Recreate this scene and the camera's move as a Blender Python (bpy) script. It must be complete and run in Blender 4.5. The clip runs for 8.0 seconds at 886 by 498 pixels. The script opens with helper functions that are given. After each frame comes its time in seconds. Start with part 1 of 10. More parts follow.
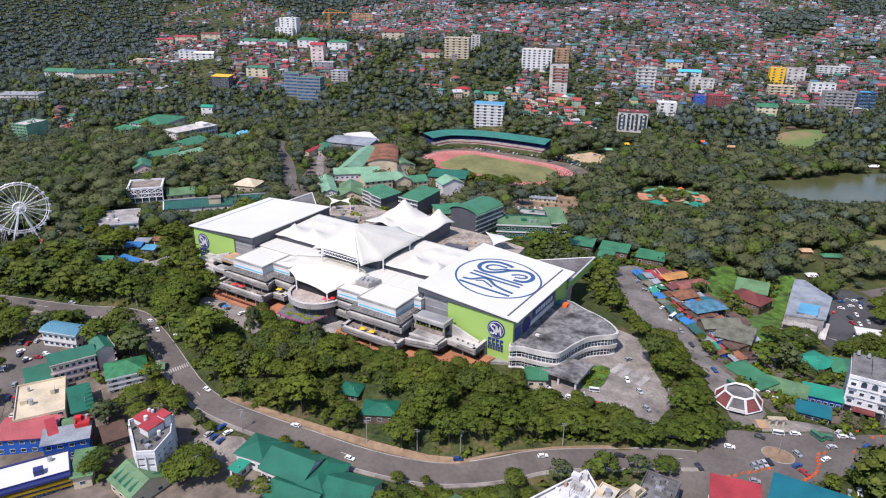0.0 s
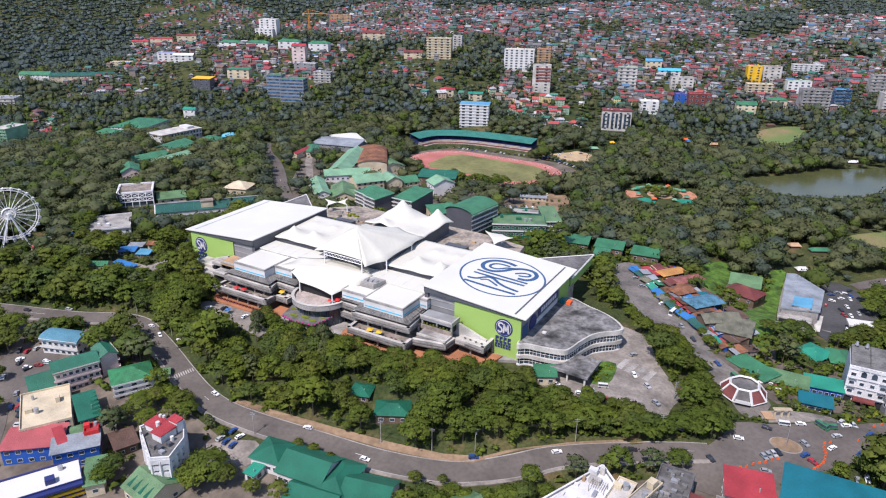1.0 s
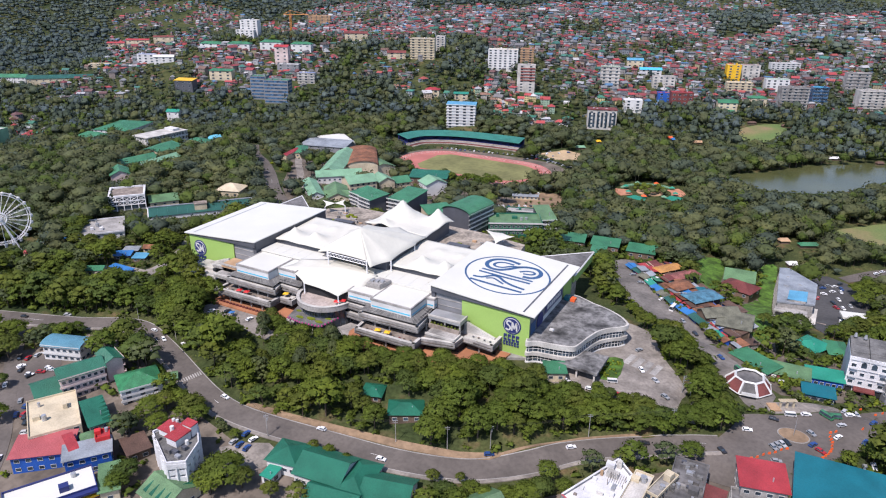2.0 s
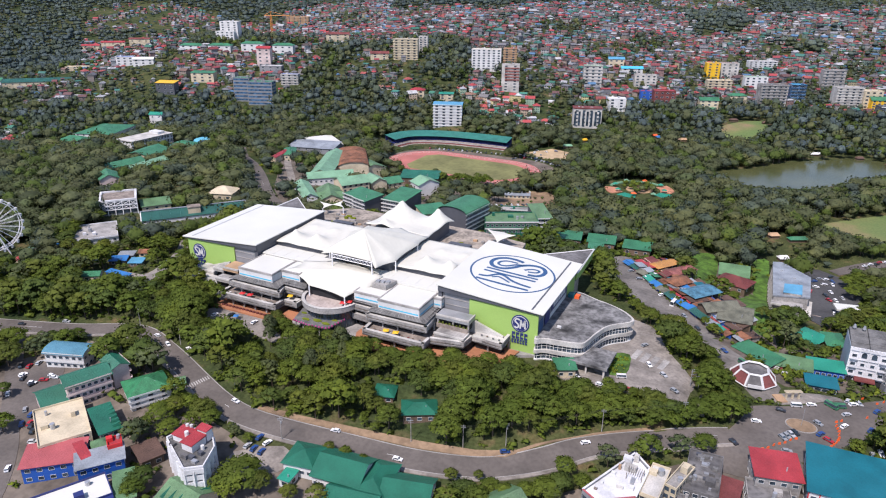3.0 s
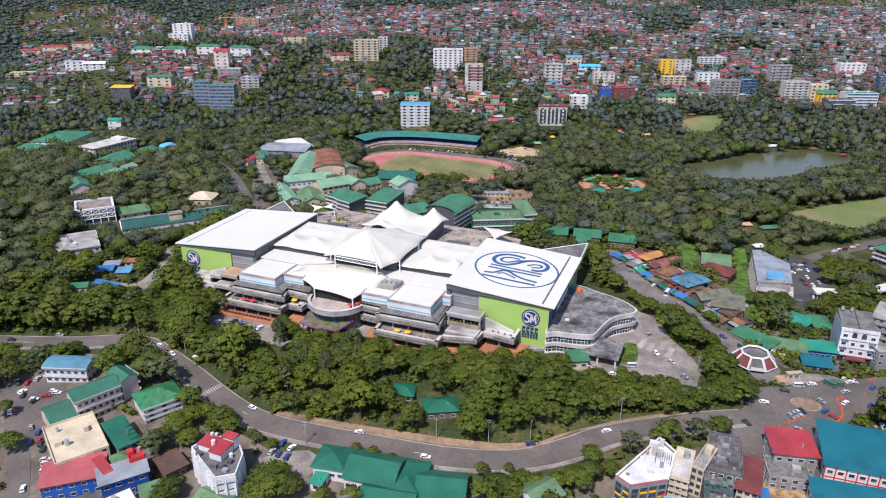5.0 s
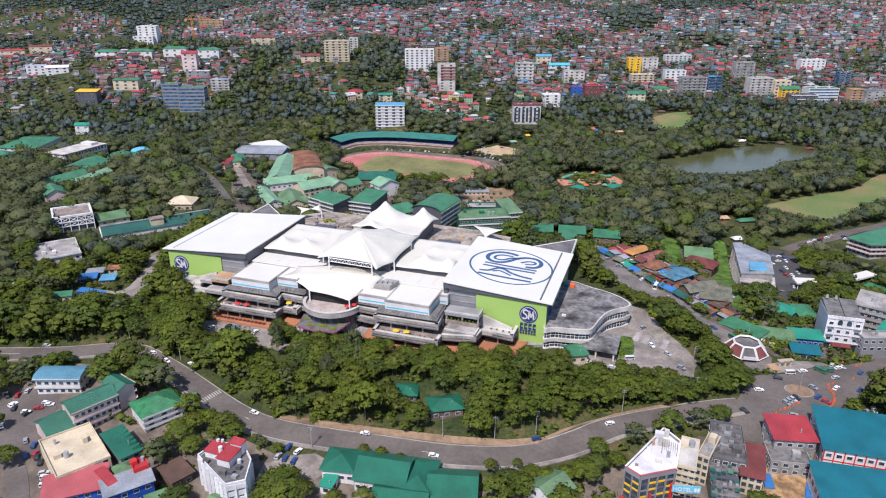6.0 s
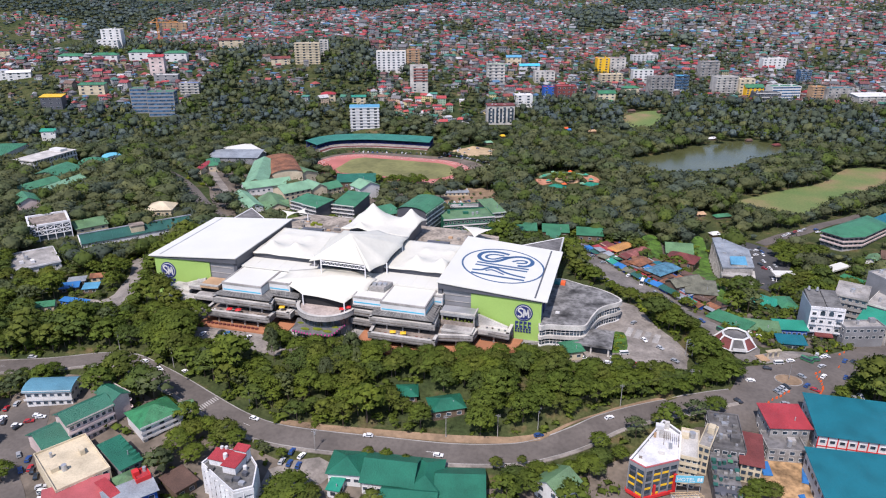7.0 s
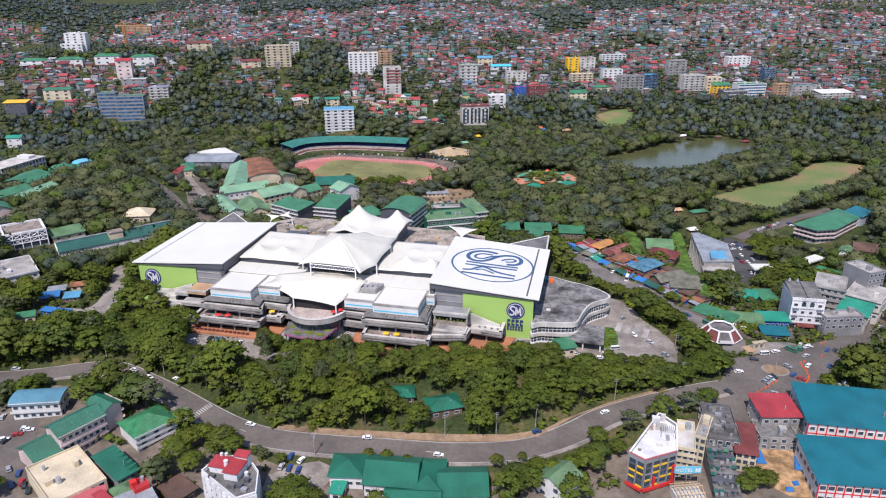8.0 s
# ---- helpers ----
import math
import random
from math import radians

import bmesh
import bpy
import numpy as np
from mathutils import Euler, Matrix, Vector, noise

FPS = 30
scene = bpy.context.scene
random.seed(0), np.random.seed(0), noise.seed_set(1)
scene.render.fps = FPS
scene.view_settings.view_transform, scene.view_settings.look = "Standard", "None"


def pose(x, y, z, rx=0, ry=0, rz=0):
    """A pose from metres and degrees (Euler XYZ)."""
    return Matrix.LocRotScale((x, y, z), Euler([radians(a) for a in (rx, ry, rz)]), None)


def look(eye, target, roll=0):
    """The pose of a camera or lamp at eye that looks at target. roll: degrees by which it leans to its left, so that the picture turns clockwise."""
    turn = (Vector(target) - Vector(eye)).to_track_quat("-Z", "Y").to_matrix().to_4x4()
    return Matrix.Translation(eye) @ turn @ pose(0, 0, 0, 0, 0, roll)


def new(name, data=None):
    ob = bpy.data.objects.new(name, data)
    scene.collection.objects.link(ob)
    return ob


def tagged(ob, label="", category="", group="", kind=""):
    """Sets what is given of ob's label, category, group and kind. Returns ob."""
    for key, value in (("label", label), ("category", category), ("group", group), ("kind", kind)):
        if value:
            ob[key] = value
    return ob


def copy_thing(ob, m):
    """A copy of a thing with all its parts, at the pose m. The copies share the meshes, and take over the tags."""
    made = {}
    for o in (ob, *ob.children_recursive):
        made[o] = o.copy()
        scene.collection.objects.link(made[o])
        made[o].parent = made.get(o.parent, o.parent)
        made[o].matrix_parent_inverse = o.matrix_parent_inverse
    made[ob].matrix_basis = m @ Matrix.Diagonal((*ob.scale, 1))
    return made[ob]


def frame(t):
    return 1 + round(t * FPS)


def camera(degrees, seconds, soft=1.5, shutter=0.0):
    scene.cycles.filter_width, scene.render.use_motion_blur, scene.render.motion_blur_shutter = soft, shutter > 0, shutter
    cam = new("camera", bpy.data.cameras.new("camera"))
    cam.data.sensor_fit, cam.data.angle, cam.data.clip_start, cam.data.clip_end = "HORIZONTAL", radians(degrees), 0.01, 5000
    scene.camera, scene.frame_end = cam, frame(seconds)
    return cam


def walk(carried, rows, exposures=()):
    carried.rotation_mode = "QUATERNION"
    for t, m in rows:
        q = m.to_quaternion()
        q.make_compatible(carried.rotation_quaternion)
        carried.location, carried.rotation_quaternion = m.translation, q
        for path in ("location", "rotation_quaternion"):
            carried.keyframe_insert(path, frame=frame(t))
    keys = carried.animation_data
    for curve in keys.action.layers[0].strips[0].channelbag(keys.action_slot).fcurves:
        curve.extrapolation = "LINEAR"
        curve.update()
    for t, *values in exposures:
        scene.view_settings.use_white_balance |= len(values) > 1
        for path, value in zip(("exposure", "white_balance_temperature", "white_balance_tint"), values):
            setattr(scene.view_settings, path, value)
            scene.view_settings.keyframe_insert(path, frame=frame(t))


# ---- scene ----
cam = camera(65.1, 8.0, soft=1.12)
PATH = [
    (0, (0.163, 1.033, 206.021), (-0.86, 2.578, 205.267), 0.8),
    (0.5, (-5.331, -3.66, 206.228), (-6.325, -2.096, 205.475), 0.7),
    (1, (-11.308, -7.956, 206.047), (-12.274, -6.374, 205.295), 0.7),
    (1.5, (-17.118, -12.484, 206.028), (-18.056, -10.885, 205.277), 0.7),
    (3, (-35.464, -24.725, 205.925), (-36.317, -23.078, 205.176), 0.5),
    (3.5, (-41.775, -28.75, 205.91), (-42.598, -27.088, 205.162), 0.4),
    (4, (-48.222, -32.735, 206.021), (-49.015, -31.058, 205.273), 0.4),
    (5.5, (-67.66, -43.263, 205.676), (-68.338, -41.535, 204.929), 0.2),
    (6, (-74.731, -46.389, 205.503), (-75.362, -44.644, 204.757), 0.1),
    (6.5, (-81.224, -49.428, 205.557), (-81.811, -47.666, 204.813), 0.1),
    (7, (-87.435, -52.083, 205.507), (-87.976, -50.306, 204.765), 0.0),
    (7.5, (-92.941, -54.133, 205.473), (-93.438, -52.343, 204.733), -0.1),
    (8, (-97.846, -56.075, 205.415), (-98.302, -54.273, 204.676), -0.2),
]
walk(cam, [(t, look(eye, target, roll)) for t, eye, target, roll in PATH], [(0, 0.43, 6500, 20), (8, 0.41, 6500, 20)])

# ---- sky and sun: late morning, sun high in front of the mall's entrance side ----
SUN_ELEV, SUN_FROM = radians(56), Vector((-0.08, -1.0, 0)).normalized()
world = bpy.data.worlds.new("sky")
scene.world = world
world.use_nodes = True
wn = world.node_tree
wn.nodes.clear()
sky = wn.nodes.new("ShaderNodeTexSky")
sky.sky_type, sky.sun_disc = "NISHITA", False
sky.sun_elevation, sky.sun_rotation = SUN_ELEV, math.atan2(SUN_FROM.x, SUN_FROM.y)
sky.altitude, sky.air_density, sky.dust_density = 1500, 1.0, 1.5
back = wn.nodes.new("ShaderNodeBackground")
back.inputs["Strength"].default_value = 0.15
wout = wn.nodes.new("ShaderNodeOutputWorld")
wn.links.new(sky.outputs[0], back.inputs[0])
wn.links.new(back.outputs[0], wout.inputs[0])
sun = new("sun", bpy.data.lights.new("sun", "SUN"))
sun.data.energy, sun.data.angle, sun.data.color = 4.0, radians(0.53), (1.0, 0.965, 0.91)
sun.matrix_world = look((0, 0, 900), Vector((0, 0, 900)) - (SUN_FROM * math.cos(SUN_ELEV) + Vector((0, 0, math.sin(SUN_ELEV)))))


# ---- materials ----
def nodes_of(name):
    m = bpy.data.materials.new(name)
    m.use_nodes = True
    nt = m.node_tree
    return m, nt, nt.nodes["Principled BSDF"]


def noise_node(nt, scale, detail=3.0, coord="Position"):
    n = nt.nodes.new("ShaderNodeTexNoise")
    n.inputs["Scale"].default_value, n.inputs["Detail"].default_value = scale, detail
    if coord == "Position":
        g = nt.nodes.new("ShaderNodeNewGeometry")
        nt.links.new(g.outputs["Position"], n.inputs["Vector"])
    else:
        g = nt.nodes.new("ShaderNodeTexCoord")
        nt.links.new(g.outputs["Object"], n.inputs["Vector"])
    return n


def ramp_node(nt, source, stops, constant=False):
    r = nt.nodes.new("ShaderNodeValToRGB")
    if constant:
        r.color_ramp.interpolation = "CONSTANT"
    while len(r.color_ramp.elements) < len(stops):
        r.color_ramp.elements.new(0.5)
    for e, (p, c) in zip(r.color_ramp.elements, stops):
        e.position, e.color = p, (*c, 1)
    nt.links.new(source, r.inputs[0])
    return r


def mix_node(nt, fac, a, b, blend="MIX"):
    m = nt.nodes.new("ShaderNodeMix")
    m.data_type, m.blend_type = "RGBA", blend
    for k, sock in ((0, fac), (6, a), (7, b)):
        if isinstance(sock, (int, float)):
            m.inputs[k].default_value = sock
        elif isinstance(sock, tuple):
            m.inputs[k].default_value = (*sock, 1)
        else:
            nt.links.new(sock, m.inputs[k])
    return m.outputs[2]


def shade(c, k):
    return tuple(min(1.0, v * k) for v in c)


def mat(name, c, rough=0.7, metal=0.0, dirt=0.35, large=0.12, fine=1.6, bump=0.15, ribs=0.0, spec=0.4):
    """Painted, plastered or sheet surface: base colour with broad stains, fine grain, relief, and ribs for sheet roofs."""
    m, nt, b = nodes_of(name)
    n1, n2 = noise_node(nt, large, 4), noise_node(nt, fine, 5)
    lo, hi = shade(c, 1 - dirt), shade(c, 1 + dirt * 0.25)
    r1 = ramp_node(nt, n1.outputs["Fac"], [(0.3, lo), (0.62, hi)])
    r2 = ramp_node(nt, n2.outputs["Fac"], [(0.3, (1 - dirt * 0.7,) * 3), (0.6, (1, 1, 1))])
    col = mix_node(nt, 1.0, r1.outputs[0], r2.outputs[0], "MULTIPLY")
    nt.links.new(col, b.inputs["Base Color"])
    b.inputs["Roughness"].default_value, b.inputs["Metallic"].default_value = rough, metal
    b.inputs["Specular IOR Level"].default_value = spec
    bp = nt.nodes.new("ShaderNodeBump")
    bp.inputs["Strength"].default_value, bp.inputs["Distance"].default_value = bump, 0.2
    src = n2.outputs["Fac"]
    if ribs:
        tc = nt.nodes.new("ShaderNodeTexCoord")
        w = nt.nodes.new("ShaderNodeTexWave")
        w.inputs["Scale"].default_value, w.inputs["Distortion"].default_value = ribs, 0.0
        nt.links.new(tc.outputs["Object"], w.inputs["Vector"])
        src = w.outputs["Fac"]
        bp.inputs["Strength"].default_value = 0.5
    nt.links.new(src, bp.inputs["Height"])
    nt.links.new(bp.outputs[0], b.inputs["Normal"])
    return m


def islands(name, palette, rough=0.75, per_object=False, dirt=0.3):
    """Many alike pieces in one mesh (or many objects), each with a colour of its own from the palette."""
    m, nt, b = nodes_of(name)
    if per_object:
        g = nt.nodes.new("ShaderNodeObjectInfo")
        pick = g.outputs["Random"]
    else:
        g = nt.nodes.new("ShaderNodeNewGeometry")
        pick = g.outputs["Random Per Island"]
    r = ramp_node(nt, pick, [(i / len(palette), c) for i, c in enumerate(palette)], True)
    n = noise_node(nt, 0.5, 4)
    k = ramp_node(nt, n.outputs["Fac"], [(0.3, (1 - dirt,) * 3), (0.65, (1.05,) * 3)])
    nt.links.new(mix_node(nt, 1.0, r.outputs[0], k.outputs[0], "MULTIPLY"), b.inputs["Base Color"])
    b.inputs["Roughness"].default_value = rough
    return m


def foliage(name, dark, light, patch=0.02, spec=0.08):
    """Leaves: sprays of slightly different green, clumps lighter and darker, hue drifting from tree to tree."""
    m, nt, b = nodes_of(name)
    g = nt.nodes.new("ShaderNodeNewGeometry")
    leaf = ramp_node(nt, g.outputs["Random Per Island"], [(0.0, shade(dark, 1.04)), (0.6, shade(light, 0.94)), (1.0, shade(light, 1.16))])
    n = noise_node(nt, patch, 3)
    k = ramp_node(nt, n.outputs["Fac"], [(0.32, (0.84, 0.90, 0.88)), (0.5, (1.0, 1.0, 1.0)), (0.7, (1.14, 1.10, 0.92))])
    n2 = noise_node(nt, 0.085, 2)
    k2 = ramp_node(nt, n2.outputs["Fac"], [(0.32, (0.86, 0.86, 0.92)), (0.45, (0.95, 0.97, 0.97)), (0.55, (1.04, 1.04, 1.0)), (0.68, (1.20, 1.16, 1.0))])
    n3 = noise_node(nt, 0.45, 2)
    k3 = ramp_node(nt, n3.outputs["Fac"], [(0.3, (0.80,) * 3), (0.7, (1.18,) * 3)])
    col = mix_node(nt, 1.0, mix_node(nt, 1.0, leaf.outputs[0], k.outputs[0], "MULTIPLY"), k2.outputs[0], "MULTIPLY")
    col = mix_node(nt, 1.0, col, k3.outputs[0], "MULTIPLY")
    nt.links.new(col, b.inputs["Base Color"])
    b.inputs["Roughness"].default_value, b.inputs["Specular IOR Level"].default_value = 0.75, spec
    thin = nt.nodes.new("ShaderNodeBsdfTranslucent")
    nt.links.new(col, thin.inputs["Color"])
    both = nt.nodes.new("ShaderNodeMixShader")
    both.inputs[0].default_value = 0.30
    nt.links.new(b.outputs[0], both.inputs[1])
    nt.links.new(thin.outputs[0], both.inputs[2])
    nt.links.new(both.outputs[0], nt.nodes["Material Output"].inputs["Surface"])
    return m


def glass_mat(name, c=(0.03, 0.045, 0.06), rough=0.12):
    m, nt, b = nodes_of(name)
    n = noise_node(nt, 0.25, 2)
    r = ramp_node(nt, n.outputs["Fac"], [(0.35, shade(c, 0.6)), (0.65, shade(c, 1.8))])
    nt.links.new(r.outputs[0], b.inputs["Base Color"])
    b.inputs["Roughness"].default_value, b.inputs["Specular IOR Level"].default_value = rough, 0.6
    return m


def field_mat():
    """Playing field grass with broad worn tan and brick-coloured patches."""
    m, nt, b = nodes_of("worn_field_grass")
    n1, n2 = noise_node(nt, 0.016, 4), noise_node(nt, 0.5, 5)
    r1 = ramp_node(nt, n1.outputs["Fac"], [(0.40, (0.105, 0.165, 0.045)), (0.52, (0.15, 0.175, 0.055)), (0.60, (0.23, 0.175, 0.085)), (0.70, (0.29, 0.165, 0.09))])
    r2 = ramp_node(nt, n2.outputs["Fac"], [(0.3, (0.75,) * 3), (0.65, (1.0,) * 3)])
    nt.links.new(mix_node(nt, 1.0, r1.outputs[0], r2.outputs[0], "MULTIPLY"), b.inputs["Base Color"])
    b.inputs["Roughness"].default_value = 0.95
    return m


M = {
    "membrane": mat("white_membrane", (0.565, 0.555, 0.485), 0.5, dirt=0.07, large=0.08, fine=0.5, bump=0.04),
    "roof_white": mat("white_roof_sheet", (0.59, 0.588, 0.53), 0.45, dirt=0.05, large=0.06, bump=0.05),
    "lime": mat("lime_green_panel", (0.30, 0.46, 0.12), 0.5, dirt=0.08, large=0.05, bump=0.03),
    "charcoal": mat("charcoal_cladding", (0.085, 0.09, 0.105), 0.5, dirt=0.2),
    "grey_clad": mat("grey_cladding", (0.22, 0.225, 0.235), 0.6, dirt=0.2),
    "concrete": mat("weathered_concrete", (0.34, 0.325, 0.305), 0.85, dirt=0.45, fine=0.9, bump=0.3),
    "concrete_dark": mat("dark_stained_concrete", (0.155, 0.15, 0.148), 0.85, dirt=0.6, large=0.09, fine=0.5, bump=0.3),
    "concrete_pale": mat("pale_concrete", (0.5, 0.48, 0.44), 0.8, dirt=0.35),
    "deck": mat("terracotta_deck", (0.40, 0.17, 0.085), 0.8, dirt=0.25),
    "tan_tile": mat("tan_tile", (0.45, 0.29, 0.17), 0.8, dirt=0.3),
    "white": mat("white_paint", (0.60, 0.60, 0.585), 0.6, dirt=0.15),
    "cream": mat("cream_paint", (0.55, 0.47, 0.33), 0.7, dirt=0.25),
    "pinkish": mat("pale_pink_paint", (0.58, 0.47, 0.44), 0.7, dirt=0.25),
    "cyan_trim": mat("cyan_trim", (0.06, 0.42, 0.62), 0.5, dirt=0.1),
    "navy": mat("navy_paint", (0.025, 0.035, 0.14), 0.45, dirt=0.12),
    "logo_blue": mat("logo_blue", (0.03, 0.085, 0.19), 0.5, dirt=0.08),
    "asphalt": mat("worn_asphalt", (0.124, 0.108, 0.096), 0.92, dirt=0.3, large=0.06, fine=0.6, bump=0.2),
    "asphalt_dark": mat("dark_asphalt", (0.07, 0.07, 0.072), 0.9, dirt=0.35, large=0.07, fine=0.6),
    "asphalt_pale": mat("sunbleached_asphalt", (0.185, 0.168, 0.15), 0.92, dirt=0.45, large=0.08, fine=0.6, bump=0.2),
    "paving": mat("concrete_paving", (0.255, 0.228, 0.2), 0.9, dirt=0.45, large=0.1, fine=0.7),
    "earth": mat("bare_earth", (0.27, 0.185, 0.115), 0.95, dirt=0.4, large=0.08, fine=0.5, bump=0.5),
    "sand": mat("bare_tan_sand", (0.46, 0.34, 0.205), 0.95, dirt=0.3, large=0.1, fine=0.5),
    "salmon": mat("salmon_paving", (0.50, 0.23, 0.14), 0.85, dirt=0.3),
    "earth_orange": mat("orange_excavated_soil", (0.40, 0.25, 0.125), 0.95, dirt=0.6, large=0.25, fine=0.6, bump=0.7),
    "yard": mat("worn_yard_ground", (0.16, 0.132, 0.105), 0.95, dirt=0.5, large=0.06, fine=0.35, bump=0.5),
    "flower": mat("pink_flowers", (0.5, 0.06, 0.25), 0.8, dirt=0.4),
    "kerb": mat("kerb_concrete", (0.30, 0.285, 0.265), 0.85, dirt=0.35),
    "line": mat("road_paint", (0.7, 0.7, 0.67), 0.7, dirt=0.3),
    "track": mat("red_running_track", (0.44, 0.15, 0.125), 0.85, dirt=0.2, large=0.05),
    "grass": mat("sports_grass", (0.185, 0.185, 0.07), 0.95, dirt=0.35, large=0.03, fine=0.25, bump=0.4),
    "grass_lush": mat("lush_grass", (0.082, 0.175, 0.022), 0.95, dirt=0.65, large=0.16, fine=0.5, bump=1.0),
    "grass_field": field_mat(),
    "steel": mat("galvanised_steel", (0.45, 0.46, 0.47), 0.45, metal=0.5, dirt=0.25),
    "white_steel": mat("white_painted_steel", (0.75, 0.75, 0.75), 0.45, dirt=0.12),
    "wood": mat("weathered_wood", (0.16, 0.11, 0.075), 0.85, dirt=0.4),
    "trunk": mat("tree_bark", (0.12, 0.09, 0.065), 0.95, dirt=0.4, fine=3.0, bump=0.6),
    "r_green": mat("dark_green_sheet_roof", (0.014, 0.14, 0.086), 0.5, dirt=0.25, ribs=1.4),
    "r_green2": mat("mid_green_sheet_roof", (0.045, 0.20, 0.10), 0.5, dirt=0.3, ribs=1.4),
    "r_olive": mat("faded_green_sheet_roof", (0.12, 0.23, 0.11), 0.6, dirt=0.35, ribs=1.4),
    "r_mint": mat("mint_sheet_roof", (0.19, 0.37, 0.23), 0.55, dirt=0.25, ribs=1.4),
    "r_teal": mat("teal_sheet_roof", (0.006, 0.135, 0.172), 0.45, dirt=0.22, ribs=1.0),
    "r_jade": mat("jade_sheet_roof", (0.02, 0.27, 0.18), 0.45, dirt=0.2, ribs=1.4),
    "r_deep": mat("deep_grey_green_sheet_roof", (0.022, 0.105, 0.085), 0.45, dirt=0.3, ribs=1.0),
    "r_stand": mat("grey_green_stand_roof", (0.035, 0.19, 0.15), 0.5, dirt=0.2, ribs=1.0),
    "sign_blue": mat("pale_blue_sign", (0.12, 0.42, 0.55), 0.5, dirt=0.1),
    "r_blue": mat("blue_sheet_roof", (0.10, 0.33, 0.50), 0.45, dirt=0.2, ribs=1.4),
    "r_red": mat("red_sheet_roof", (0.39, 0.045, 0.052), 0.5, dirt=0.3, ribs=1.4),
    "r_rose": mat("sun_faded_rose_sheet_roof", (0.44, 0.105, 0.11), 0.6, dirt=0.2, ribs=1.4),
    "r_steel": mat("dull_blue_sheet_roof", (0.095, 0.25, 0.33), 0.5, dirt=0.25, ribs=1.4),
    "r_moss": mat("moss_green_sheet_roof", (0.035, 0.205, 0.085), 0.55, dirt=0.35, large=0.3, ribs=1.4),
    "r_faded": mat("faded_red_sheet_roof", (0.30, 0.105, 0.09), 0.7, dirt=0.5, large=0.25, ribs=1.4),
    "r_drab": mat("drab_olive_sheet_roof", (0.165, 0.165, 0.12), 0.75, dirt=0.45, large=0.25, ribs=1.4),
    "r_maroon": mat("maroon_tile_roof", (0.19, 0.05, 0.045), 0.7, dirt=0.35, ribs=2.0),
    "r_rust": mat("rusted_sheet_roof", (0.27, 0.115, 0.06), 0.8, dirt=0.55, large=0.1, fine=0.4, ribs=1.4),
    "r_grey": mat("grey_sheet_roof", (0.30, 0.33, 0.36), 0.5, dirt=0.35, ribs=1.4),
    "r_brown": mat("brown_sheet_roof", (0.13, 0.075, 0.055), 0.7, dirt=0.4, ribs=1.4),
    "tarp_blue": mat("blue_tarpaulin", (0.03, 0.16, 0.40), 0.5, dirt=0.2),
    "yellow_roof": mat("faded_orange_sheet", (0.52, 0.25, 0.07), 0.6, dirt=0.35, ribs=1.4),
    "tarp_pale": mat("pale_blue_sheeting", (0.075, 0.20, 0.28), 0.6, dirt=0.55, large=0.3),
    "orange": mat("orange_plastic", (0.75, 0.12, 0.03), 0.5, dirt=0.1),
    "crane_paint": mat("orange_crane_paint", (0.62, 0.25, 0.06), 0.5, dirt=0.2),
    "yellow": mat("yellow_paint", (0.72, 0.42, 0.02), 0.5, dirt=0.15),
    "red": mat("red_paint", (0.55, 0.03, 0.03), 0.45, dirt=0.12),
    "blue": mat("blue_paint", (0.02, 0.10, 0.40), 0.45, dirt=0.15),
    # near black puts the shade of galleries, shop openings and stalls into the colour
    "dark": mat("near_black_fill", (0.02, 0.02, 0.022), 0.8, dirt=0.3),
    "rubber": mat("black_rubber", (0.02, 0.02, 0.02), 0.85, dirt=0.2),
    "glass": glass_mat("window_glass"),
    "glass_blue": glass_mat("blue_tinted_glass", (0.04, 0.09, 0.16)),
    "leaf": foliage("broadleaf_leaves", (0.070, 0.096, 0.018), (0.104, 0.140, 0.025)),
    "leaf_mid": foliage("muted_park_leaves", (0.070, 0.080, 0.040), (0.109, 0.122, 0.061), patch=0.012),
    # distance haze is put into the next two colours: paler and bluer leaves
    "leaf_far": foliage("hazed_distant_leaves", (0.057, 0.074, 0.054), (0.086, 0.110, 0.082), patch=0.008),
    "leaf_haze": foliage("haze_tinted_leaves", (0.064, 0.088, 0.092), (0.098, 0.13, 0.132), patch=0.004),
    "leaf_lime": foliage("bright_leaves", (0.10, 0.14, 0.015), (0.20, 0.24, 0.03)),
    "leaf_dark": foliage("dark_pine_leaves", (0.054, 0.078, 0.021), (0.081, 0.114, 0.030)),
    "leaf_olive": foliage("olive_leaves", (0.070, 0.088, 0.019), (0.106, 0.129, 0.028)),
    "concrete_brown": mat("brownish_terrace_concrete", (0.27, 0.225, 0.19), 0.85, dirt=0.5, large=0.2, fine=0.8),
    "terrace_pink": mat("pale_pinkish_terrace_screed", (0.44, 0.37, 0.33), 0.85, dirt=0.3, large=0.2, fine=0.8),
    "sheet_grey": mat("weathered_grey_sheet", (0.15, 0.147, 0.14), 0.7, dirt=0.5, large=0.2, fine=1.2, bump=0.2),
    "stained_roof": mat("stained_grey_roof_felt", (0.2, 0.197, 0.192), 0.85, dirt=0.85, large=0.12, fine=0.5, bump=0.2),
    # shaded tone of the hotel's side wall; also a pale grey house wall
    "blind_wall": mat("pale_blue_grey_wall", (0.36, 0.41, 0.46), 0.8, dirt=0.25),
    "paint_white": mat("aged_white_paint", (0.64, 0.64, 0.645), 0.7, dirt=0.25),
    "plaza": mat("tan_plaza_paving", (0.33, 0.285, 0.235), 0.9, dirt=0.5, large=0.15, fine=0.6),
    "leaf_grey": foliage("grey_green_pine_leaves", (0.062, 0.078, 0.036), (0.098, 0.122, 0.055)),
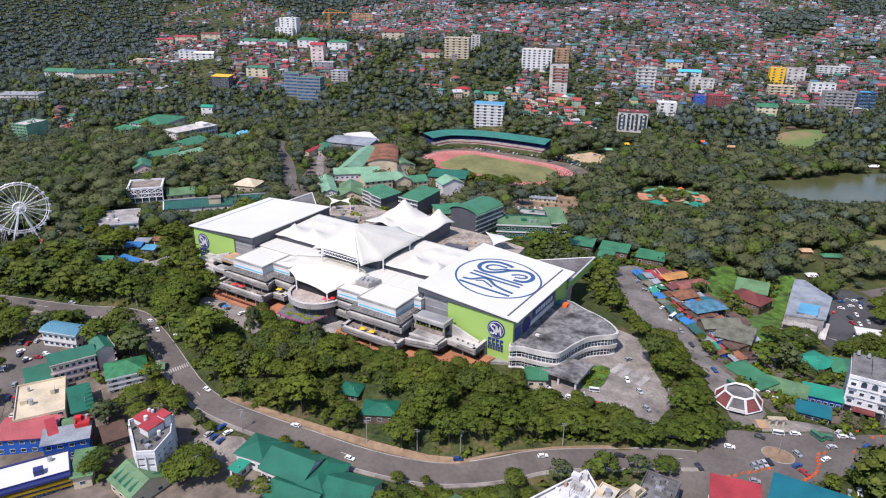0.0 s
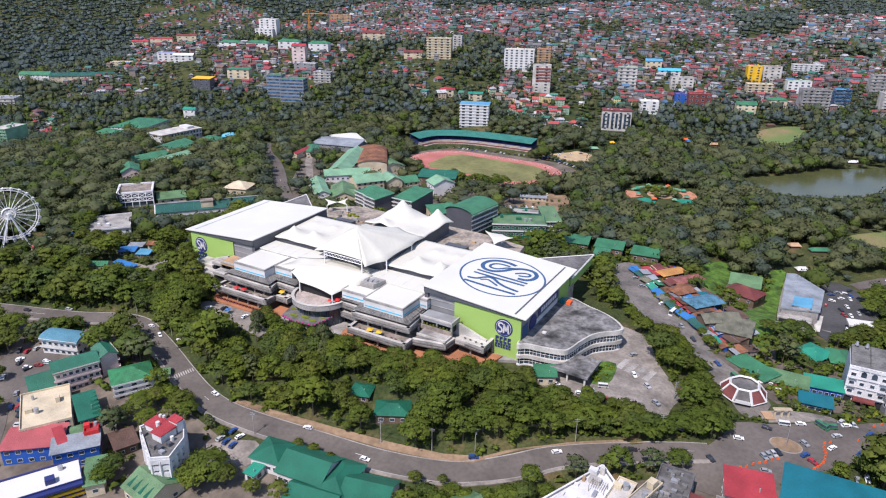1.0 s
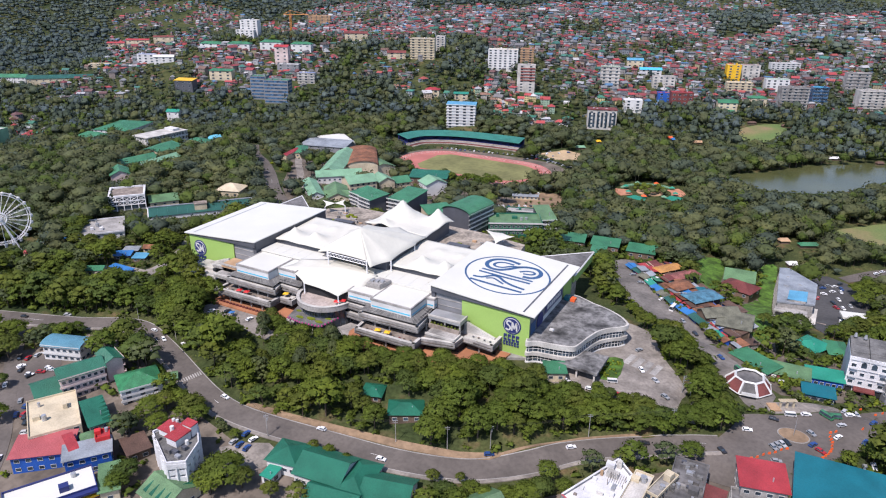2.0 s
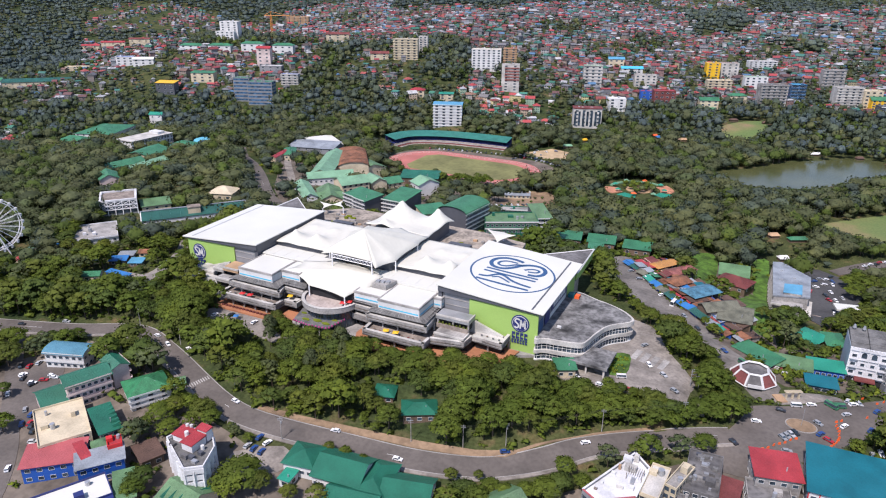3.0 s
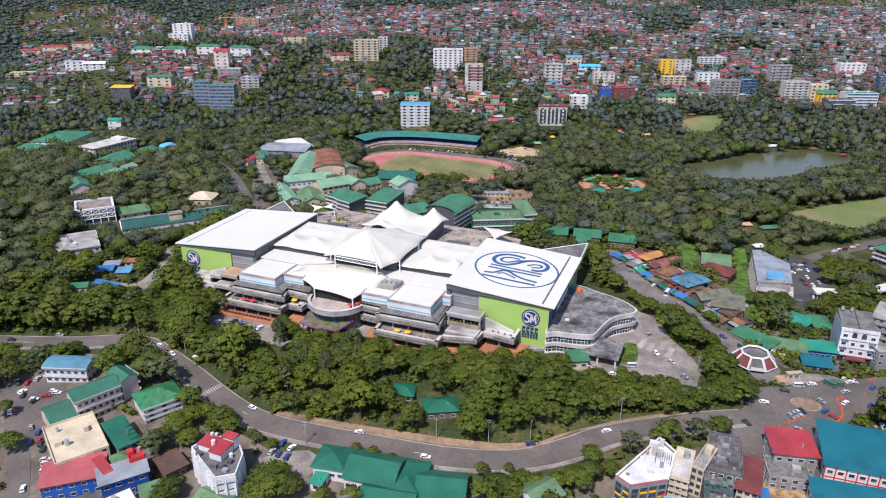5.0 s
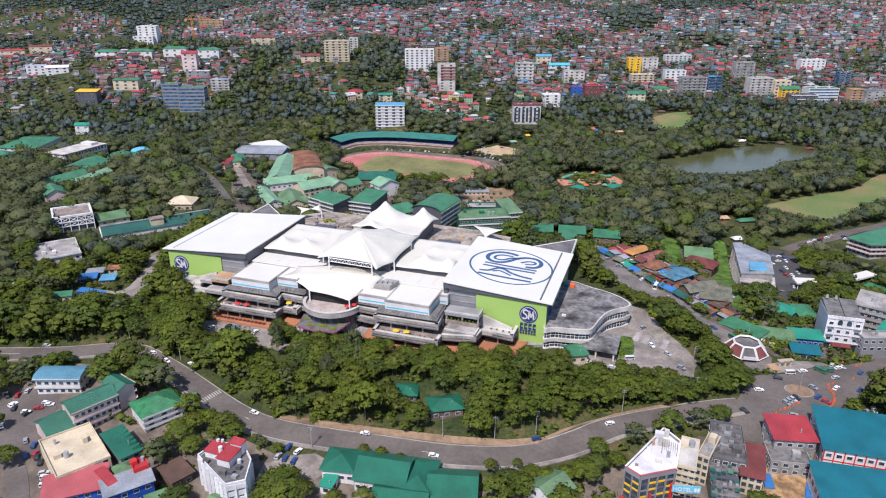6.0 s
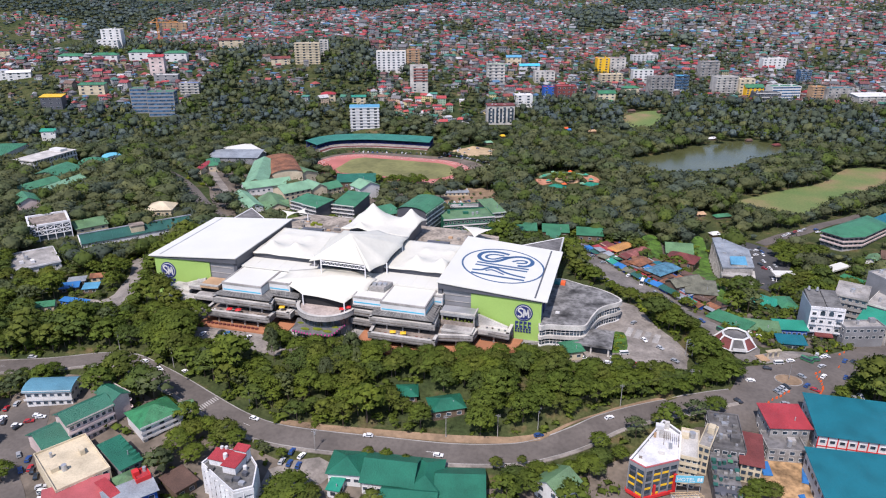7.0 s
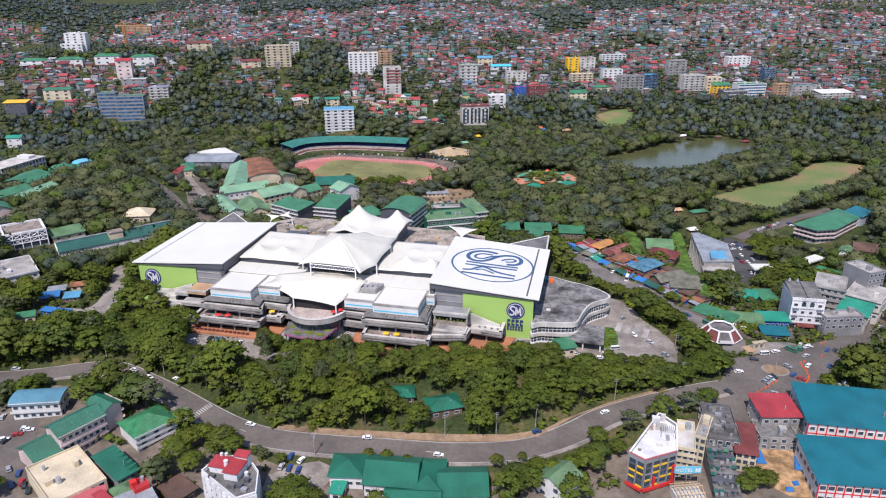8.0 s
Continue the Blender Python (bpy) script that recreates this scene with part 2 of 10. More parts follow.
    # varied house colours, shifted to grey and blue for the haze of distance
    "house_wall": islands("house_wall_paint", [(0.26, 0.25, 0.235), (0.34, 0.335, 0.33), (0.17, 0.17, 0.175), (0.27, 0.22, 0.18), (0.42, 0.42, 0.42), (0.17, 0.19, 0.21), (0.30, 0.26, 0.16), (0.15, 0.21, 0.17), (0.27, 0.16, 0.145), (0.20, 0.20, 0.205), (0.21, 0.175, 0.16)]),
    "house_roof": islands("house_roof_sheet", [(0.25, 0.045, 0.05), (0.14, 0.05, 0.05), (0.19, 0.20, 0.215), (0.10, 0.10, 0.105), (0.34, 0.05, 0.055), (0.30, 0.07, 0.06), (0.03, 0.13, 0.09), (0.15, 0.09, 0.07), (0.29, 0.30, 0.31), (0.21, 0.045, 0.05), (0.09, 0.07, 0.065), (0.04, 0.15, 0.12), (0.07, 0.16, 0.27), (0.13, 0.13, 0.14), (0.38, 0.38, 0.385), (0.18, 0.045, 0.05), (0.12, 0.06, 0.058), (0.16, 0.17, 0.18)]),
    "car_paint": islands("car_paint", [(0.75, 0.75, 0.75), (0.03, 0.03, 0.035), (0.7, 0.71, 0.72), (0.25, 0.26, 0.27), (0.02, 0.025, 0.03), (0.35, 0.02, 0.025), (0.78, 0.78, 0.77), (0.4, 0.41, 0.42), (0.02, 0.06, 0.2)], 0.3, True, 0.05),
    "stall": islands("market_awning", [(0.28, 0.12, 0.07), (0.02, 0.14, 0.42), (0.30, 0.07, 0.06), (0.2, 0.2, 0.2), (0.03, 0.24, 0.2), (0.35, 0.3, 0.25), (0.1, 0.3, 0.45), (0.33, 0.09, 0.07)], 0.7, False, 0.45),
}


def water_mat():
    m, nt, b = nodes_of("green_lake_water")
    n = noise_node(nt, 0.03, 3)
    r = ramp_node(nt, n.outputs["Fac"], [(0.3, (0.058, 0.066, 0.026)), (0.7, (0.085, 0.09, 0.036))])
    nt.links.new(r.outputs[0], b.inputs["Base Color"])
    b.inputs["Roughness"].default_value, b.inputs["Specular IOR Level"].default_value = 0.2, 0.28
    n2 = noise_node(nt, 0.9, 3)
    bp = nt.nodes.new("ShaderNodeBump")
    bp.inputs["Strength"].default_value, bp.inputs["Distance"].default_value = 0.15, 0.05
    nt.links.new(n2.outputs["Fac"], bp.inputs["Height"])
    nt.links.new(bp.outputs[0], b.inputs["Normal"])
    return m


def ground_mat():
    """Soil, rough grass and undergrowth in patches."""
    m, nt, b = nodes_of("rough_ground")
    n1, n2, n3 = noise_node(nt, 0.012, 4), noise_node(nt, 0.09, 5), noise_node(nt, 0.7, 4)
    g = ramp_node(nt, n2.outputs["Fac"], [(0.3, (0.034, 0.048, 0.022)), (0.56, (0.062, 0.078, 0.034)), (0.74, (0.15, 0.11, 0.07))])
    d = ramp_node(nt, n1.outputs["Fac"], [(0.35, (0.75, 0.85, 0.7)), (0.65, (1.25, 1.1, 0.95))])
    f = ramp_node(nt, n3.outputs["Fac"], [(0.3, (0.6,) * 3), (0.7, (1.15,) * 3)])
    col = mix_node(nt, 1.0, mix_node(nt, 1.0, g.outputs[0], d.outputs[0], "MULTIPLY"), f.outputs[0], "MULTIPLY")
    nt.links.new(col, b.inputs["Base Color"])
    b.inputs["Roughness"].default_value, b.inputs["Specular IOR Level"].default_value = 0.95, 0.1
    bp = nt.nodes.new("ShaderNodeBump")
    bp.inputs["Strength"].default_value, bp.inputs["Distance"].default_value = 0.8, 1.5
    nt.links.new(n2.outputs["Fac"], bp.inputs["Height"])
    nt.links.new(bp.outputs[0], b.inputs["Normal"])
    return m


M["water"], M["ground"] = water_mat(), ground_mat()


# ---- building blocks ----
class Geo:
    """Vertices and faces of one mesh, with a material slot per face."""

    def __init__(self):
        self.v, self.f, self.m = [], [], []

    def face(self, pts, k=0):
        n = len(self.v)
        self.v += [tuple(p) for p in pts]
        self.f.append(tuple(range(n, n + len(pts))))
        self.m.append(k)
        return self

    def solid(self, bottom, top, k=0, ktop=None, cap=True):
        """A closed form between two rings of as many points."""
        n, c = len(self.v), len(bottom)
        self.v += [tuple(p) for p in bottom] + [tuple(p) for p in top]
        for i in range(c):
            j = (i + 1) % c
            self.f.append((n + i, n + j, n + c + j, n + c + i))
            self.m.append(k)
        if cap:
            self.f += [tuple(range(n + c, n + 2 * c)), tuple(range(n + c - 1, n - 1, -1))]
            self.m += [k if ktop is None else ktop, k]
        return self

    def prism(self, poly, z0, z1, k=0, ktop=None):
        return self.solid([(x, y, z0) for x, y in poly], [(x, y, z1) for x, y in poly], k, ktop)

    def box(self, x0, x1, y0, y1, z0, z1, k=0, ktop=None):
        return self.prism([(x0, y0), (x1, y0), (x1, y1), (x0, y1)], z0, z1, k, ktop)

    def tube(self, x, y, z0, z1, r0, r1=None, n=8, k=0):
        r1 = r0 if r1 is None else r1
        ring = [(math.cos(2 * math.pi * i / n), math.sin(2 * math.pi * i / n)) for i in range(n)]
        return self.solid([(x + r0 * c, y + r0 * s, z0) for c, s in ring], [(x + r1 * c, y + r1 * s, z1) for c, s in ring], k)

    def beam(self, a, b, r, k=0, n=4):
        """A bar of radius r from a to b."""
        a, b = Vector(a), Vector(b)
        d = (b - a).normalized()
        u = d.orthogonal().normalized()
        w = d.cross(u)
        ring = [u * (r * math.cos(2 * math.pi * (i + 0.5) / n)) + w * (r * math.sin(2 * math.pi * (i + 0.5) / n)) for i in range(n)]
        return self.solid([a + q for q in ring], [b + q for q in ring], k)

    def mesh(self, name, mats):
        me = bpy.data.meshes.new(name)
        me.from_pydata(self.v, [], self.f)
        for one in mats if isinstance(mats, (list, tuple)) else [mats]:
            me.materials.append(M[one])
        if any(self.m):
            me.polygons.foreach_set("material_index", self.m)
        return me


def weld(geo):
    """The same form with shared corners, so that it is one connected piece."""
    seen, remap, out = {}, [], Geo()
    for p in geo.v:
        key = tuple(round(c, 3) for c in p)
        if key not in seen:
            seen[key] = len(out.v)
            out.v.append(p)
        remap.append(seen[key])
    out.f = [tuple(remap[i] for i in f) for f in geo.f]
    out.m = list(geo.m)
    return out


def part(name, geo, mats, parent=None, label="", at=None):
    ob = new(name, geo if isinstance(geo, bpy.types.Mesh) else geo.mesh(name, mats))
    ob.parent = parent
    if at is not None:
        ob.matrix_basis = at
    return tagged(ob, label)


def thing(name, x, y, z, rot=0.0, label="", category="", group="", kind=""):
    ob = new(name)
    ob.empty_display_size = 0.5
    ob.matrix_basis = pose(x, y, z, 0, 0, rot)
    return tagged(ob, label, category, group, kind)


# hills and hollows: centre x, y, spread, height
HILLS = (
    (-230, 290, 110, 21.6),
    (-30, 280, 110, 10.6),
    (-320, 160, 120, 3.9),
    (-130, 120, 130, -9.1),
    (-480, 460, 110, 5.7),
    (-590, 320, 130, 22.3),
    (-340, 640, 140, -8.4),
    (-60, 790, 160, -2.1),
    (150, 760, 220, -5.3),
    (-620, 960, 170, 23.7),
    (-480, 1040, 160, 5.4),
    (-1000, 960, 200, 69.2),
    (-760, 760, 150, -14.0),
    (-600, 1400, 240, 76.8),
    (-300, 1350, 240, 0.2),
    (-150, 1750, 300, 18.8),
    (-550, 1800, 300, 11.7),
    (-900, 1500, 260, -8.9),
    (-1300, 1900, 400, 48.1),
    (-1400, 1100, 330, -9.1),
    (-1100, 480, 260, -4.9),
    (200, 1350, 300, -7.1),
    (250, 350, 220, 1.1),
    (250, 2000, 400, 96.9),
    (-700, 100, 240, -6.2),
    (-900, 2100, 380, 68.9),
    (24, 330, 30, -3.2),
    (-8, 378, 26, -3.5),
)


def height(x, y):
    """Height of the ground at one place or at arrays of places."""
    x, y = np.asarray(x, float), np.asarray(y, float)
    z = 12.0 + 0 * x
    for cx, cy, s, h in HILLS:
        z = z + h * np.exp(-((x - cx) ** 2 + (y - cy) ** 2) / (2 * s * s))
    d = np.hypot(x + 80, y)
    k = np.clip((d - 1900) / 1200, 0, 1)
    k = k * k * (3 - 2 * k)
    ridge = 28 * np.sin(x / 310 + 1.3) * np.cos(y / 270) + 16 * np.sin(x / 130 + y / 170)
    return z * (1 - k) + k * (118 + ridge + 0.02 * np.maximum(d - 3100, 0))


def ground_z(x, y):
    return float(height(x, y))


def inside(x, y, poly):
    """Which of the places lie in the polygon."""
    x, y = np.asarray(x, float), np.asarray(y, float)
    hit = np.zeros(x.shape, bool)
    for (ax, ay), (bx, by) in zip(poly, poly[1:] + poly[:1]):
        cross = (ay > y) != (by > y)
        hit ^= cross & (x < (bx - ax) * (y - ay) / ((by - ay) or 1e-9) + ax)
    return hit


def away(x, y, line):
    """Distance of the places from a polyline."""
    x, y = np.asarray(x, float), np.asarray(y, float)
    best = np.full(x.shape, 1e9)
    for (ax, ay), (bx, by) in zip(line, line[1:]):
        dx, dy = bx - ax, by - ay
        k = np.clip(((x - ax) * dx + (y - ay) * dy) / (dx * dx + dy * dy + 1e-9), 0, 1)
        best = np.minimum(best, np.hypot(x - ax - k * dx, y - ay - k * dy))
    return best


def smooth(line, n=4, closed=False):
    """Points of a soft curve through the line's points."""
    p = [Vector(q) for q in line]
    out = []
    count = len(p)
    for i in range(count if closed else count - 1):
        a, b, c, d = (p[(i + k) % count] if closed else p[max(0, min(count - 1, i + k))] for k in (-1, 0, 1, 2))
        for s in range(n):
            t = s / n
            out.append(tuple(0.5 * (2 * b + (c - a) * t + (2 * a - 5 * b + 4 * c - d) * t * t + (3 * b - a - 3 * c + d) * t ** 3)))
    if not closed:
        out.append(tuple(p[-1]))
    return out


FOOT = []    # x, y, radius of what stands on the ground, kept free of trees
CLEAR = []   # polygons kept free of trees
LINES = []   # polylines and half widths kept free of trees


# level stretches cut into the slopes: centre x, y, half sizes, level, width of the bank round it
PADS = (
    (-362, 660, 118, 88, 6.0, 34), (-10, 800, 110, 110, 5.6, 60), (-243, 285, 122, 62, 30.0, 30),
    (-105, 285, 40, 34, 29.2, 14), (-15, 268, 34, 26, 24.0, 14), (70, 690, 100, 90, 5.8, 50), (-5, 482, 42, 32, 4.5, 66),
)
_slopes = height


def height(x, y):
    """Height of the ground with its level stretches."""
    x, y = np.asarray(x, float), np.asarray(y, float)
    z = _slopes(x, y)
    for cx, cy, rx, ry, level, bank in PADS:
        d = np.hypot(np.maximum(np.abs(x - cx) - rx, 0), np.maximum(np.abs(y - cy) - ry, 0))
        k = np.clip(1 - d / bank, 0, 1)
        k = k * k * (3 - 2 * k)
        z = z * (1 - k) + level * k
    return z


# ---- the ground, one sheet to the horizon ----
def grid_steps(lo, hi, fine, out):
    steps = list(np.arange(lo, hi + fine, fine))
    d = fine
    while steps[-1] < out:
        d *= 1.09
        steps.append(steps[-1] + d)
    d = fine
    while steps[0] > -out:
        d *= 1.09
        steps.insert(0, steps[0] - d)
    return np.array(steps)


def fast_mesh(name, verts, tris, mats, index=None, soft=None):
    """A mesh from arrays of points and triangles (or quads)."""
    me = bpy.data.meshes.new(name)
    me.vertices.add(len(verts))
    me.vertices.foreach_set("co", np.ascontiguousarray(verts, np.float32).ravel())
    c = tris.shape[1]
    me.loops.add(tris.size)
    me.loops.foreach_set("vertex_index", np.ascontiguousarray(tris, np.int32).ravel())
    me.polygons.add(len(tris))
    me.polygons.foreach_set("loop_start", np.arange(0, tris.size, c, dtype=np.int32))
    for one in mats:
        me.materials.append(M[one])
    if index is not None:
        me.polygons.foreach_set("material_index", np.ascontiguousarray(index, np.int32))
    me.update(calc_edges=True)
    if soft is not None:
        # shading normals of foliage follow crown and clump, tipped upward to look sunlit
        a = me.attributes.new("custom_normal", "FLOAT_VECTOR", "POINT")
        a.data.foreach_set("vector", np.ascontiguousarray(soft, np.float32).ravel())
    return me


def build_ground():
    xs, ys = grid_steps(-760, 240, 7, 4600), grid_steps(60, 1150, 7, 4600)
    gx, gy = np.meshgrid(xs, ys)
    gz = height(gx, gy)
    nx, ny = len(xs), len(ys)
    v = np.stack([gx.ravel(), gy.ravel(), gz.ravel()], 1)
    i = (np.arange(ny - 1)[:, None] * nx + np.arange(nx - 1)[None, :]).ravel()
    q = np.stack([i, i + 1, i + nx + 1, i + nx], 1)
    me = fast_mesh("ground", v, q, ["ground"])
    me.polygons.foreach_set("use_smooth", np.ones(len(q), bool))
    tagged(new("ground", me), "rolling ground of soil, rough grass and undergrowth", "ground", kind="structure")


SHEETS = {}


def sheet(name, poly, mats, lift, label, category, level=None, soft=0, kind="structure", clear=True, rim=0.6):
    """A surfaced area that follows the ground, with a vertical rim all round."""
    pts = smooth(poly, soft, True) if soft else list(poly)
    bm = bmesh.new()
    bm.faces.new([bm.verts.new((x, y, 0)) for x, y in pts])
    bmesh.ops.triangulate(bm, faces=bm.faces[:])
    for _ in range(5):
        long = [e for e in bm.edges if e.calc_length() > 11]
        if not long:
            break
        bmesh.ops.subdivide_edges(bm, edges=long, cuts=1)
        bmesh.ops.triangulate(bm, faces=[f for f in bm.faces if len(f.verts) > 3])
    for v in bm.verts:
        v.co.z = (ground_z(v.co.x, v.co.y) if level is None else level) + lift
    if bm.faces[:] and sum(f.normal.z for f in bm.faces) < 0:
        bmesh.ops.reverse_faces(bm, faces=bm.faces[:])
    edge = [e for e in bm.edges if e.is_boundary]
    made = bmesh.ops.extrude_edge_only(bm, edges=edge)
    for v in made["geom"]:
        if isinstance(v, bmesh.types.BMVert):
            v.co.z -= rim + lift
    me = bpy.data.meshes.new(name)
    bm.normal_update()
    bm.to_mesh(me)
    bm.free()
    me.materials.append(M[mats])
    SHEETS[name] = pts
    if clear:
        CLEAR.append(pts)
    return tagged(new(name, me), label, category, kind=kind)


def ribbon(line, half, z_lift, off=0.0, drop=0.5, top=None):
    """A strip along a line, off to one side, that follows the ground; closed below."""
    g = Geo()
    n = len(line)
    rows = []
    for i, (x, y) in enumerate(line):
        a, b = line[max(0, i - 1)], line[min(n - 1, i + 1)]
        d = Vector((b[0] - a[0], b[1] - a[1])).normalized()
        s = Vector((d.y, -d.x))
        l, r = Vector((x, y)) + s * (off - half), Vector((x, y)) + s * (off + half)
        zl, zr = ground_z(l.x, l.y) + z_lift, ground_z(r.x, r.y) + z_lift
        rows.append(((l.x, l.y, zl), (r.x, r.y, zr), (r.x, r.y, zr - drop), (l.x, l.y, zl - drop)))
    for p, q in zip(rows, rows[1:]):
        g.face((p[0], p[1], q[1], q[0]))
        g.face((p[1], p[2], q[2], q[1]))
        g.face((p[3], p[0], q[0], q[3]))
    return g


def road(name, line, half, label, kerbs=True, mats="asphalt", dashes=True, soft=5):
    pts = smooth(line, soft)
    LINES.append((pts, half + 2.0))
    ob = part(name, ribbon(pts, half, 0.30), mats)
    tagged(ob, label, "road", kind="structure")
    if kerbs:
        for side in (-1, 1):
            part("kerb", ribbon(pts, 0.18, 0.48, side * (half + 0.18)), "kerb", ob)
            if side > 0:
                part("pavement_strip", ribbon(pts, 0.75, 0.44, half + 1.11), "paving", ob)
    if dashes:
        length = 0
        k = 0
        while k + 1 < len(pts):
            seg = pts[k:k + 2]
            if k % 17 == 0:
                part("lane_mark", ribbon(seg, 0.07, 0.312, 0, 0.01), "line", ob)
            k += 1
    return ob


build_ground()
MAIN_ROAD = [(-600, 120), (-520, 138), (-460, 152), (-418, 166), (-371, 180), (-345, 190), (-326, 192), (-308, 187), (-290, 181), (-268, 173),
             (-249, 167), (-232, 164.5), (-212, 166), (-181, 171), (-153, 176), (-130, 183), (-117, 190), (-103, 201), (-90, 215), (-72, 228), (-55, 238), (-38, 247)]
road("road", MAIN_ROAD, 5.2, "two-lane worn asphalt road curving below the wooded slope")
sheet("road_circle", [(-44, 240), (-36, 262), (-33, 274), (-14, 284), (6, 302), (24, 320), (60, 348), (66, 336), (34, 306), (22, 285), (10, 268), (2, 252), (-8, 236), (-30, 226), (-52, 228)],
      "asphalt", 0.36, "wide asphalt road junction round a traffic island", "road", soft=3)
sheet("terminal_yard", [(-138, 410), (-129, 437), (-108, 401), (-88, 368), (-69, 350), (-53, 328), (-34, 312), (-22, 296), (-30, 280), (-44, 298), (-61, 314), (-74, 331), (-97, 343), (-114, 364)],
      "asphalt_pale", 0.26, "grey worn asphalt yard of a bus terminal", "yard", soft=3)
sheet("mall_apron", [(-104, 322), (-86, 318), (-74, 296), (-60, 278), (-49, 266), (-50, 256), (-62, 252), (-83, 250), (-98, 248), (-114, 247), (-120, 262), (-106, 284), (-97, 300)],
      "paving", 0.28, "concrete driveway apron beside the mall", "driveway", soft=3)
sheet("left_yard", [(-326, 116), (-346, 128), (-356, 145), (-350, 158), (-338, 152), (-326, 136), (-314, 122)], "asphalt", 0.25, "worn asphalt car yard beside houses", "yard", soft=3)
road("side_street", [(-392, 166), (-377, 152), (-350, 133), (-328, 117), (-309, 104), (-292, 88), (-276, 66)], 4.0, "narrow asphalt street beside the lower houses", kerbs=False, dashes=False)
sheet("house_yard", [(-222, 146), (-205, 158), (-196, 152), (-203, 140), (-216, 132)], "paving", 0.25, "pale paved parking yard beside the road", "yard", soft=2)
road("school_road", [(-600, 560), (-560, 520), (-520, 491), (-481, 458), (-438, 418), (-400, 390)], 6, "asphalt school road between trees", kerbs=False)
road("school_lane", [(-520, 545), (-490, 510), (-455, 472), (-430, 440)], 3.5, "paved lane beside the school", kerbs=False, mats="paving", dashes=False)
sheet("school_ground", [(-440, 430), (-380, 385), (-300, 372), (-250, 380), (-232, 440), (-240, 560), (-300, 548), (-343, 552), (-420, 556), (-500, 556), (-520, 520), (-470, 470)],
      "yard", 0.15, "worn grassy yards between school blocks", "ground", soft=2, clear=False)
sheet("dirt_yard", [(-262, 520), (-246, 502), (-226, 520), (-222, 566), (-232, 590), (-256, 588), (-268, 556)], "earth", 0.35, "bare tan earth yard behind the school", "ground", soft=2, clear=False)
sheet("earth_bank", [(-62, 240), (-76, 232), (-94, 219), (-108, 205), (-119, 194), (-132, 188), (-155, 181.8), (-182, 176.8), (-212, 171.8), (-230, 170.3), (-230, 173), (-212, 175), (-182, 180.5), (-155, 186), (-132, 192), (-116, 199), (-104, 210), (-90, 224), (-73, 236)],
      "earth", 0.42, "bare orange brown earth bank beside the road", "ground", clear=False)
sheet("lower_yards", [(-420, 70), (-352, 176), (-322, 180), (-272, 160), (-232, 154), (-200, 148), (-160, 150), (-100, 180), (-55, 222), (-10, 232), (60, 250), (120, 320), (150, 300), (150, 120), (-60, 70)],
      "yard", 0.12, "worn dirt and concrete yards between houses", "ground", clear=False)
sheet("market_ground", [(-140, 424), (-100, 465), (-61, 492), (-36, 423), (-26, 345), (30, 372), (70, 401), (80, 345), (20, 322), (-20, 300), (-56, 326), (-100, 392)],
      "yard", 0.14, "worn dirt and concrete ground of a market", "ground", clear=False)
sheet("front_parking", [(-304, 213), (-305, 228), (-272, 230), (-268, 221), (-252, 216), (-254, 210), (-270, 212)], "paving", 0.25, "grey paved forecourt before the mall", "yard", soft=2)
sheet("front_drive", [(-252, 217), (-240, 222), (-228, 222), (-220, 216), (-216, 210), (-222, 209), (-230, 216), (-240, 216), (-252, 211)], "asphalt", 0.25, "dark asphalt drive before the entrance", "driveway", soft=2)
sheet("side_lane", [(-402, 234), (-366, 228), (-364, 238), (-371, 255), (-388, 280), (-402, 300), (-412, 299), (-398, 280), (-391, 264), (-384, 244), (-402, 243)], "paving", 0.25, "pale paved service lane beside the mall", "lane", soft=3)
sheet("excavation", [(-29, 212), (-12, 214), (-10, 186), (-30, 190)], "earth_orange", 0.4, "orange excavated soil of a building site", "building site", soft=2)



# ---- sports ground ----
def stadium(cx, cy, half_len, half_wid, n=20):
    s = half_len - half_wid
    right = [(cx + s + half_wid * math.cos(a), cy + half_wid * math.sin(a)) for a in np.linspace(-math.pi / 2, math.pi / 2, n)]
    left = [(cx - s + half_wid * math.cos(a), cy + half_wid * math.sin(a)) for a in np.linspace(math.pi / 2, 3 * math.pi / 2, n)]
    return right + left


sheet("track_surround", stadium(-351, 643, 99, 57), "yard", 0.2, "tan gravel surround of the running track", "ground", level=6.0)
sheet("running_track", stadium(-357, 638, 88.5, 49), "track", 0.32, "red oval running track", "running track", level=6.0)
infield = [p for p in stadium(-354, 637.5, 70, 34) if p[0] > -406]
infield = infield[:20] + [(-402, 671.5), (-413, 660), (-413, 616), (-402, 603.5)]
sheet("sports_field", infield, "grass", 0.42, "worn green infield of the running track", "sports field", level=6.0)
for k in range(1, 8):
    a, b = stadium(-357, 638, 88.5 - 1.22 * k, 49 - 1.22 * k), stadium(-357, 638, 88.38 - 1.22 * k, 48.88 - 1.22 * k)
    g = Geo()
    for i in range(len(a)):
        j = (i + 1) % len(a)
        g.face([(*a[i], 6.33), (*a[j], 6.33), (*b[j], 6.33), (*b[i], 6.33)])
    part("lane_line", g, "line", bpy.data.objects["running_track"])
sheet("lake", [(-110, 752), (-97, 739), (-77, 716), (-41, 720), (-4, 745), (32, 799), (70, 844), (72, 879), (29, 893), (0, 870), (-50, 827), (-77, 784)],
      "water", 0.25, "calm green lake in the park", "lake", level=5.6, soft=4)
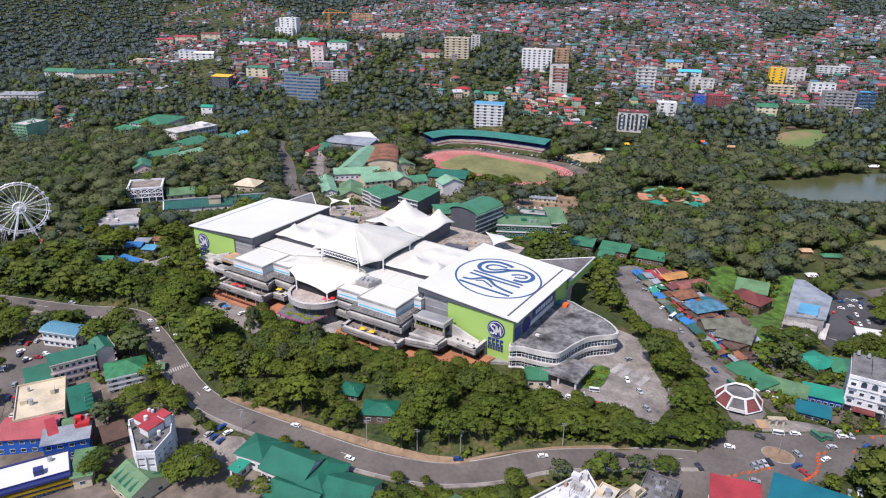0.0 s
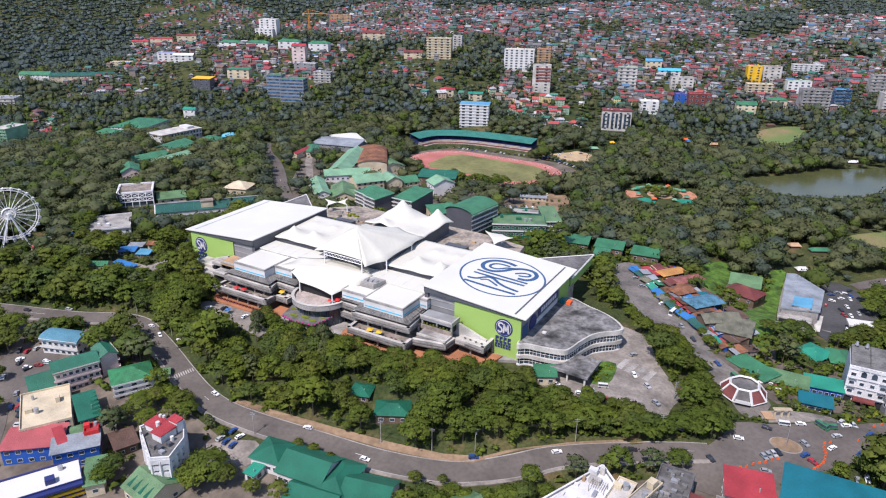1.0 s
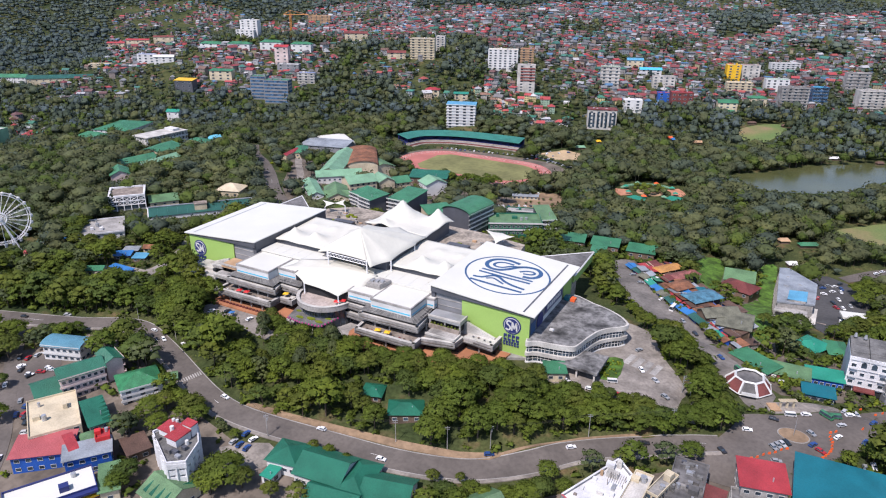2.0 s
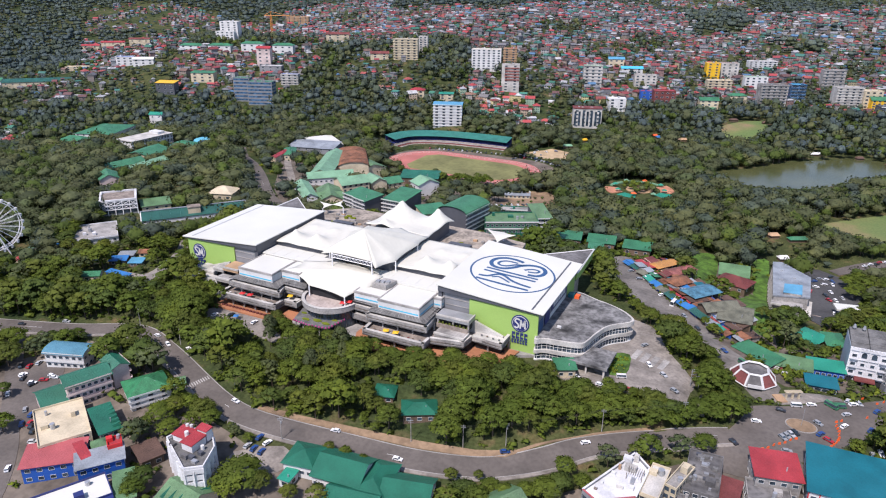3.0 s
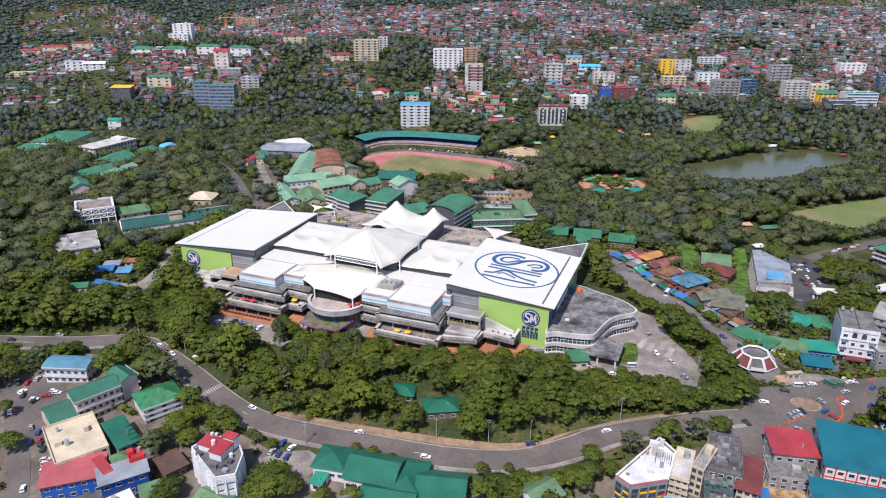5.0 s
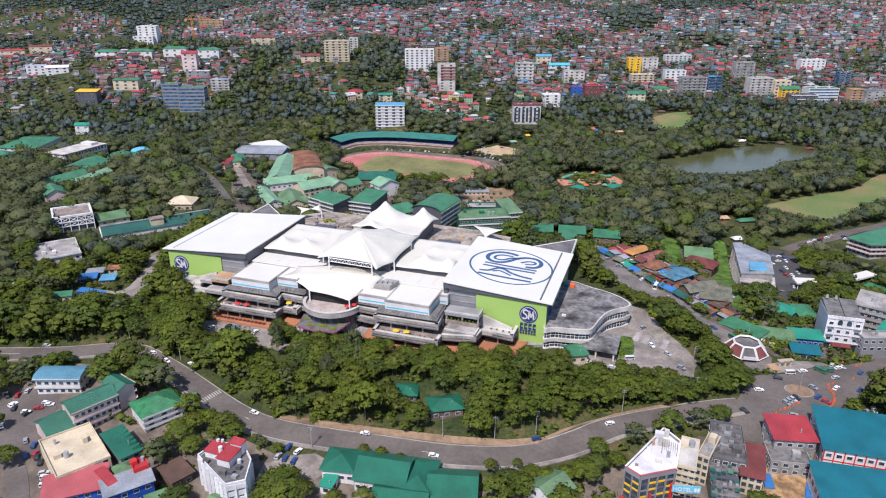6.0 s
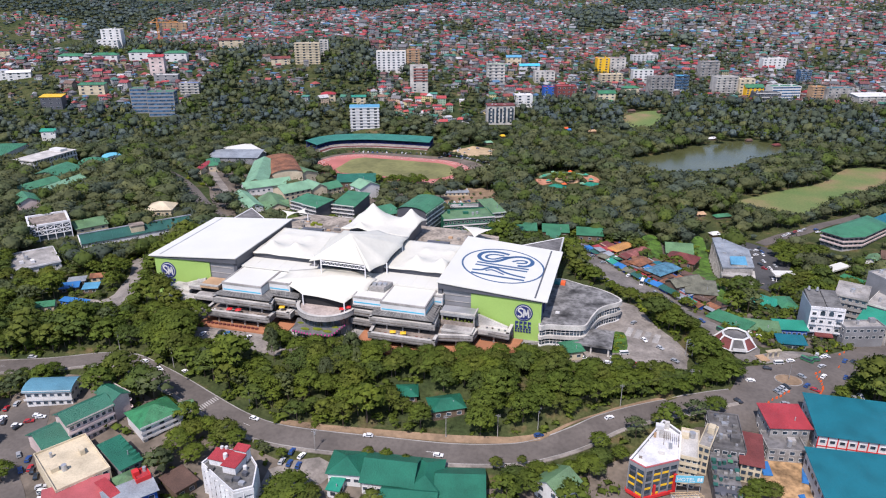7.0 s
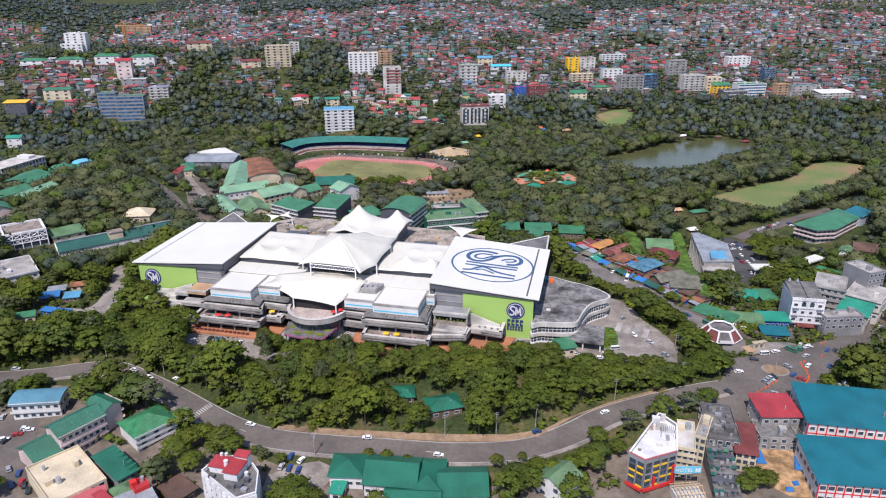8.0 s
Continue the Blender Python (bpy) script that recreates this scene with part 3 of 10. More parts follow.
sheet("playing_field", [(-10, 613), (2, 595), (43, 580), (78, 636), (133, 701), (172, 766), (156, 790), (118, 777), (83, 711), (38, 668)],
      "grass_field", 0.2, "open worn grass field in the park", "field", soft=3)
sheet("small_field", [(-129, 968), (-106, 1008), (-81, 1021), (-77, 979), (-100, 921), (-123, 936)], "grass_field", 0.3, "small lawn between trees", "field", soft=3)
sheet("sand_court", [(-318, 730), (-296, 760), (-262, 752), (-262, 724), (-290, 712)], "sand", 0.3, "bare tan sand court", "court")
sheet("hill_lawn", [(-49, 508), (-39, 513), (-36, 446), (-31, 364), (-37, 355), (-46, 375), (-54, 404), (-47, 446), (-47, 472)], "grass_lush", 0.2, "lush bright green grass slope", "lawn", soft=3)
sheet("slope_lawn", [(-91, 482), (-76, 498), (-70, 464), (-73, 426), (-83, 433)], "grass_lush", 0.2, "overgrown green slope behind the market", "lawn", soft=3)


# ---- the mall ----
mall = thing("shopping_mall", -243, 255.5, 30, 1.4, "stepped shopping mall with white tent roofs and lime green end blocks", "shopping mall")
CLEAR.append([(-264, 374), (-200, 374), (-172, 408), (-186, 424), (-235, 420), (-262, 408)])
CLEAR.append([(-366, 245), (-300, 226), (-262, 224), (-222, 223), (-180, 228), (-130, 246), (-116, 250), (-92, 262), (-90, 300), (-96, 335), (-128, 345), (-128, 375), (-360, 375), (-372, 320)])


def tent(name, peak, rim, sag=0.12, power=2.0, parent=None, n=6, steps=6, label=""):
    """A stretched membrane from a peak to corners, its edges drawn in between the corners."""
    g = Geo()
    px, py, pz = peak
    edge = []
    for i, a in enumerate(rim):
        b = rim[(i + 1) % len(rim)]
        for s in range(n):
            t = s / n
            e = Vector(a).lerp(Vector(b), t)
            k = 4 * t * (1 - t) * sag
            edge.append((e.x + (px - e.x) * k, e.y + (py - e.y) * k, e.z))
    rings = []
    for j in range(steps + 1):
        s = j / steps
        rings.append([(px + (e[0] - px) * s, py + (e[1] - py) * s, e[2] + (pz - e[2]) * (1 - s) ** power) for e in edge])
    c = len(edge)
    for j in range(steps):
        for i in range(c):
            k = (i + 1) % c
            g.face((rings[j][i], rings[j + 1][i], rings[j + 1][k], rings[j][k]) if j else (rings[0][0], rings[1][i], rings[1][k]))
    # turned-down hem
    for i in range(c):
        k = (i + 1) % c
        a, b = rings[-1][i], rings[-1][k]
        g.face((a, (a[0], a[1], a[2] - 0.5), (b[0], b[1], b[2] - 0.5), b))
    me = g.mesh(name, "membrane")
    bm = bmesh.new()
    bm.from_mesh(me)
    bmesh.ops.remove_doubles(bm, verts=bm.verts, dist=0.01)
    bmesh.ops.recalc_face_normals(bm, faces=bm.faces)
    for f in bm.faces:
        f.smooth = True
    bm.to_mesh(me)
    bm.free()
    return part(name, me, None, parent, label)


def disc(g, x, y, z, r, n=40, k=0, squash=1.0, up="y", thick=0.15):
    """A flat round plate facing the front (up 'y') or the sky (up 'z')."""
    ring = [(r * math.cos(2 * math.pi * i / n), r * squash * math.sin(2 * math.pi * i / n)) for i in range(n)]
    if up == "y":
        g.solid([(x + a, y, z + b) for a, b in ring], [(x + a, y - thick, z + b) for a, b in ring], k)
    else:
        g.solid([(x + a, y + b, z) for a, b in ring], [(x + a, y + b, z + thick) for a, b in ring], k)


def stroke(g, pts, half, z, thick, plane="z", k=0):
    """A painted band along a line of plan points, half its width to each side."""
    n = len(pts)
    rows = []
    for i, p in enumerate(pts):
        a, b = pts[max(0, i - 1)], pts[min(n - 1, i + 1)]
        d = Vector((b[0] - a[0], b[1] - a[1])).normalized()
        rows.append(((p[0] - d.y * half, p[1] + d.x * half), (p[0] + d.y * half, p[1] - d.x * half)))
    for p, q in zip(rows, rows[1:]):
        ring = (p[0], p[1], q[1], q[0])
        if plane == "z":
            g.solid([(x, y, z(x)) for x, y in ring], [(x, y, z(x) + thick) for x, y in ring], k)
        else:
            g.solid([(x, z, y) for x, y in ring], [(x, z - thick, y) for x, y in ring], k)


def end_block(sign):
    """One of the two tall end blocks; sign +1 or -1 mirrors it about the mall's middle."""
    def m(u, v, w):
        return (sign * u, v, w)

    def ring(pts):
        return pts if sign > 0 else pts[::-1]

    def rect(u0, u1, v0, v1, w):
        return ring([m(u0, v0, w), m(u1, v0, w), m(u1, v1, w), m(u0, v1, w)])

    def roof_w(u):
        return 28.0 - 4.2 * (u - 58) / 57

    g = Geo()
    g.solid(rect(61, 111.5, 2.2, 66, -4), ring([m(61, 2.2, 27.2), m(111.5, 2.2, 23.5), m(111.5, 66, 23.5), m(61, 66, 27.2)]))
    body = part("end_block_wall", g, "grey_clad", mall, "grey clad block wall")
    g = Geo()
    g.solid(ring([m(u, v, roof_w(u) - 0.5) for u, v in ((58, 0), (115, 0), (115, 69), (58, 69))]), ring([m(u, v, roof_w(u)) for u, v in ((58, 0), (115, 0), (115, 69), (58, 69))]))
    roof = part("end_block_roof", g, "roof_white", mall, "wide flat white roof sloping outward")
    g = Geo()
    # deep charcoal fascia under the eaves, thinning outward
    g.solid(ring([m(58.6, 0.6, 24.2), m(114, 0.6, 22.6), m(114, 1.6, 22.6), m(58.6, 1.6, 24.2)]), ring([m(58.6, 0.6, roof_w(58.6) - 0.5), m(114, 0.6, roof_w(114) - 0.5), m(114, 1.6, roof_w(114) - 0.5), m(58.6, 1.6, roof_w(58.6) - 0.5)]))
    g.solid(ring([m(58.4, 1.6, 19.0), m(60.6, 1.6, 19.0), m(60.6, 68, 19.0), m(58.4, 68, 19.0)]), ring([m(58.4, 1.6, 27.4), m(60.6, 1.6, 27.4), m(60.6, 68, 27.4), m(58.4, 68, 27.4)]))
    part("fascia", g, "charcoal", mall, "charcoal fascia below the eaves")
    g = Geo()
    g.solid(rect(76, 112.2, 1.4, 2.0, -6), ring([m(76, 1.4, 22.9), m(112.2, 1.4, 22.7), m(112.2, 2.0, 22.7), m(76, 2.0, 22.9)]))
    part("lime_panel_wall", g, "lime", mall, "lime green panel wall")
    # grey joints across the grey front
    g = Geo()
    for w in (13.0, 17.0, 20.5):
        g.solid(rect(61.5, 75.8, 1.9, 2.15, w), ring([m(61.5, 1.9, w + 0.35), m(75.8, 1.9, w + 0.35), m(75.8, 2.15, w + 0.35), m(61.5, 2.15, w + 0.35)]))
    part("wall_ledge", g, "concrete", mall)
    # roof seam and gutter
    g = Geo()
    g.solid(ring([m(108.2, 2, roof_w(108.2) + 0.004), m(109.0, 2, roof_w(109) + 0.004), m(109.0, 67, roof_w(109) + 0.004), m(108.2, 67, roof_w(108.2) + 0.004)]), ring([m(108.2, 2, roof_w(108.2) + 0.14), m(109.0, 2, roof_w(109) + 0.14), m(109.0, 67, roof_w(109) + 0.14), m(108.2, 67, roof_w(108.2) + 0.14)]))
    part("roof_gutter", g, "charcoal" if sign > 0 else "steel", roof)
    # round sign and two rows of plain bars on the lime wall
    cu, cw, rr = (103.3, 15.8, 4.7) if sign > 0 else (-103.8, 15.2, 5.0)
    g = Geo()
    disc(g, cu, 1.38, cw, rr)
    sign_ob = part("round_sign", g, "navy", mall, "navy round wall sign with pale bands")
    g = Geo()
    disc(g, cu, 1.22, cw, rr * 0.86)
    part("sign_ring", g, "white", sign_ob)
    g = Geo()
    disc(g, cu, 1.05, cw, rr * 0.80)
    part("sign_face", g, "navy", sign_ob)
    k = rr / 5.0
    waves = ([(-0.3, 2.1), (-1.2, 2.7), (-2.4, 2.3), (-2.7, 1.1), (-1.8, 0.3), (-0.9, -0.5), (-0.8, -1.7), (-1.8, -2.5), (-3.0, -1.9)],
             [(0.2, -2.6), (0.35, 2.4)], [(0.35, 2.4), (1.5, -1.4)], [(1.5, -1.4), (2.6, 2.4)], [(2.6, 2.4), (2.9, -2.4)])
    for line in waves:
        g = Geo()
        stroke(g, [(cu + x * k, cw + z * k) for x, z in (smooth(line, 3) if len(line) > 2 else line)], 0.42 * k, 0.88, 0.08, "y")
        part("sign_band", weld(g), "white", sign_ob)
    for count, w0, w1, du, wid in ((4, cw - 8.3, cw - 5.0, 2.15, 1.55), (6, cw - 10.9, cw - 8.8, 1.42, 1.0)):
        for i in range(count):
            g = Geo()
            x = cu + (i - (count - 1) / 2) * du
            g.box(x - wid / 2, x - wid * 0.18, 0.95, 1.38, w0, w1)
            g.box(x - wid * 0.178, x + wid / 2, 0.95, 1.38, w1 - (w1 - w0) * 0.34, w1)
            g.box(x - wid * 0.178, x + wid / 2, 0.95, 1.38, w0, w0 + (w1 - w0) * 0.3)
            part("sign_bar", g, "navy", mall)
    return roof


roof_r = end_block(1)
end_block(-1)
# ring and interlaced bands painted on one roof
g = Geo()


def on_roof(x):
    return 28.0 - 4.2 * (x - 58) / 57 + 0.02


ringpts = [(86 + 22.3 * math.cos(a), 35 + 22.3 * math.sin(a)) for a in np.linspace(0, 2 * math.pi, 61)]
stroke(g, ringpts, 0.5, on_roof, 0.05)
part("roof_ring", weld(g), "logo_blue", roof_r, "blue ring painted on white roof")
# interlaced double bands: a double curve behind four parallel bars joined by a bent one
BANDS = (
    ([(86.5, 51.0), (81.5, 52.0), (76.3, 51.2), (72.2, 47.7), (70.9, 42.9), (72.3, 38.9), (75.5, 36.9), (79.8, 37.6), (83.6, 41.3), (87.1, 46.6), (91.7, 50.0), (97.0, 50.4), (100.3, 47.0), (100.5, 42.2), (98.0, 38.6), (93.5, 37.6)], 1.15),
    ([(84.2, 48.2), (78.8, 47.9), (75.6, 45.6), (74.9, 42.4), (76.8, 40.7), (80.2, 41.6), (84.1, 46.0), (88.5, 47.6)], 0.75),
    ([(90.0, 42.0), (92.9, 45.0), (96.2, 46.0), (97.6, 44.6), (96.4, 42.4), (92.4, 41.0)], 0.7),
    ([(71.6, 33.9), (86, 34.4), (100.1, 35.2)], 0.8),
    ([(71.5, 30.3), (86, 31.0), (99.9, 32.0)], 0.8),
    ([(71.5, 22.9), (76, 24.2), (78.6, 27.6), (81.0, 29.6), (84.2, 29.0), (88, 26.4), (93.2, 24.6), (100.0, 23.9)], 0.85),
    ([(78.4, 24.2), (81.2, 26.4), (84.0, 25.6), (88.6, 23.2)], 0.6),
    ([(71.5, 19.2), (86, 19.5), (100.0, 20.2)], 0.85),
)
for line, half in BANDS:
    g = Geo()
    stroke(g, smooth(line, 4), half, on_roof, 0.05)
    part("roof_band", weld(g), "logo_blue", roof_r)


def tier(poly, z0, z1, recess, name="terrace"):
    """A terrace: floor slab, deep parapet along its front, and a near-black block that paints the open gallery's shade.
    """
    g = Geo()
    g.prism(poly, z1 - 1.0, z1 - 0.25, 0)
    t = part(name, g, "concrete_brown", mall, "weathered concrete terrace slab")
    for a, b in zip(poly, poly[1:]):
        d = Vector((b[0] - a[0], b[1] - a[1]))
        if d.length < 0.5 or (a[1] > 4 and b[1] > 4):
            continue
        d.normalize()
        s = Vector((-d.y, d.x))
        e = d * 0.3
        g = Geo()
        g.prism([(a[0] - e.x, a[1] - e.y), (b[0] + e.x, b[1] + e.y), (b[0] + e.x + s.x * 0.5, b[1] + e.y + s.y * 0.5), (a[0] - e.x + s.x * 0.5, a[1] - e.y + s.y * 0.5)], z1 - 1.6, z1 + 1.1)
        part("parapet", g, "concrete", t)
        # planter shelf behind the parapet with a pale cap
        g = Geo()
        g.prism([(a[0] - e.x * 1.3 - s.x * 0.12, a[1] - e.y * 1.3 - s.y * 0.12), (b[0] + e.x * 1.3 - s.x * 0.12, b[1] + e.y * 1.3 - s.y * 0.12), (b[0] + s.x * 1.5, b[1] + s.y * 1.5), (a[0] + s.x * 1.5, a[1] + s.y * 1.5)], z1 + 1.104, z1 + 1.3)
        part("parapet_cap", g, "concrete_pale", t)
        g = Geo()
        g.prism([(a[0] - s.x * 0.3, a[1] - s.y * 0.3), (b[0] - s.x * 0.3, b[1] - s.y * 0.3), (b[0], b[1]), (a[0], a[1])], z1 - 1.9, z1 - 1.3)
        part("ledge", g, "concrete_dark", t)
    # recessed gallery block, its shade put into a near-black colour
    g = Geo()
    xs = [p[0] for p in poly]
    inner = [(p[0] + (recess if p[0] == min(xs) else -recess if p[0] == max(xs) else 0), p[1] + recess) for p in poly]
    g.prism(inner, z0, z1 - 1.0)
    part("gallery_wall", g, "dark", t, "recessed gallery block, coloured near black for its shade")
    # columns along the front
    for a, b in zip(poly, poly[1:]):
        length = math.dist(a, b)
        if length < 9 or (a[1] > 2 and b[1] > 2):
            continue
        for i in range(1, int(length // 7)):
            k = i / int(length // 7)
            x, y = a[0] + (b[0] - a[0]) * k, a[1] + (b[1] - a[1]) * k + 1.6
            g = Geo()
            g.box(x - 0.4, x + 0.4, y, y + 0.8, z0, z1 - 1.0)
            part("column", g, "concrete", t)
    return t


base = Geo()
base.prism([(-112, 3), (-64, -24), (-30, -25), (30, -26), (64, -24), (112, 1), (112, 66), (-112, 66)], -8, 0.6)
part("podium", base, "concrete", mall, "concrete podium")
for ring, top in (([(-66, -29.5), (-26, -29), (-16, -24), (-16, -10), (-66, -10)], 1.2), ([(22, -20), (28, -32), (66, -30), (102, -11), (104, 0), (22, 0)], 1.25)):
    base = Geo()
    base.prism(ring, -3, top)
    part("ground_deck", base, "deck", mall, "terracotta coloured ground deck")
for x0, x1, y in ((-62, -30, -27.2), (30, 62, -28.4)):
    for k in range(int((x1 - x0) / 2.4)):
        g = Geo()
        g.box(x0 + k * 2.4, x0 + k * 2.4 + 1.5, y, y + 1.0, 1.2, 2.0)
        part("bench", g, "r_maroon", mall)
tier([(-64, 6), (-64, -26), (-25.5, -25.6), (-25.5, -18), (-18, -18), (-18, -13), (-14, -13), (-14, 6), (-64, 6.1)], 0.6, 7.2, 4.5)
tier([(16, 6), (16, -14), (29, -15), (30, -26.3), (64.4, -26.3), (64.4, -19.6), (81, -16.2), (82, -8), (98, -9.5), (98.5, 6)], 0.6, 7.2, 4.5)
tier([(-61, 8), (-61, -20.8), (-26, -20.8), (-28.2, -13.5), (-14, -14.5), (-14, 8), (-61, 8.1)], 7.2, 12.4, 4)
tier([(16, 8), (16.5, -13.6), (27.5, -14.5), (28.5, -20.2), (62.5, -19.6), (61, -3), (61, 8)], 7.2, 12.4, 4)
# projecting box balcony over the side stair
g = Geo()
g.prism([(-25.2, -17.7), (-17, -18.2), (-17, -12), (-25.2, -12)], 5.2, 8.1, 0, 1)
part("box_balcony", g, ["concrete", "concrete_pale"], mall, "projecting pale concrete box balcony")
# grey sheet skirt roofs round the upper boxes
for poly_hi, poly_lo in (([(-58, -16.2), (-33.4, -16.4), (-33.4, -8.5), (-14.5, -9)], [(-61.2, -20.2), (-27.4, -20.2), (-28.6, -13.2), (-14.5, -13.6)]),
                         ([(16.5, -11), (32.6, -12), (32.6, -16), (57, -15.6), (57, -2)], [(16.5, -13.2), (28.8, -14.2), (28.9, -19.8), (62, -19.2), (61, -2)])):
    g = Geo()
    for i in range(len(poly_hi) - 1):
        a, b, c, d = poly_lo[i], poly_lo[i + 1], poly_hi[i + 1], poly_hi[i]
        g.solid([(*a, 15.0), (*b, 15.0), (*c, 15.9), (*d, 15.9)], [(*a, 15.25), (*b, 15.25), (*c, 16.2), (*d, 16.2)])
    sk = part("skirt_roof", weld(g), "sheet_grey", mall, "weathered grey sheet skirt roof")
    for i in range(len(poly_hi) - 1):
        a, b, c, d = [Vector(p) for p in (poly_lo[i], poly_lo[i + 1], poly_hi[i + 1], poly_hi[i])]
        n = max(2, int((b - a).length / 2.2))
        g = Geo()
        for k in range(n + 1):
            p, q = a.lerp(b, k / n), d.lerp(c, k / n)
            g.beam((p.x, p.y, 15.34), (q.x, q.y, 16.28), 0.09)
        part("roof_rib", g, "concrete", sk)
# near-black blocks paint the shade of the upper galleries
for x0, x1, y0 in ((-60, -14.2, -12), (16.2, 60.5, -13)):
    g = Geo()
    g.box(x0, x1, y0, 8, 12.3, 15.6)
    part("gallery_wall", g, "dark", mall, "recessed gallery block, coloured near black for its shade")
# tan roof terrace and low pale roofs at the sides
for x0, x1, y0, y1, z, mm in ((-76, -64.5, -9.5, 1, 14.4, "tan_tile"), (-98, -84, -9, 0.5, 9.2, "concrete_pale"), (-90, -76, -15, -9.2, 7.8, "concrete_pale"), (-84, -76.2, -8.8, 0.8, 12.4, "concrete"), (-76, -64.5, -16, -9.7, 10.5, "concrete"), (-104, -90.2, -12.5, -9.2, 4.6, "concrete_pale"),
                              (62.6, 80.4, -9, -1, 16.0, "steel"), (64.6, 80.6, -15.5, -9.2, 9.4, "concrete"), (82.2, 97.6, -8.5, -2.6, 7.9, "concrete_pale")):
    g = Geo()
    g.box(x0, x1, y0, y1, z - 2.0, z)
    tr = part("terrace_roof", g, mm, mall)
    g = Geo()
    g.box(x0 - 0.15, x1 + 0.15, y0 - 0.2, y0 + 0.5, z - 0.5, z + 0.5)
    part("roof_lip", g, "concrete_pale", tr)
    g = Geo()
    g.box(x1 - 0.5, x1 + 0.2, y0 + 0.6, y1, z - 0.5, z + 0.45)
    part("roof_lip", g, "concrete_pale", tr)
    # near-black block below the roof paints the shade there
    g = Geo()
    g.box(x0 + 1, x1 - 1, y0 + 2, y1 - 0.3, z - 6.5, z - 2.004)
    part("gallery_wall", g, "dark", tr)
for k in range(3):
    g = Geo()
    g.box(63 + 8.3 * k, 63.8 + 8.3 * k, -8.7, -7.9, 8.6, 14.0)
    part("column", g, "concrete", mall)
g = Geo()
g.box(62.8, 80.2, -9.2, -8.72, 9.2, 11.6)
part("parapet", g, "concrete_brown", mall)
for k in range(9):
    g = Geo()
    g.tube(64 + 1.9 * k, -8.3, 11.4, 12.3 + 0.3 * math.sin(k * 2.3), 0.8, 0.45, 7)
    part("planting", g, "leaf_olive", mall)
# sloping stair walls beside the lime walls
for sgn in (-1, 1):
    r0 = [(77 * sgn, -2.6, 6), (96 * sgn, -2.6, 0), (96 * sgn, -1.2, 0), (77 * sgn, -1.2, 6)]
    r1 = [(77 * sgn, -2.6, 14.8), (96 * sgn, -2.6, 8.4), (96 * sgn, -1.2, 8.4), (77 * sgn, -1.2, 14.8)]
    g = Geo()
    g.solid(r0 if sgn > 0 else r0[::-1], r1 if sgn > 0 else r1[::-1])
    part("stair_wall", g, "concrete_pale", mall, "sloping stair parapet")
# bowed balcony over the entrance
def bow(r, y=-10.5, n=25):
    return [(1.5 + r * math.cos(a), y + r * math.sin(a)) for a in np.linspace(math.pi * 1.03, math.pi * 1.97, n)]


g = Geo()
g.prism(bow(15.6) + [(17.5, 4), (-14.5, 4)], 11.6, 12.5)
bal = part("bowed_balcony", g, "terrace_pink", mall, "bowed pale concrete balcony")
g = Geo()
for (a, b), (c, d) in zip(zip(bow(16.2), bow(16.2)[1:]), zip(bow(15.5), bow(15.5)[1:])):
    g.solid([(*a, 10.7), (*b, 10.7), (*d, 10.7), (*c, 10.7)], [(*a, 13.6), (*b, 13.6), (*d, 13.6), (*c, 13.6)])
part("parapet_panel", weld(g), "concrete", bal)
g = Geo()
for (a, b), (c, d) in zip(zip(bow(16.4), bow(16.4)[1:]), zip(bow(14.7), bow(14.7)[1:])):
    g.solid([(*a, 13.604), (*b, 13.604), (*d, 13.604), (*c, 13.604)], [(*a, 13.8), (*b, 13.8), (*d, 13.8), (*c, 13.8)])
part("parapet_cap", weld(g), "concrete_pale", bal)
g = Geo()
g.prism(bow(14.6, -9.5) + [(16, 4), (-13, 4)], 0.6, 11.4)
part("entrance_glass", g, "glass", mall, "dark curved entrance glazing")
for x, y in bow(14.8, -9.5, 14):
    g = Geo()
    g.box(x - 0.15, x + 0.15, y - 0.15, y + 0.15, 0.6, 11.4)
    part("glazing_mullion", g, "charcoal", mall)
g = Geo()
g.box(-14, 17, -12.2, -3, 12.51, 18.0)
part("entrance_hall", g, "dark", mall, "hall block below the entrance tent, coloured near black")
# entrance canopy with planted top
canopy = [(-10, -30.5), (0, -31.8), (11.5, -30.5), (14, -17.5), (-13.5, -17)]
g = Geo()
g.prism(canopy, 5.2, 6.0)
can = part("entrance_canopy", g, "sheet_grey", mall, "flat grey entrance canopy with planted top")
for x, y in canopy + [(-5, -30.6), (6, -30.6)]:
    g = Geo()
    g.tube(x * 0.92, y + 1.2, -0.6, 5.2, 0.3)
    part("canopy_column", g, "concrete_pale", can)
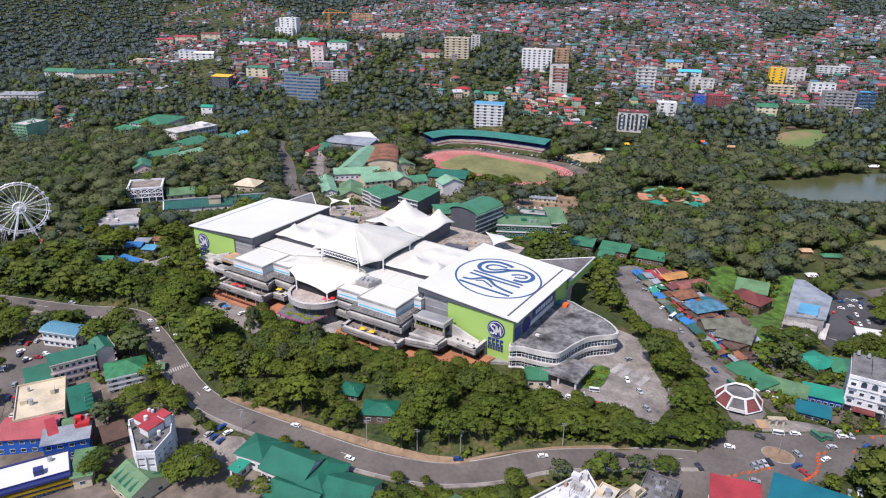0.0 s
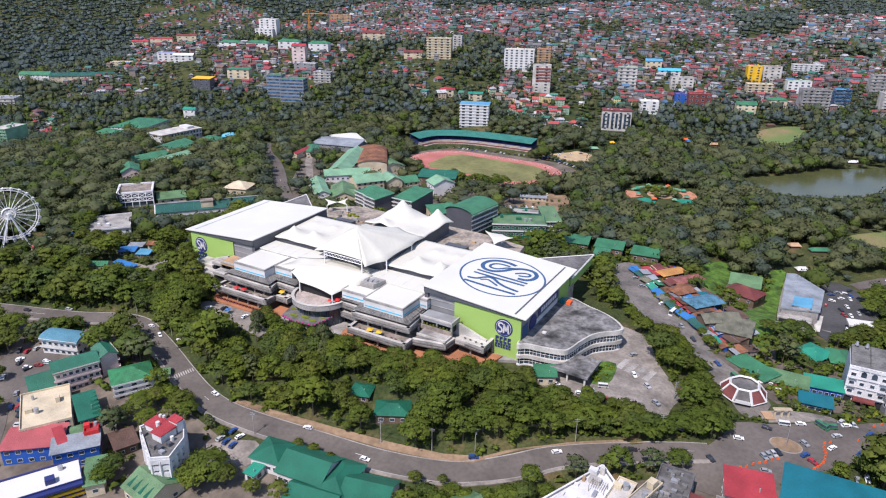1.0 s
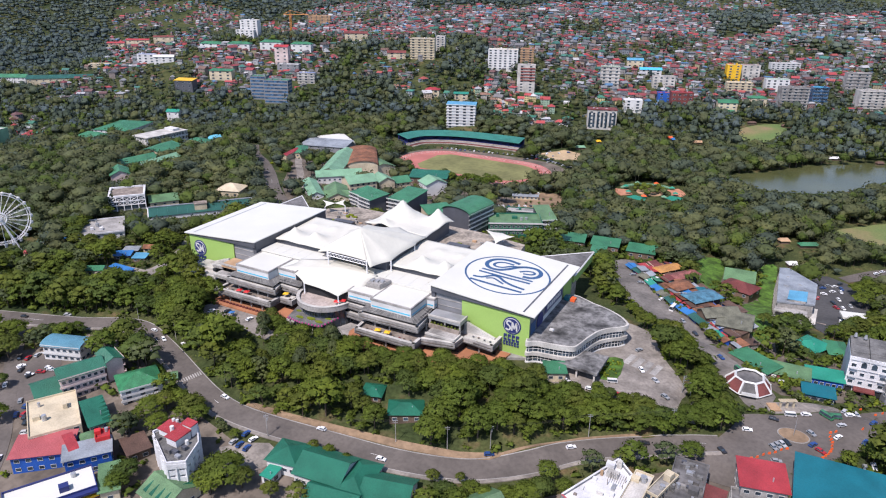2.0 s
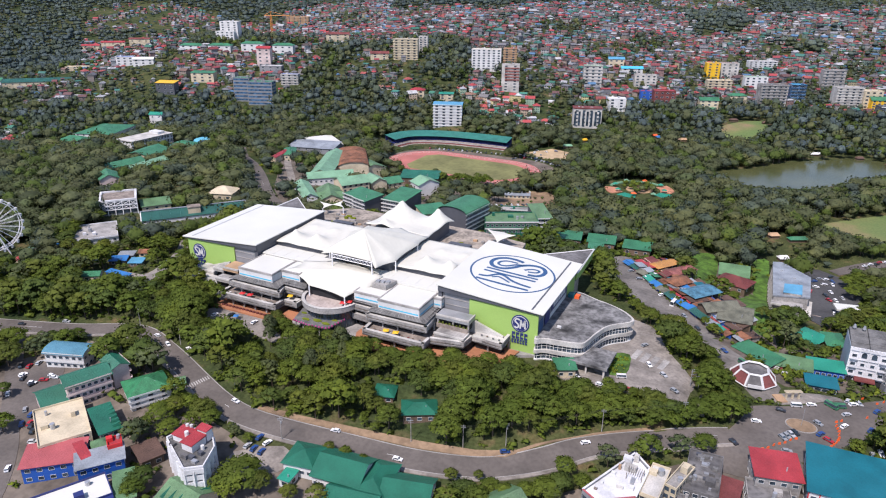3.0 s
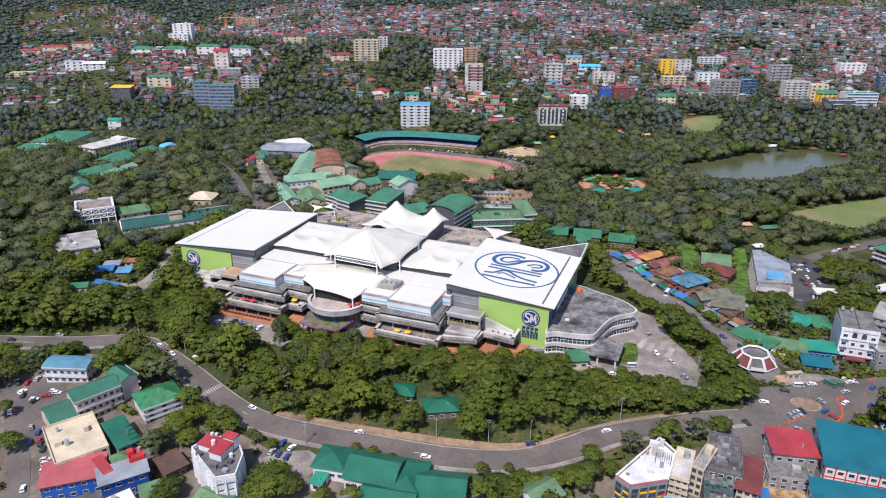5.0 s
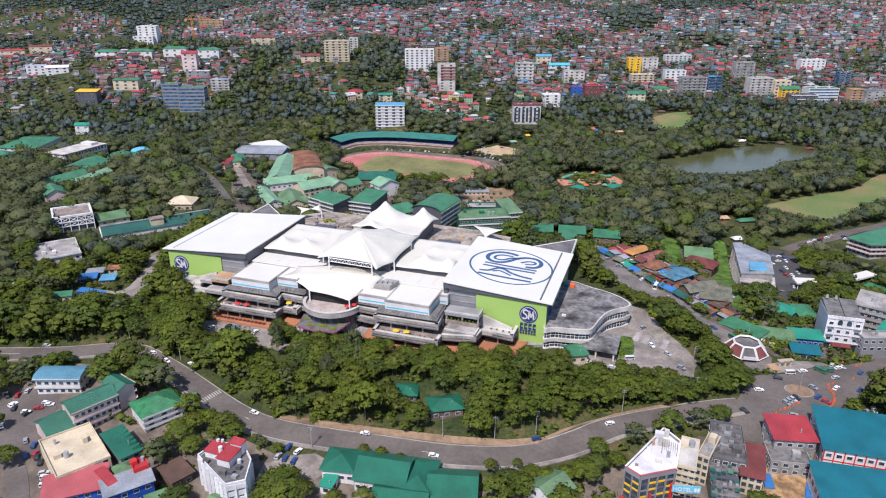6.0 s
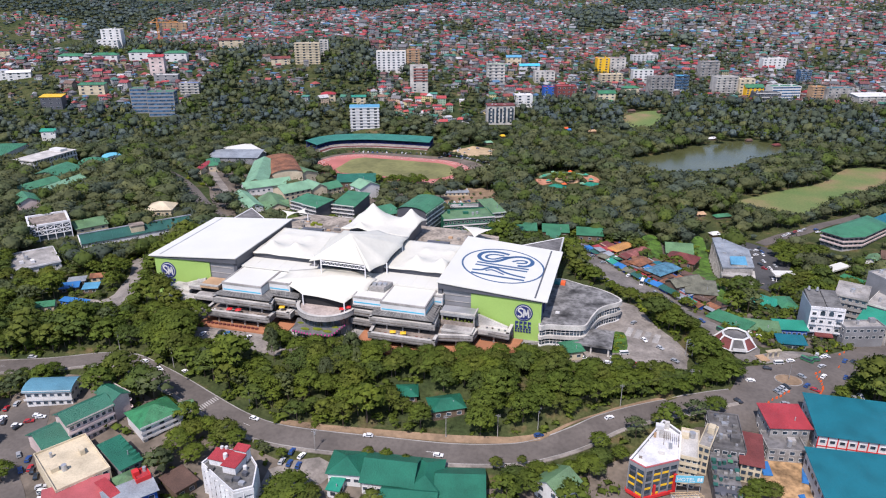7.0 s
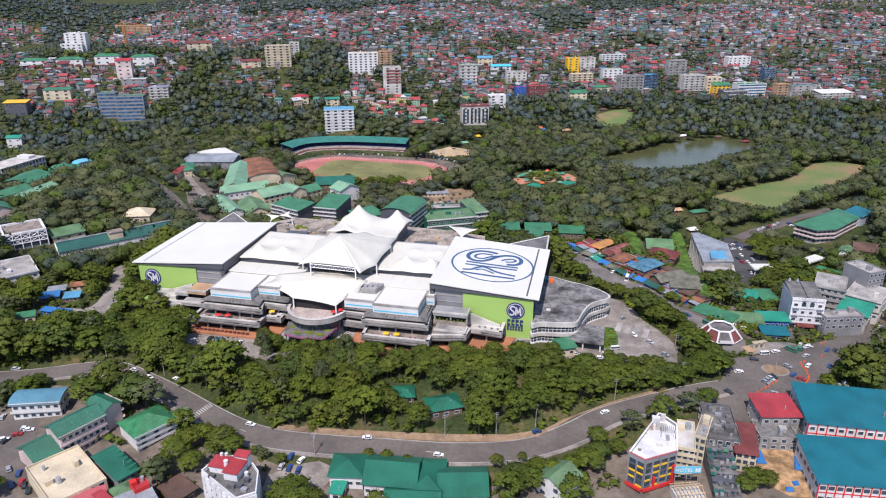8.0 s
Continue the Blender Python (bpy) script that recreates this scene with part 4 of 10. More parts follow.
# white boxes on the roof deck with a cyan stripe
for x0, x1, y0, y1, z1 in ((33.1, 56.8, -16.1, 4, 20.8), (56.9, 61.5, -1, 4.4, 20.6), (16.6, 32.9, -12.5, 3, 20.2), (-57, -33.7, -16.5, 5, 20.8), (-33.5, -21, -8.7, 5, 20.7)):
    g = Geo()
    g.box(x0, x1, y0, y1, 15.4, z1)
    bx = part("roof_box", g, "white", mall, "white rooftop box")
    g = Geo()
    g.box(x0 - 0.15, x1 + 0.15, y0 - 0.2, y0 + 0.5, z1 - 0.7, z1 + 0.35)
    g.box(x0 - 0.2, x0 + 0.5, y0 + 0.504, y1, z1 - 0.7, z1 + 0.345)
    g.box(x1 - 0.5, x1 + 0.2, y0 + 0.504, y1, z1 - 0.7, z1 + 0.345)
    part("box_rim", g, "concrete", bx)
    g = Geo()
    g.box(x0 + 0.55, x1 - 0.55, y0 + 0.55, y1, z1 + 0.004, z1 + 0.12)
    part("box_roof", g, "roof_white", bx)
    g = Geo()
    g.box(x0 + 0.6, x1 - 0.6, y0 - 0.12, y0 - 0.004, 16.9, 17.5)
    part("cyan_stripe", g, "cyan_trim", bx)
    if x0 > 30:
        g = Geo()
        g.box(x1 + 0.004, x1 + 0.12, y0 + 1, y1 - 3, 16.9, 17.5)
        part("cyan_stripe", g, "cyan_trim", bx)
g = Geo()
g.solid([(22.5, -4.5, 20), (31, -4.5, 20), (33, 4.5, 20), (25, 4.5, 20)], [(22.8, -4.2, 23.0), (30.7, -4.2, 23.0), (32.7, 4.2, 23.0), (25.2, 4.2, 23.0)])
pr = part("plant_room", g, "concrete", mall, "grey rooftop plant room")
for k in range(3):
    g = Geo()
    g.box(23.9 + 2.6 * k, 25.9 + 2.6 * k, -3 + 0.6 * k, -0.5 + 0.6 * k, 23.004, 24.0)
    part("air_unit", g, "steel", pr)
# middle roofs
g = Geo()
g.box(-58.2, 58.2, 5, 66, 3, 21.3)
part("middle_block", g, "grey_clad", mall, "middle block below the tents")
for x0, x1, y0, y1, z in ((-58, -21, 5, 18.4, 21.9), (19, 58, 4.4, 18.4, 22.0), (-20.9, 18.9, 2, 14, 22.3)):
    g = Geo()
    g.box(x0, x1, y0, y1, 20.4, z)
    mr = part("middle_roof", g, "roof_white", mall, "flat white middle roof")
    for k in range(1, 5):
        g = Geo()
        x = x0 + (x1 - x0) * k / 5
        g.box(x - 0.06, x + 0.06, y0 + 0.1, y1 - 0.1, z + 0.004, z + 0.07)
        part("roof_seam", g, "membrane", mr)
for x0, x1, y0, z1 in ((-57.8, -15, 19.2, 24.3), (23, 57.8, 19.2, 24.3), (-14.9, 22.9, 15, 27.0)):
    g = Geo()
    g.box(x0, x1, y0, 60, 21.2, z1)
    part("roof_upstand", g, "charcoal", mall, "dark band below the tents")


def patch(name, corners, peaks, draw=0.03, n=30, m=24, label="", hem=0.6):
    """A four-cornered membrane with drawn-in edges and cone shaped peaks (x, y, rise, reach)."""
    g = Geo()
    a, b, c, d = [Vector(p) for p in corners]
    pts = []
    for j in range(m + 1):
        row = []
        for i in range(n + 1):
            s, t = i / n, j / m
            s2 = 0.5 + (s - 0.5) * (1 - draw * 4 * t * (1 - t))
            t2 = 0.5 + (t - 0.5) * (1 - draw * 4 * s * (1 - s))
            p = a.lerp(b, s2).lerp(d.lerp(c, s2), t2)
            rise = sum(h * max(0.0, 1 - math.hypot(p.x - x, p.y - y) / r) ** 2.5 for x, y, h, r in peaks)
            row.append((p.x, p.y, p.z + rise))
        pts.append(row)
    for j in range(m):
        for i in range(n):
            g.face((pts[j][i], pts[j][i + 1], pts[j + 1][i + 1], pts[j + 1][i]))
    rim = pts[0] + [r[-1] for r in pts[1:]] + pts[-1][-2::-1] + [r[0] for r in pts[-2:0:-1]]
    for p, q in zip(rim, rim[1:] + rim[:1]):
        g.face((p, (p[0], p[1], p[2] - hem), (q[0], q[1], q[2] - hem), q))
    me = weld(g).mesh(name, "membrane")
    for f in me.polygons:
        f.use_smooth = True
    return part(name, me, None, mall, label)


patch("tent_bay", [(-57.5, 17.8, 24.9), (-15, 17.4, 25.2), (-16, 57, 26.4), (-57.5, 57, 26.4)], [(-49, 25.5, 6.4, 12), (-34.5, 27, 5.6, 12), (-49, 45, 1.6, 9), (-34.5, 45, 1.6, 9)], 0.01, label="white membrane bay with small peaks")
patch("tent_bay", [(22.5, 17.6, 25.0), (57.5, 17.8, 24.9), (57.5, 57, 26.4), (22.5, 57, 26.4)], [(39.4, 26, 6.2, 12), (53.5, 25.5, 6.2, 12), (39.4, 45, 1.6, 9), (53, 45, 1.6, 9)], 0.01, label="white membrane bay with small peaks")
tent("great_tent", (4, 18, 42.5), [(-15, 4, 30.0), (-8.3, 4.6, 31.5), (17.1, 4.8, 30.8), (20, 3.2, 28.2), (25, 16, 28.2), (26.6, 40, 29.8), (25, 56, 28.8), (4, 60, 29.5), (-17, 56, 28.8), (-18.6, 40, 29.8), (-18, 16, 28.2)], 0.05, 0.95, mall, label="great peaked white membrane tent", n=6, steps=9)
tent("entrance_tent", (3, 3, 24.0), [(-31, -6.5, 21.2), (-11, -14.2, 18.9), (13.8, -17.7, 18.6), (22, -4, 21.1), (23, 6, 22.8), (5, 13, 23.4), (-10, 12, 23.4), (-28, 5, 22.4)], 0.06, 1.2, mall, label="fan shaped white entrance tent")
patch("rear_tent", [(-20, 58, 29.5), (25, 55.5, 28.8), (26.5, 88, 28), (-19, 96, 27.5)], [(-7.5, 82, 11.5, 21), (17.5, 83.5, 9.6, 16), (-8.5, 62, 4.6, 9)], 0.09, 36, 30, label="white rear tent with two tall peaks", hem=0.5)


def saddle(ends, lows, label):
    a, b = [Vector(p) for p in ends]
    c, d = [Vector(p) for p in lows]
    patch("small_tent", [a, c, b, d], [], 0.2, 14, 14, label, 0.25)


saddle(((50, 85, 28.6), (69, 84.5, 28)), ((60, 77, 24), (58, 93, 25)), "small saddle shaped white tent")
saddle(((-74.6, 86, 27), (-60, 93, 28)), ((-68.6, 80.4, 24.5), (-56.2, 87, 25.5)), "small saddle shaped white tent")
for x, y, z0, z in ((-8.3, 4.4, 21.5, 31.3), (17.1, 4.6, 21.5, 30.6), (25.2, 16, 21.5, 28), (-18, 16, 21.5, 28), (-26.6, -8.3, 15.5, 20.8), (13.8, -17.4, 12.5, 18.4), (-11, -14, 12.5, 18.7), (26, 40, 24, 29.5), (60, 77.2, 19.5, 24), (58, 92.8, 19.5, 25), (-68.6, 80.6, 19.5, 24.4), (-56.4, 87, 19.5, 25.4)):
    g = Geo()
    g.tube(x, y, z0, z, 0.4, 0.32)
    part("tent_mast", g, "white_steel", mall)
# lattice girder along the front of the great tent
A, B = Vector((-8.3, 4.2, 30.6)), Vector((17.1, 4.4, 30.0))
g = Geo()
for dz in (0, -2.0):
    g.beam(tuple(A + Vector((0, 0, dz))), tuple(B + Vector((0, 0, dz))), 0.22)
for k in range(12):
    p, q = A.lerp(B, k / 12), A.lerp(B, (k + 0.5) / 12)
    r = A.lerp(B, (k + 1) / 12)
    g.beam((p.x, p.y, p.z - 2.0), tuple(q), 0.12)
    g.beam(tuple(q), (r.x, r.y, r.z - 2.0), 0.12)
part("lattice_girder", g, "white_steel", mall, "white steel lattice girder")
g = Geo()
g.prism([(-112, 66), (112, 66), (112, 74), (76, 92), (-76, 92), (-112, 74)], -8, 13.6)
g.prism([(-66, 66.2), (66, 66.2), (74, 80), (72, 95), (40, 101), (-40, 103), (-60, 103), (-74, 90)], -8, 19.5)
part("rear_podium", g, "plaza", mall, "pale concrete rear plaza deck")
g = Geo()
g.box(-16, 22, 60.2, 90, 19.5, 26.6)
part("rear_hall", g, "charcoal", mall, "dark hall below the rear tent")
for sgn in (-1, 1):
    pl = [(68, 70), (112, 69), (111, 108)]
    pl = [(sgn * x, y) for x, y in pl]
    g = Geo()
    g.prism(pl if sgn > 0 else pl[::-1], 12, 17.6, 0, 1)
    w = part("rear_wing", g, ["lime" if sgn > 0 else "grey_clad", "concrete_dark"], mall, "triangular dark roofed rear wing")
    g = Geo()
    g.beam((sgn * 112.3, 69, 17.8), (sgn * 111.3, 108.6, 17.8), 0.5)
    g.beam((sgn * 68, 70, 17.8), (sgn * 111.3, 108.6, 17.8), 0.35)
    part("wing_rim", g, "white", w)

# low wing with a wavy glazed front
wing_poly = smooth([(111, 3), (117, 1.5), (132, 4), (135, 8.5), (136.5, 16), (139.5, 26), (144, 32), (149, 36.5), (149.8, 41), (142, 48.5), (129, 54), (111, 56)], 4, True)
for z0, z1, grow, mm, nm in ((-3, -0.2, 0.0, "white", "wing_wall"), (-0.2, 3.2, -0.9, "glass", "wing_glass"), (3.2, 5.0, 0.5, "concrete_pale", "wing_band"), (5.0, 8.4, -0.9, "glass", "wing_glass"), (8.4, 11.0, 0.5, "concrete_pale", "wing_parapet"), (11.004, 11.1, -0.6, "stained_roof", "wing_roof")):
    g = Geo()
    g.prism([(120 + (x - 120) * (1 + grow / 28), 30 + (y - 30) * (1 + grow / 30)) for x, y in wing_poly], z0, z1)
    part(nm, g, mm, mall)
for z in (1.5, 6.7):
    g = Geo()
    ring = [(120 + (x - 120) * 0.975, 30 + (y - 30) * 0.98) for x, y in wing_poly]
    for a, b in zip(ring, ring[1:]):
        g.beam((*a, z), (*b, z), 0.1)
    part("wing_transom", g, "white", mall)
ring = [(120 + (x - 120) * 0.975, 30 + (y - 30) * 0.98) for x, y in wing_poly]
for (xa, ya), (xb, yb) in zip(ring, ring[1:]):
    n = max(1, int(math.dist((xa, ya), (xb, yb)) / 1.5))
    for k in range(n):
        x, y = xa + (xb - xa) * k / n, ya + (yb - ya) * k / n
        if x > 112:
            g = Geo()
            g.box(x - 0.1, x + 0.1, y - 0.1, y + 0.1, -1.8, 8.5)
            part("wing_mullion", g, "white", mall)
g = Geo()
g.prism([(128, -3), (148, -3.7), (148.5, 14), (137, 14), (134, 3)], 4.0, 5.2)
pc = part("drop_off_canopy", g, "stained_roof", mall, "flat dark grey drop-off canopy")
for x, y in ((129.5, -1.8), (146.5, -2.4), (147, 12.5), (138.5, 12.5), (138, -2)):
    g = Geo()
    g.box(x - 0.4, x + 0.4, y - 0.4, y + 0.4, -2, 4.0)
    part("canopy_column", g, "concrete_pale", pc)

# banners and signs on the shaded side wall
for v0, v1, w0, w1, mm, nm in ((20, 50, 8.8, 13.5, "white", "banner"), (24, 50, 14.5, 18.5, "navy", "banner"), (5, 11, 3, 17, "logo_blue", "banner"), (52, 66, 2, 21.5, "lime", "lime_panel_wall")):
    g = Geo()
    g.box(111.62, 111.8, v0, v1, w0, w1)
    part(nm, g, mm, mall)
for k in range(7):
    g = Geo()
    g.box(111.802, 111.95, 27 + 3 * k, 29.1 + 3 * k, 15.3, 17.6)
    part("sign_bar", g, "white", mall)
g = Geo()
ring24 = [(4.2 * math.cos(2 * math.pi * i / 24), 4.2 * math.sin(2 * math.pi * i / 24)) for i in range(24)]
g.solid([(111.802, 17 + a, 14 + b) for a, b in ring24], [(112.0, 17 + a, 14 + b) for a, b in ring24])
part("round_sign", g, "navy", mall)
# rooftop clutter and plaza planters
deck_rng = random.Random(4)
for k in range(26):
    x, y = deck_rng.uniform(-62, 62), deck_rng.uniform(70, 97)
    if -26 < x < 30 and y > 66:
        x += 40 if x > 0 else -34
    g = Geo()
    s_ = deck_rng.uniform(0.6, 2.2)
    g.box(x - s_, x + s_, y - 0.8, y + 0.8, 19.5, 19.5 + deck_rng.uniform(0.4, 1.6))
    part("planter", g, deck_rng.choice(("concrete", "leaf_lime", "leaf_lime", "tan_tile", "concrete_dark")), mall)
for x0, x1, y0, y1, z, h, mm in ((-52, -38, 68, 72, 19.5, 2.6, "charcoal"), (32, 46, 68, 72, 19.5, 2.2, "charcoal"), (113, 116, 50, 53.5, 11.1, 2.0, "r_teal"), (116.5, 119, 50, 53.5, 11.1, 1.6, "orange"), (118, 120, 14, 15.5, 11.1, 0.8, "white"), (57.4, 58.2, 5.5, 7, 22.0, 1.6, "white"), (80, 108, 74, 78, 17.62, 1.5, "r_teal")):
    g = Geo()
    g.box(x0, x1, y0, y1, z, z + h)
    part("roof_unit", g, mm, mall)
# hedges on the canopy, umbrellas and planting on the terraces
for cx, cy, r0 in ((-9, -22, 1.5), (-4, -27.5, 2.0), (2, -26, 2.4), (8, -27, 2.0), (10, -22, 1.5), (-7, -19, 1.2)):
    g = Geo()
    pts = [(cx + r0 * 1.25 * math.cos(a) * deck_rng.uniform(0.7, 1.1), cy + r0 * 0.62 * math.sin(a) * deck_rng.uniform(0.7, 1.1)) for a in np.linspace(0, 2 * math.pi, 12, endpoint=False)]
    g.prism(pts, 6.0, 6.35)
    part("hedge", g, "leaf_lime", can)
for (x, y), (x2, y2) in zip(canopy[:3], canopy[1:4]):
    for k in range(6):
        g = Geo()
        px, py = x + (x2 - x) * (k + 0.5) / 6, y + (y2 - y) * (k + 0.5) / 6
        g.tube(px, py, 5.7, 6.35, 0.5, 0.3, 6)
        part("flower_box", g, "flower", can)


def umbrella(x, y, z, mm, r0=1.5, what="terrace"):
    u = thing("umbrella", x, y, z, 20, "square %s parasol standing on the %s" % ({"red": "red", "yellow": "yellow", "tarp_blue": "blue"}[mm], what), "parasol")
    g = Geo()
    g.tube(0, 0, 0, 2.7, 0.05, n=6)
    part("pole", g, "steel", u)
    g = Geo()
    g.solid([(-r0, -r0, 2.2), (r0, -r0, 2.2), (r0, r0, 2.2), (-r0, r0, 2.2)], [(-0.05, -0.05, 2.95), (0.05, -0.05, 2.95), (0.05, 0.05, 2.95), (-0.05, 0.05, 2.95)])
    part("canopy", g, mm, u)


mm_world = mall.matrix_basis
for x, y, z, c in ((-50, -23, 6.95, "red"), (-45, -22.6, 6.95, "red"), (42, -23.6, 6.95, "yellow"), (47.4, -23.4, 6.95, "yellow"), (14.6, -14.5, 12.5, "red"), (12.4, -17, 12.5, "red"), (-44, -36, 0.4, "tarp_blue"), (-23, -15.6, 8.1, "yellow")):
    q = mm_world @ Vector((x, y, z))
    umbrella(q.x, q.y, q.z, c, what="forecourt" if z < 1 else "terrace")

# low hedge along the forecourt and planting before the entrance
hedge = thing("hedge_row", -286, 213, ground_z(-286, 213), 0, "row of yellow green clipped bushes edging the forecourt", "hedge")
for k in range(16):
    g = Geo()
    x = -17 + k * 2.2
    g.tube(x, 0.2 * math.sin(k * 2.1), -0.4, 0.9 + 0.25 * math.sin(k * 1.7), 0.85, 0.5, 7)
    part("bush", g, "leaf_lime" if k % 3 else "leaf_olive", hedge)


# ---- buildings ----
UNITS = {}


def window_unit(w, h, frame_mat="white", glass="glass"):
    """One window, its frame round a recessed pane; built round the middle of its sill, facing -y."""
    key = (round(w, 1), round(h, 1), frame_mat, glass)
    if key not in UNITS:
        g = Geo()
        a, hh, f = key[0] / 2, key[1], 0.1

        def ring(k, y):
            return [(-a - k, y, -k), (a + k, y, -k), (a + k, y, hh + k), (-a - k, y, hh + k)]
        back_ring, lip, edge, pane = ring(f, 0.03), ring(f, -0.12), ring(0, -0.12), ring(0, -0.04)
        for r0, r1 in ((back_ring, lip), (lip, edge), (edge, pane)):
            for i in range(4):
                j = (i + 1) % 4
                g.face((r0[i], r0[j], r1[j], r1[i]))
        g.face(pane, 1)
        g = weld(g)
        UNITS[key] = g.mesh("window", [frame_mat, glass])
    return UNITS[key]


def roof_geo(kind, w, d, h, over, lime=0):
    g = Geo()
    a, b, t = w / 2 + over, d / 2 + over, 0.22
    if kind == "gable":
        r = min(0.26 * d, 4.5)
        ring = [(-b, h - 0.15), (0, h + r), (b, h - 0.15), (b, h - 0.15 + t), (0, h + r + t), (-b, h - 0.15 + t)]
        g.solid([(-a, y, z) for y, z in ring][::-1], [(a, y, z) for y, z in ring][::-1])
    elif kind == "hip":
        m = min(w, d)
        r, q, p = min(0.24 * m, 4.8), max(0.2, (w - d) / 2 + 0.2), max(0.2, (d - w) / 2 + 0.2)
        low = [(-a, -b, h - 0.1), (a, -b, h - 0.1), (a, b, h - 0.1), (-a, b, h - 0.1)]
        g.solid(low, [(-q, -p, h + r), (q, -p, h + r), (q, p, h + r), (-q, p, h + r)])
    elif kind == "shed":
        r = min(0.10 * d, 2.6)
        low = [(-a, -b, h - 0.1), (a, -b, h - 0.1), (a, b, h + r), (-a, b, h + r)]
        g.solid(low, [(x, y, z + t) for x, y, z in low])
    elif kind == "barrel":
        n, r = 10, min(0.2 * d, 4.5)
        arc = [(-math.cos(math.pi * i / n) * b, h - 0.1 + math.sin(math.pi * i / n) * r) for i in range(n + 1)]
        ring = arc + [(y, z + t) for y, z in arc[::-1]]
        g.solid([(-a, y, z) for y, z in ring][::-1], [(a, y, z) for y, z in ring][::-1])
    else:
        g.box(-w / 2 + 0.25, w / 2 - 0.25, -d / 2 + 0.25, d / 2 - 0.25, h - 0.4, h - 0.28)
    return g


build_rng = random.Random(21)
COUNT = [0]


def building(name, x, y, rot, w, d, h, roof, wall, top, floors, bays, z, label, category, opts=""):
    b = thing(name, x, y, z, rot, label, category)
    FOOT.append((x, y, math.radians(rot), w / 2 + 1.2, d / 2 + 1.2))
    r = build_rng
    deep = -6.0
    g = Geo()
    if opts == "open":
        for sx in (-1, 1):
            for sy in (-1, 1):
                c = Geo()
                c.tube(sx * w * 0.38, sy * d * 0.32, -3, h - 0.8, 0.3)
                part("post", c, "white_steel", b)
        g.box(-w / 2, w / 2, -d / 2, d / 2, h - 1.1, h)
        part("canopy_roof", g, top, b)
        return b
    # walls carried up into the gable, arch or slope
    rise = {"gable": min(0.26 * d, 4.5), "barrel": min(0.2 * d, 4.5), "shed": min(0.10 * d, 2.6)}.get(roof, 0)
    prof = [(-d / 2, deep), (d / 2, deep)]
    if roof == "gable":
        prof += [(d / 2, h - 0.05), (0, h + rise - 0.05), (-d / 2, h - 0.05)]
    elif roof == "barrel":
        prof += [(math.cos(math.pi * i / 8) * d / 2, h - 0.1 + math.sin(math.pi * i / 8) * rise * 0.96) for i in range(9)]
    elif roof == "shed":
        prof += [(d / 2, h + rise * 0.95 - 0.1), (-d / 2, h - 0.12)]
    else:
        prof += [(d / 2, h - 0.3), (-d / 2, h - 0.3)]
    g.solid([(-w / 2, y0, z0) for y0, z0 in prof][::-1], [(w / 2, y0, z0) for y0, z0 in prof][::-1])
    part("wall", g, wall, b)
    rf = part("roof", roof_geo(roof, w, d, h, 0.0 if roof == "flat" else (0.9 if d > 7 else 0.6)), top, b)
    if roof == "flat":
        for x0, x1, y0, y1 in ((-w / 2 - 0.1, w / 2 + 0.1, -d / 2 - 0.1, -d / 2 + 0.25), (-w / 2 - 0.1, w / 2 + 0.1, d / 2 - 0.25, d / 2 + 0.1),
                               (-w / 2 - 0.1, -w / 2 + 0.25, -d / 2 + 0.252, d / 2 - 0.252), (w / 2 - 0.25, w / 2 + 0.1, -d / 2 + 0.252, d / 2 - 0.252)):
            c = Geo()
            c.box(x0, x1, y0, y1, h - 0.5, h + 0.55)
            part("parapet", c, wall, b)
        for i in range(2 if w * d < 500 else 4):
            bw, bd, bh = r.uniform(1.6, 4), r.uniform(1.6, 3.5), r.uniform(1.2, 2.6)
            px, py = r.uniform(-w * 0.33, w * 0.33), r.uniform(-d * 0.25, d * 0.32)
            c = Geo()
            if i % 2:
                c.tube(px, py, h - 0.28, h + bh, bw * 0.35, n=10)
            else:
                c.box(px - bw / 2, px + bw / 2, py - bd / 2, py + bd / 2, h - 0.28, h + bh)
            part("water_tank" if i % 2 else "roof_room", c, ("steel", wall)[i % 2 == 0], rf)
    elif r.random() < 0.4:
        c = Geo()
        c.tube(w * 0.2, -d * 0.2, h - 0.1, h + 0.10 * d + 0.9, 0.25, n=8)
        part("roof_vent", c, "steel", rf)
    step = h / max(1, floors)
    if opts == "glassbands":
        for i in range(floors):
            for face in range(2):
                c = Geo()
                z0 = step * i + step * 0.35
                if face == 0:
                    c.box(-w / 2 + 0.8, w / 2 - 0.8, -d / 2 - 0.06, -d / 2 + 0.1, z0, z0 + step * 0.5)
                else:
                    c.box(w / 2 - 0.1, w / 2 + 0.06, -d / 2 + 0.8, d / 2 - 0.8, z0, z0 + step * 0.5)
                part("window_band", c, "glass_blue", b)
        return b
    far_off = y > 700
    bays = max(2, bays * 2 // 3) if far_off else bays
    ww, wh = min(3.4 if far_off else 1.9, w / bays * 0.6), min(2.0 if far_off else 1.5, step * 0.55)
    if wall in ("glass_blue",):
        ww = w / bays * 0.85
    unit = window_unit(ww, wh, "charcoal" if wall in ("white", "cream") and r.random() < 0.35 else "white")
    sides = [(0, w, d, bays)]
    nb = max(1, min(6, int(d / max(2.4, w / bays))))
    sides += [(1, d, w, nb)] if COUNT[0] < 62 else []
    if x > -150 and COUNT[0] < 45:
        sides += [(3, d, w, nb)]
    COUNT[0] += 1
    for side, length, depth, n in sides:
        for i in range(floors):
            for k in range(n):
                px = -length / 2 + length * (k + 0.5) / n
                m = pose(0, 0, 0, 0, 0, 90 * side) @ pose(px, -depth / 2, step * i + step * 0.33)
                part("window", unit, None, b, at=m)
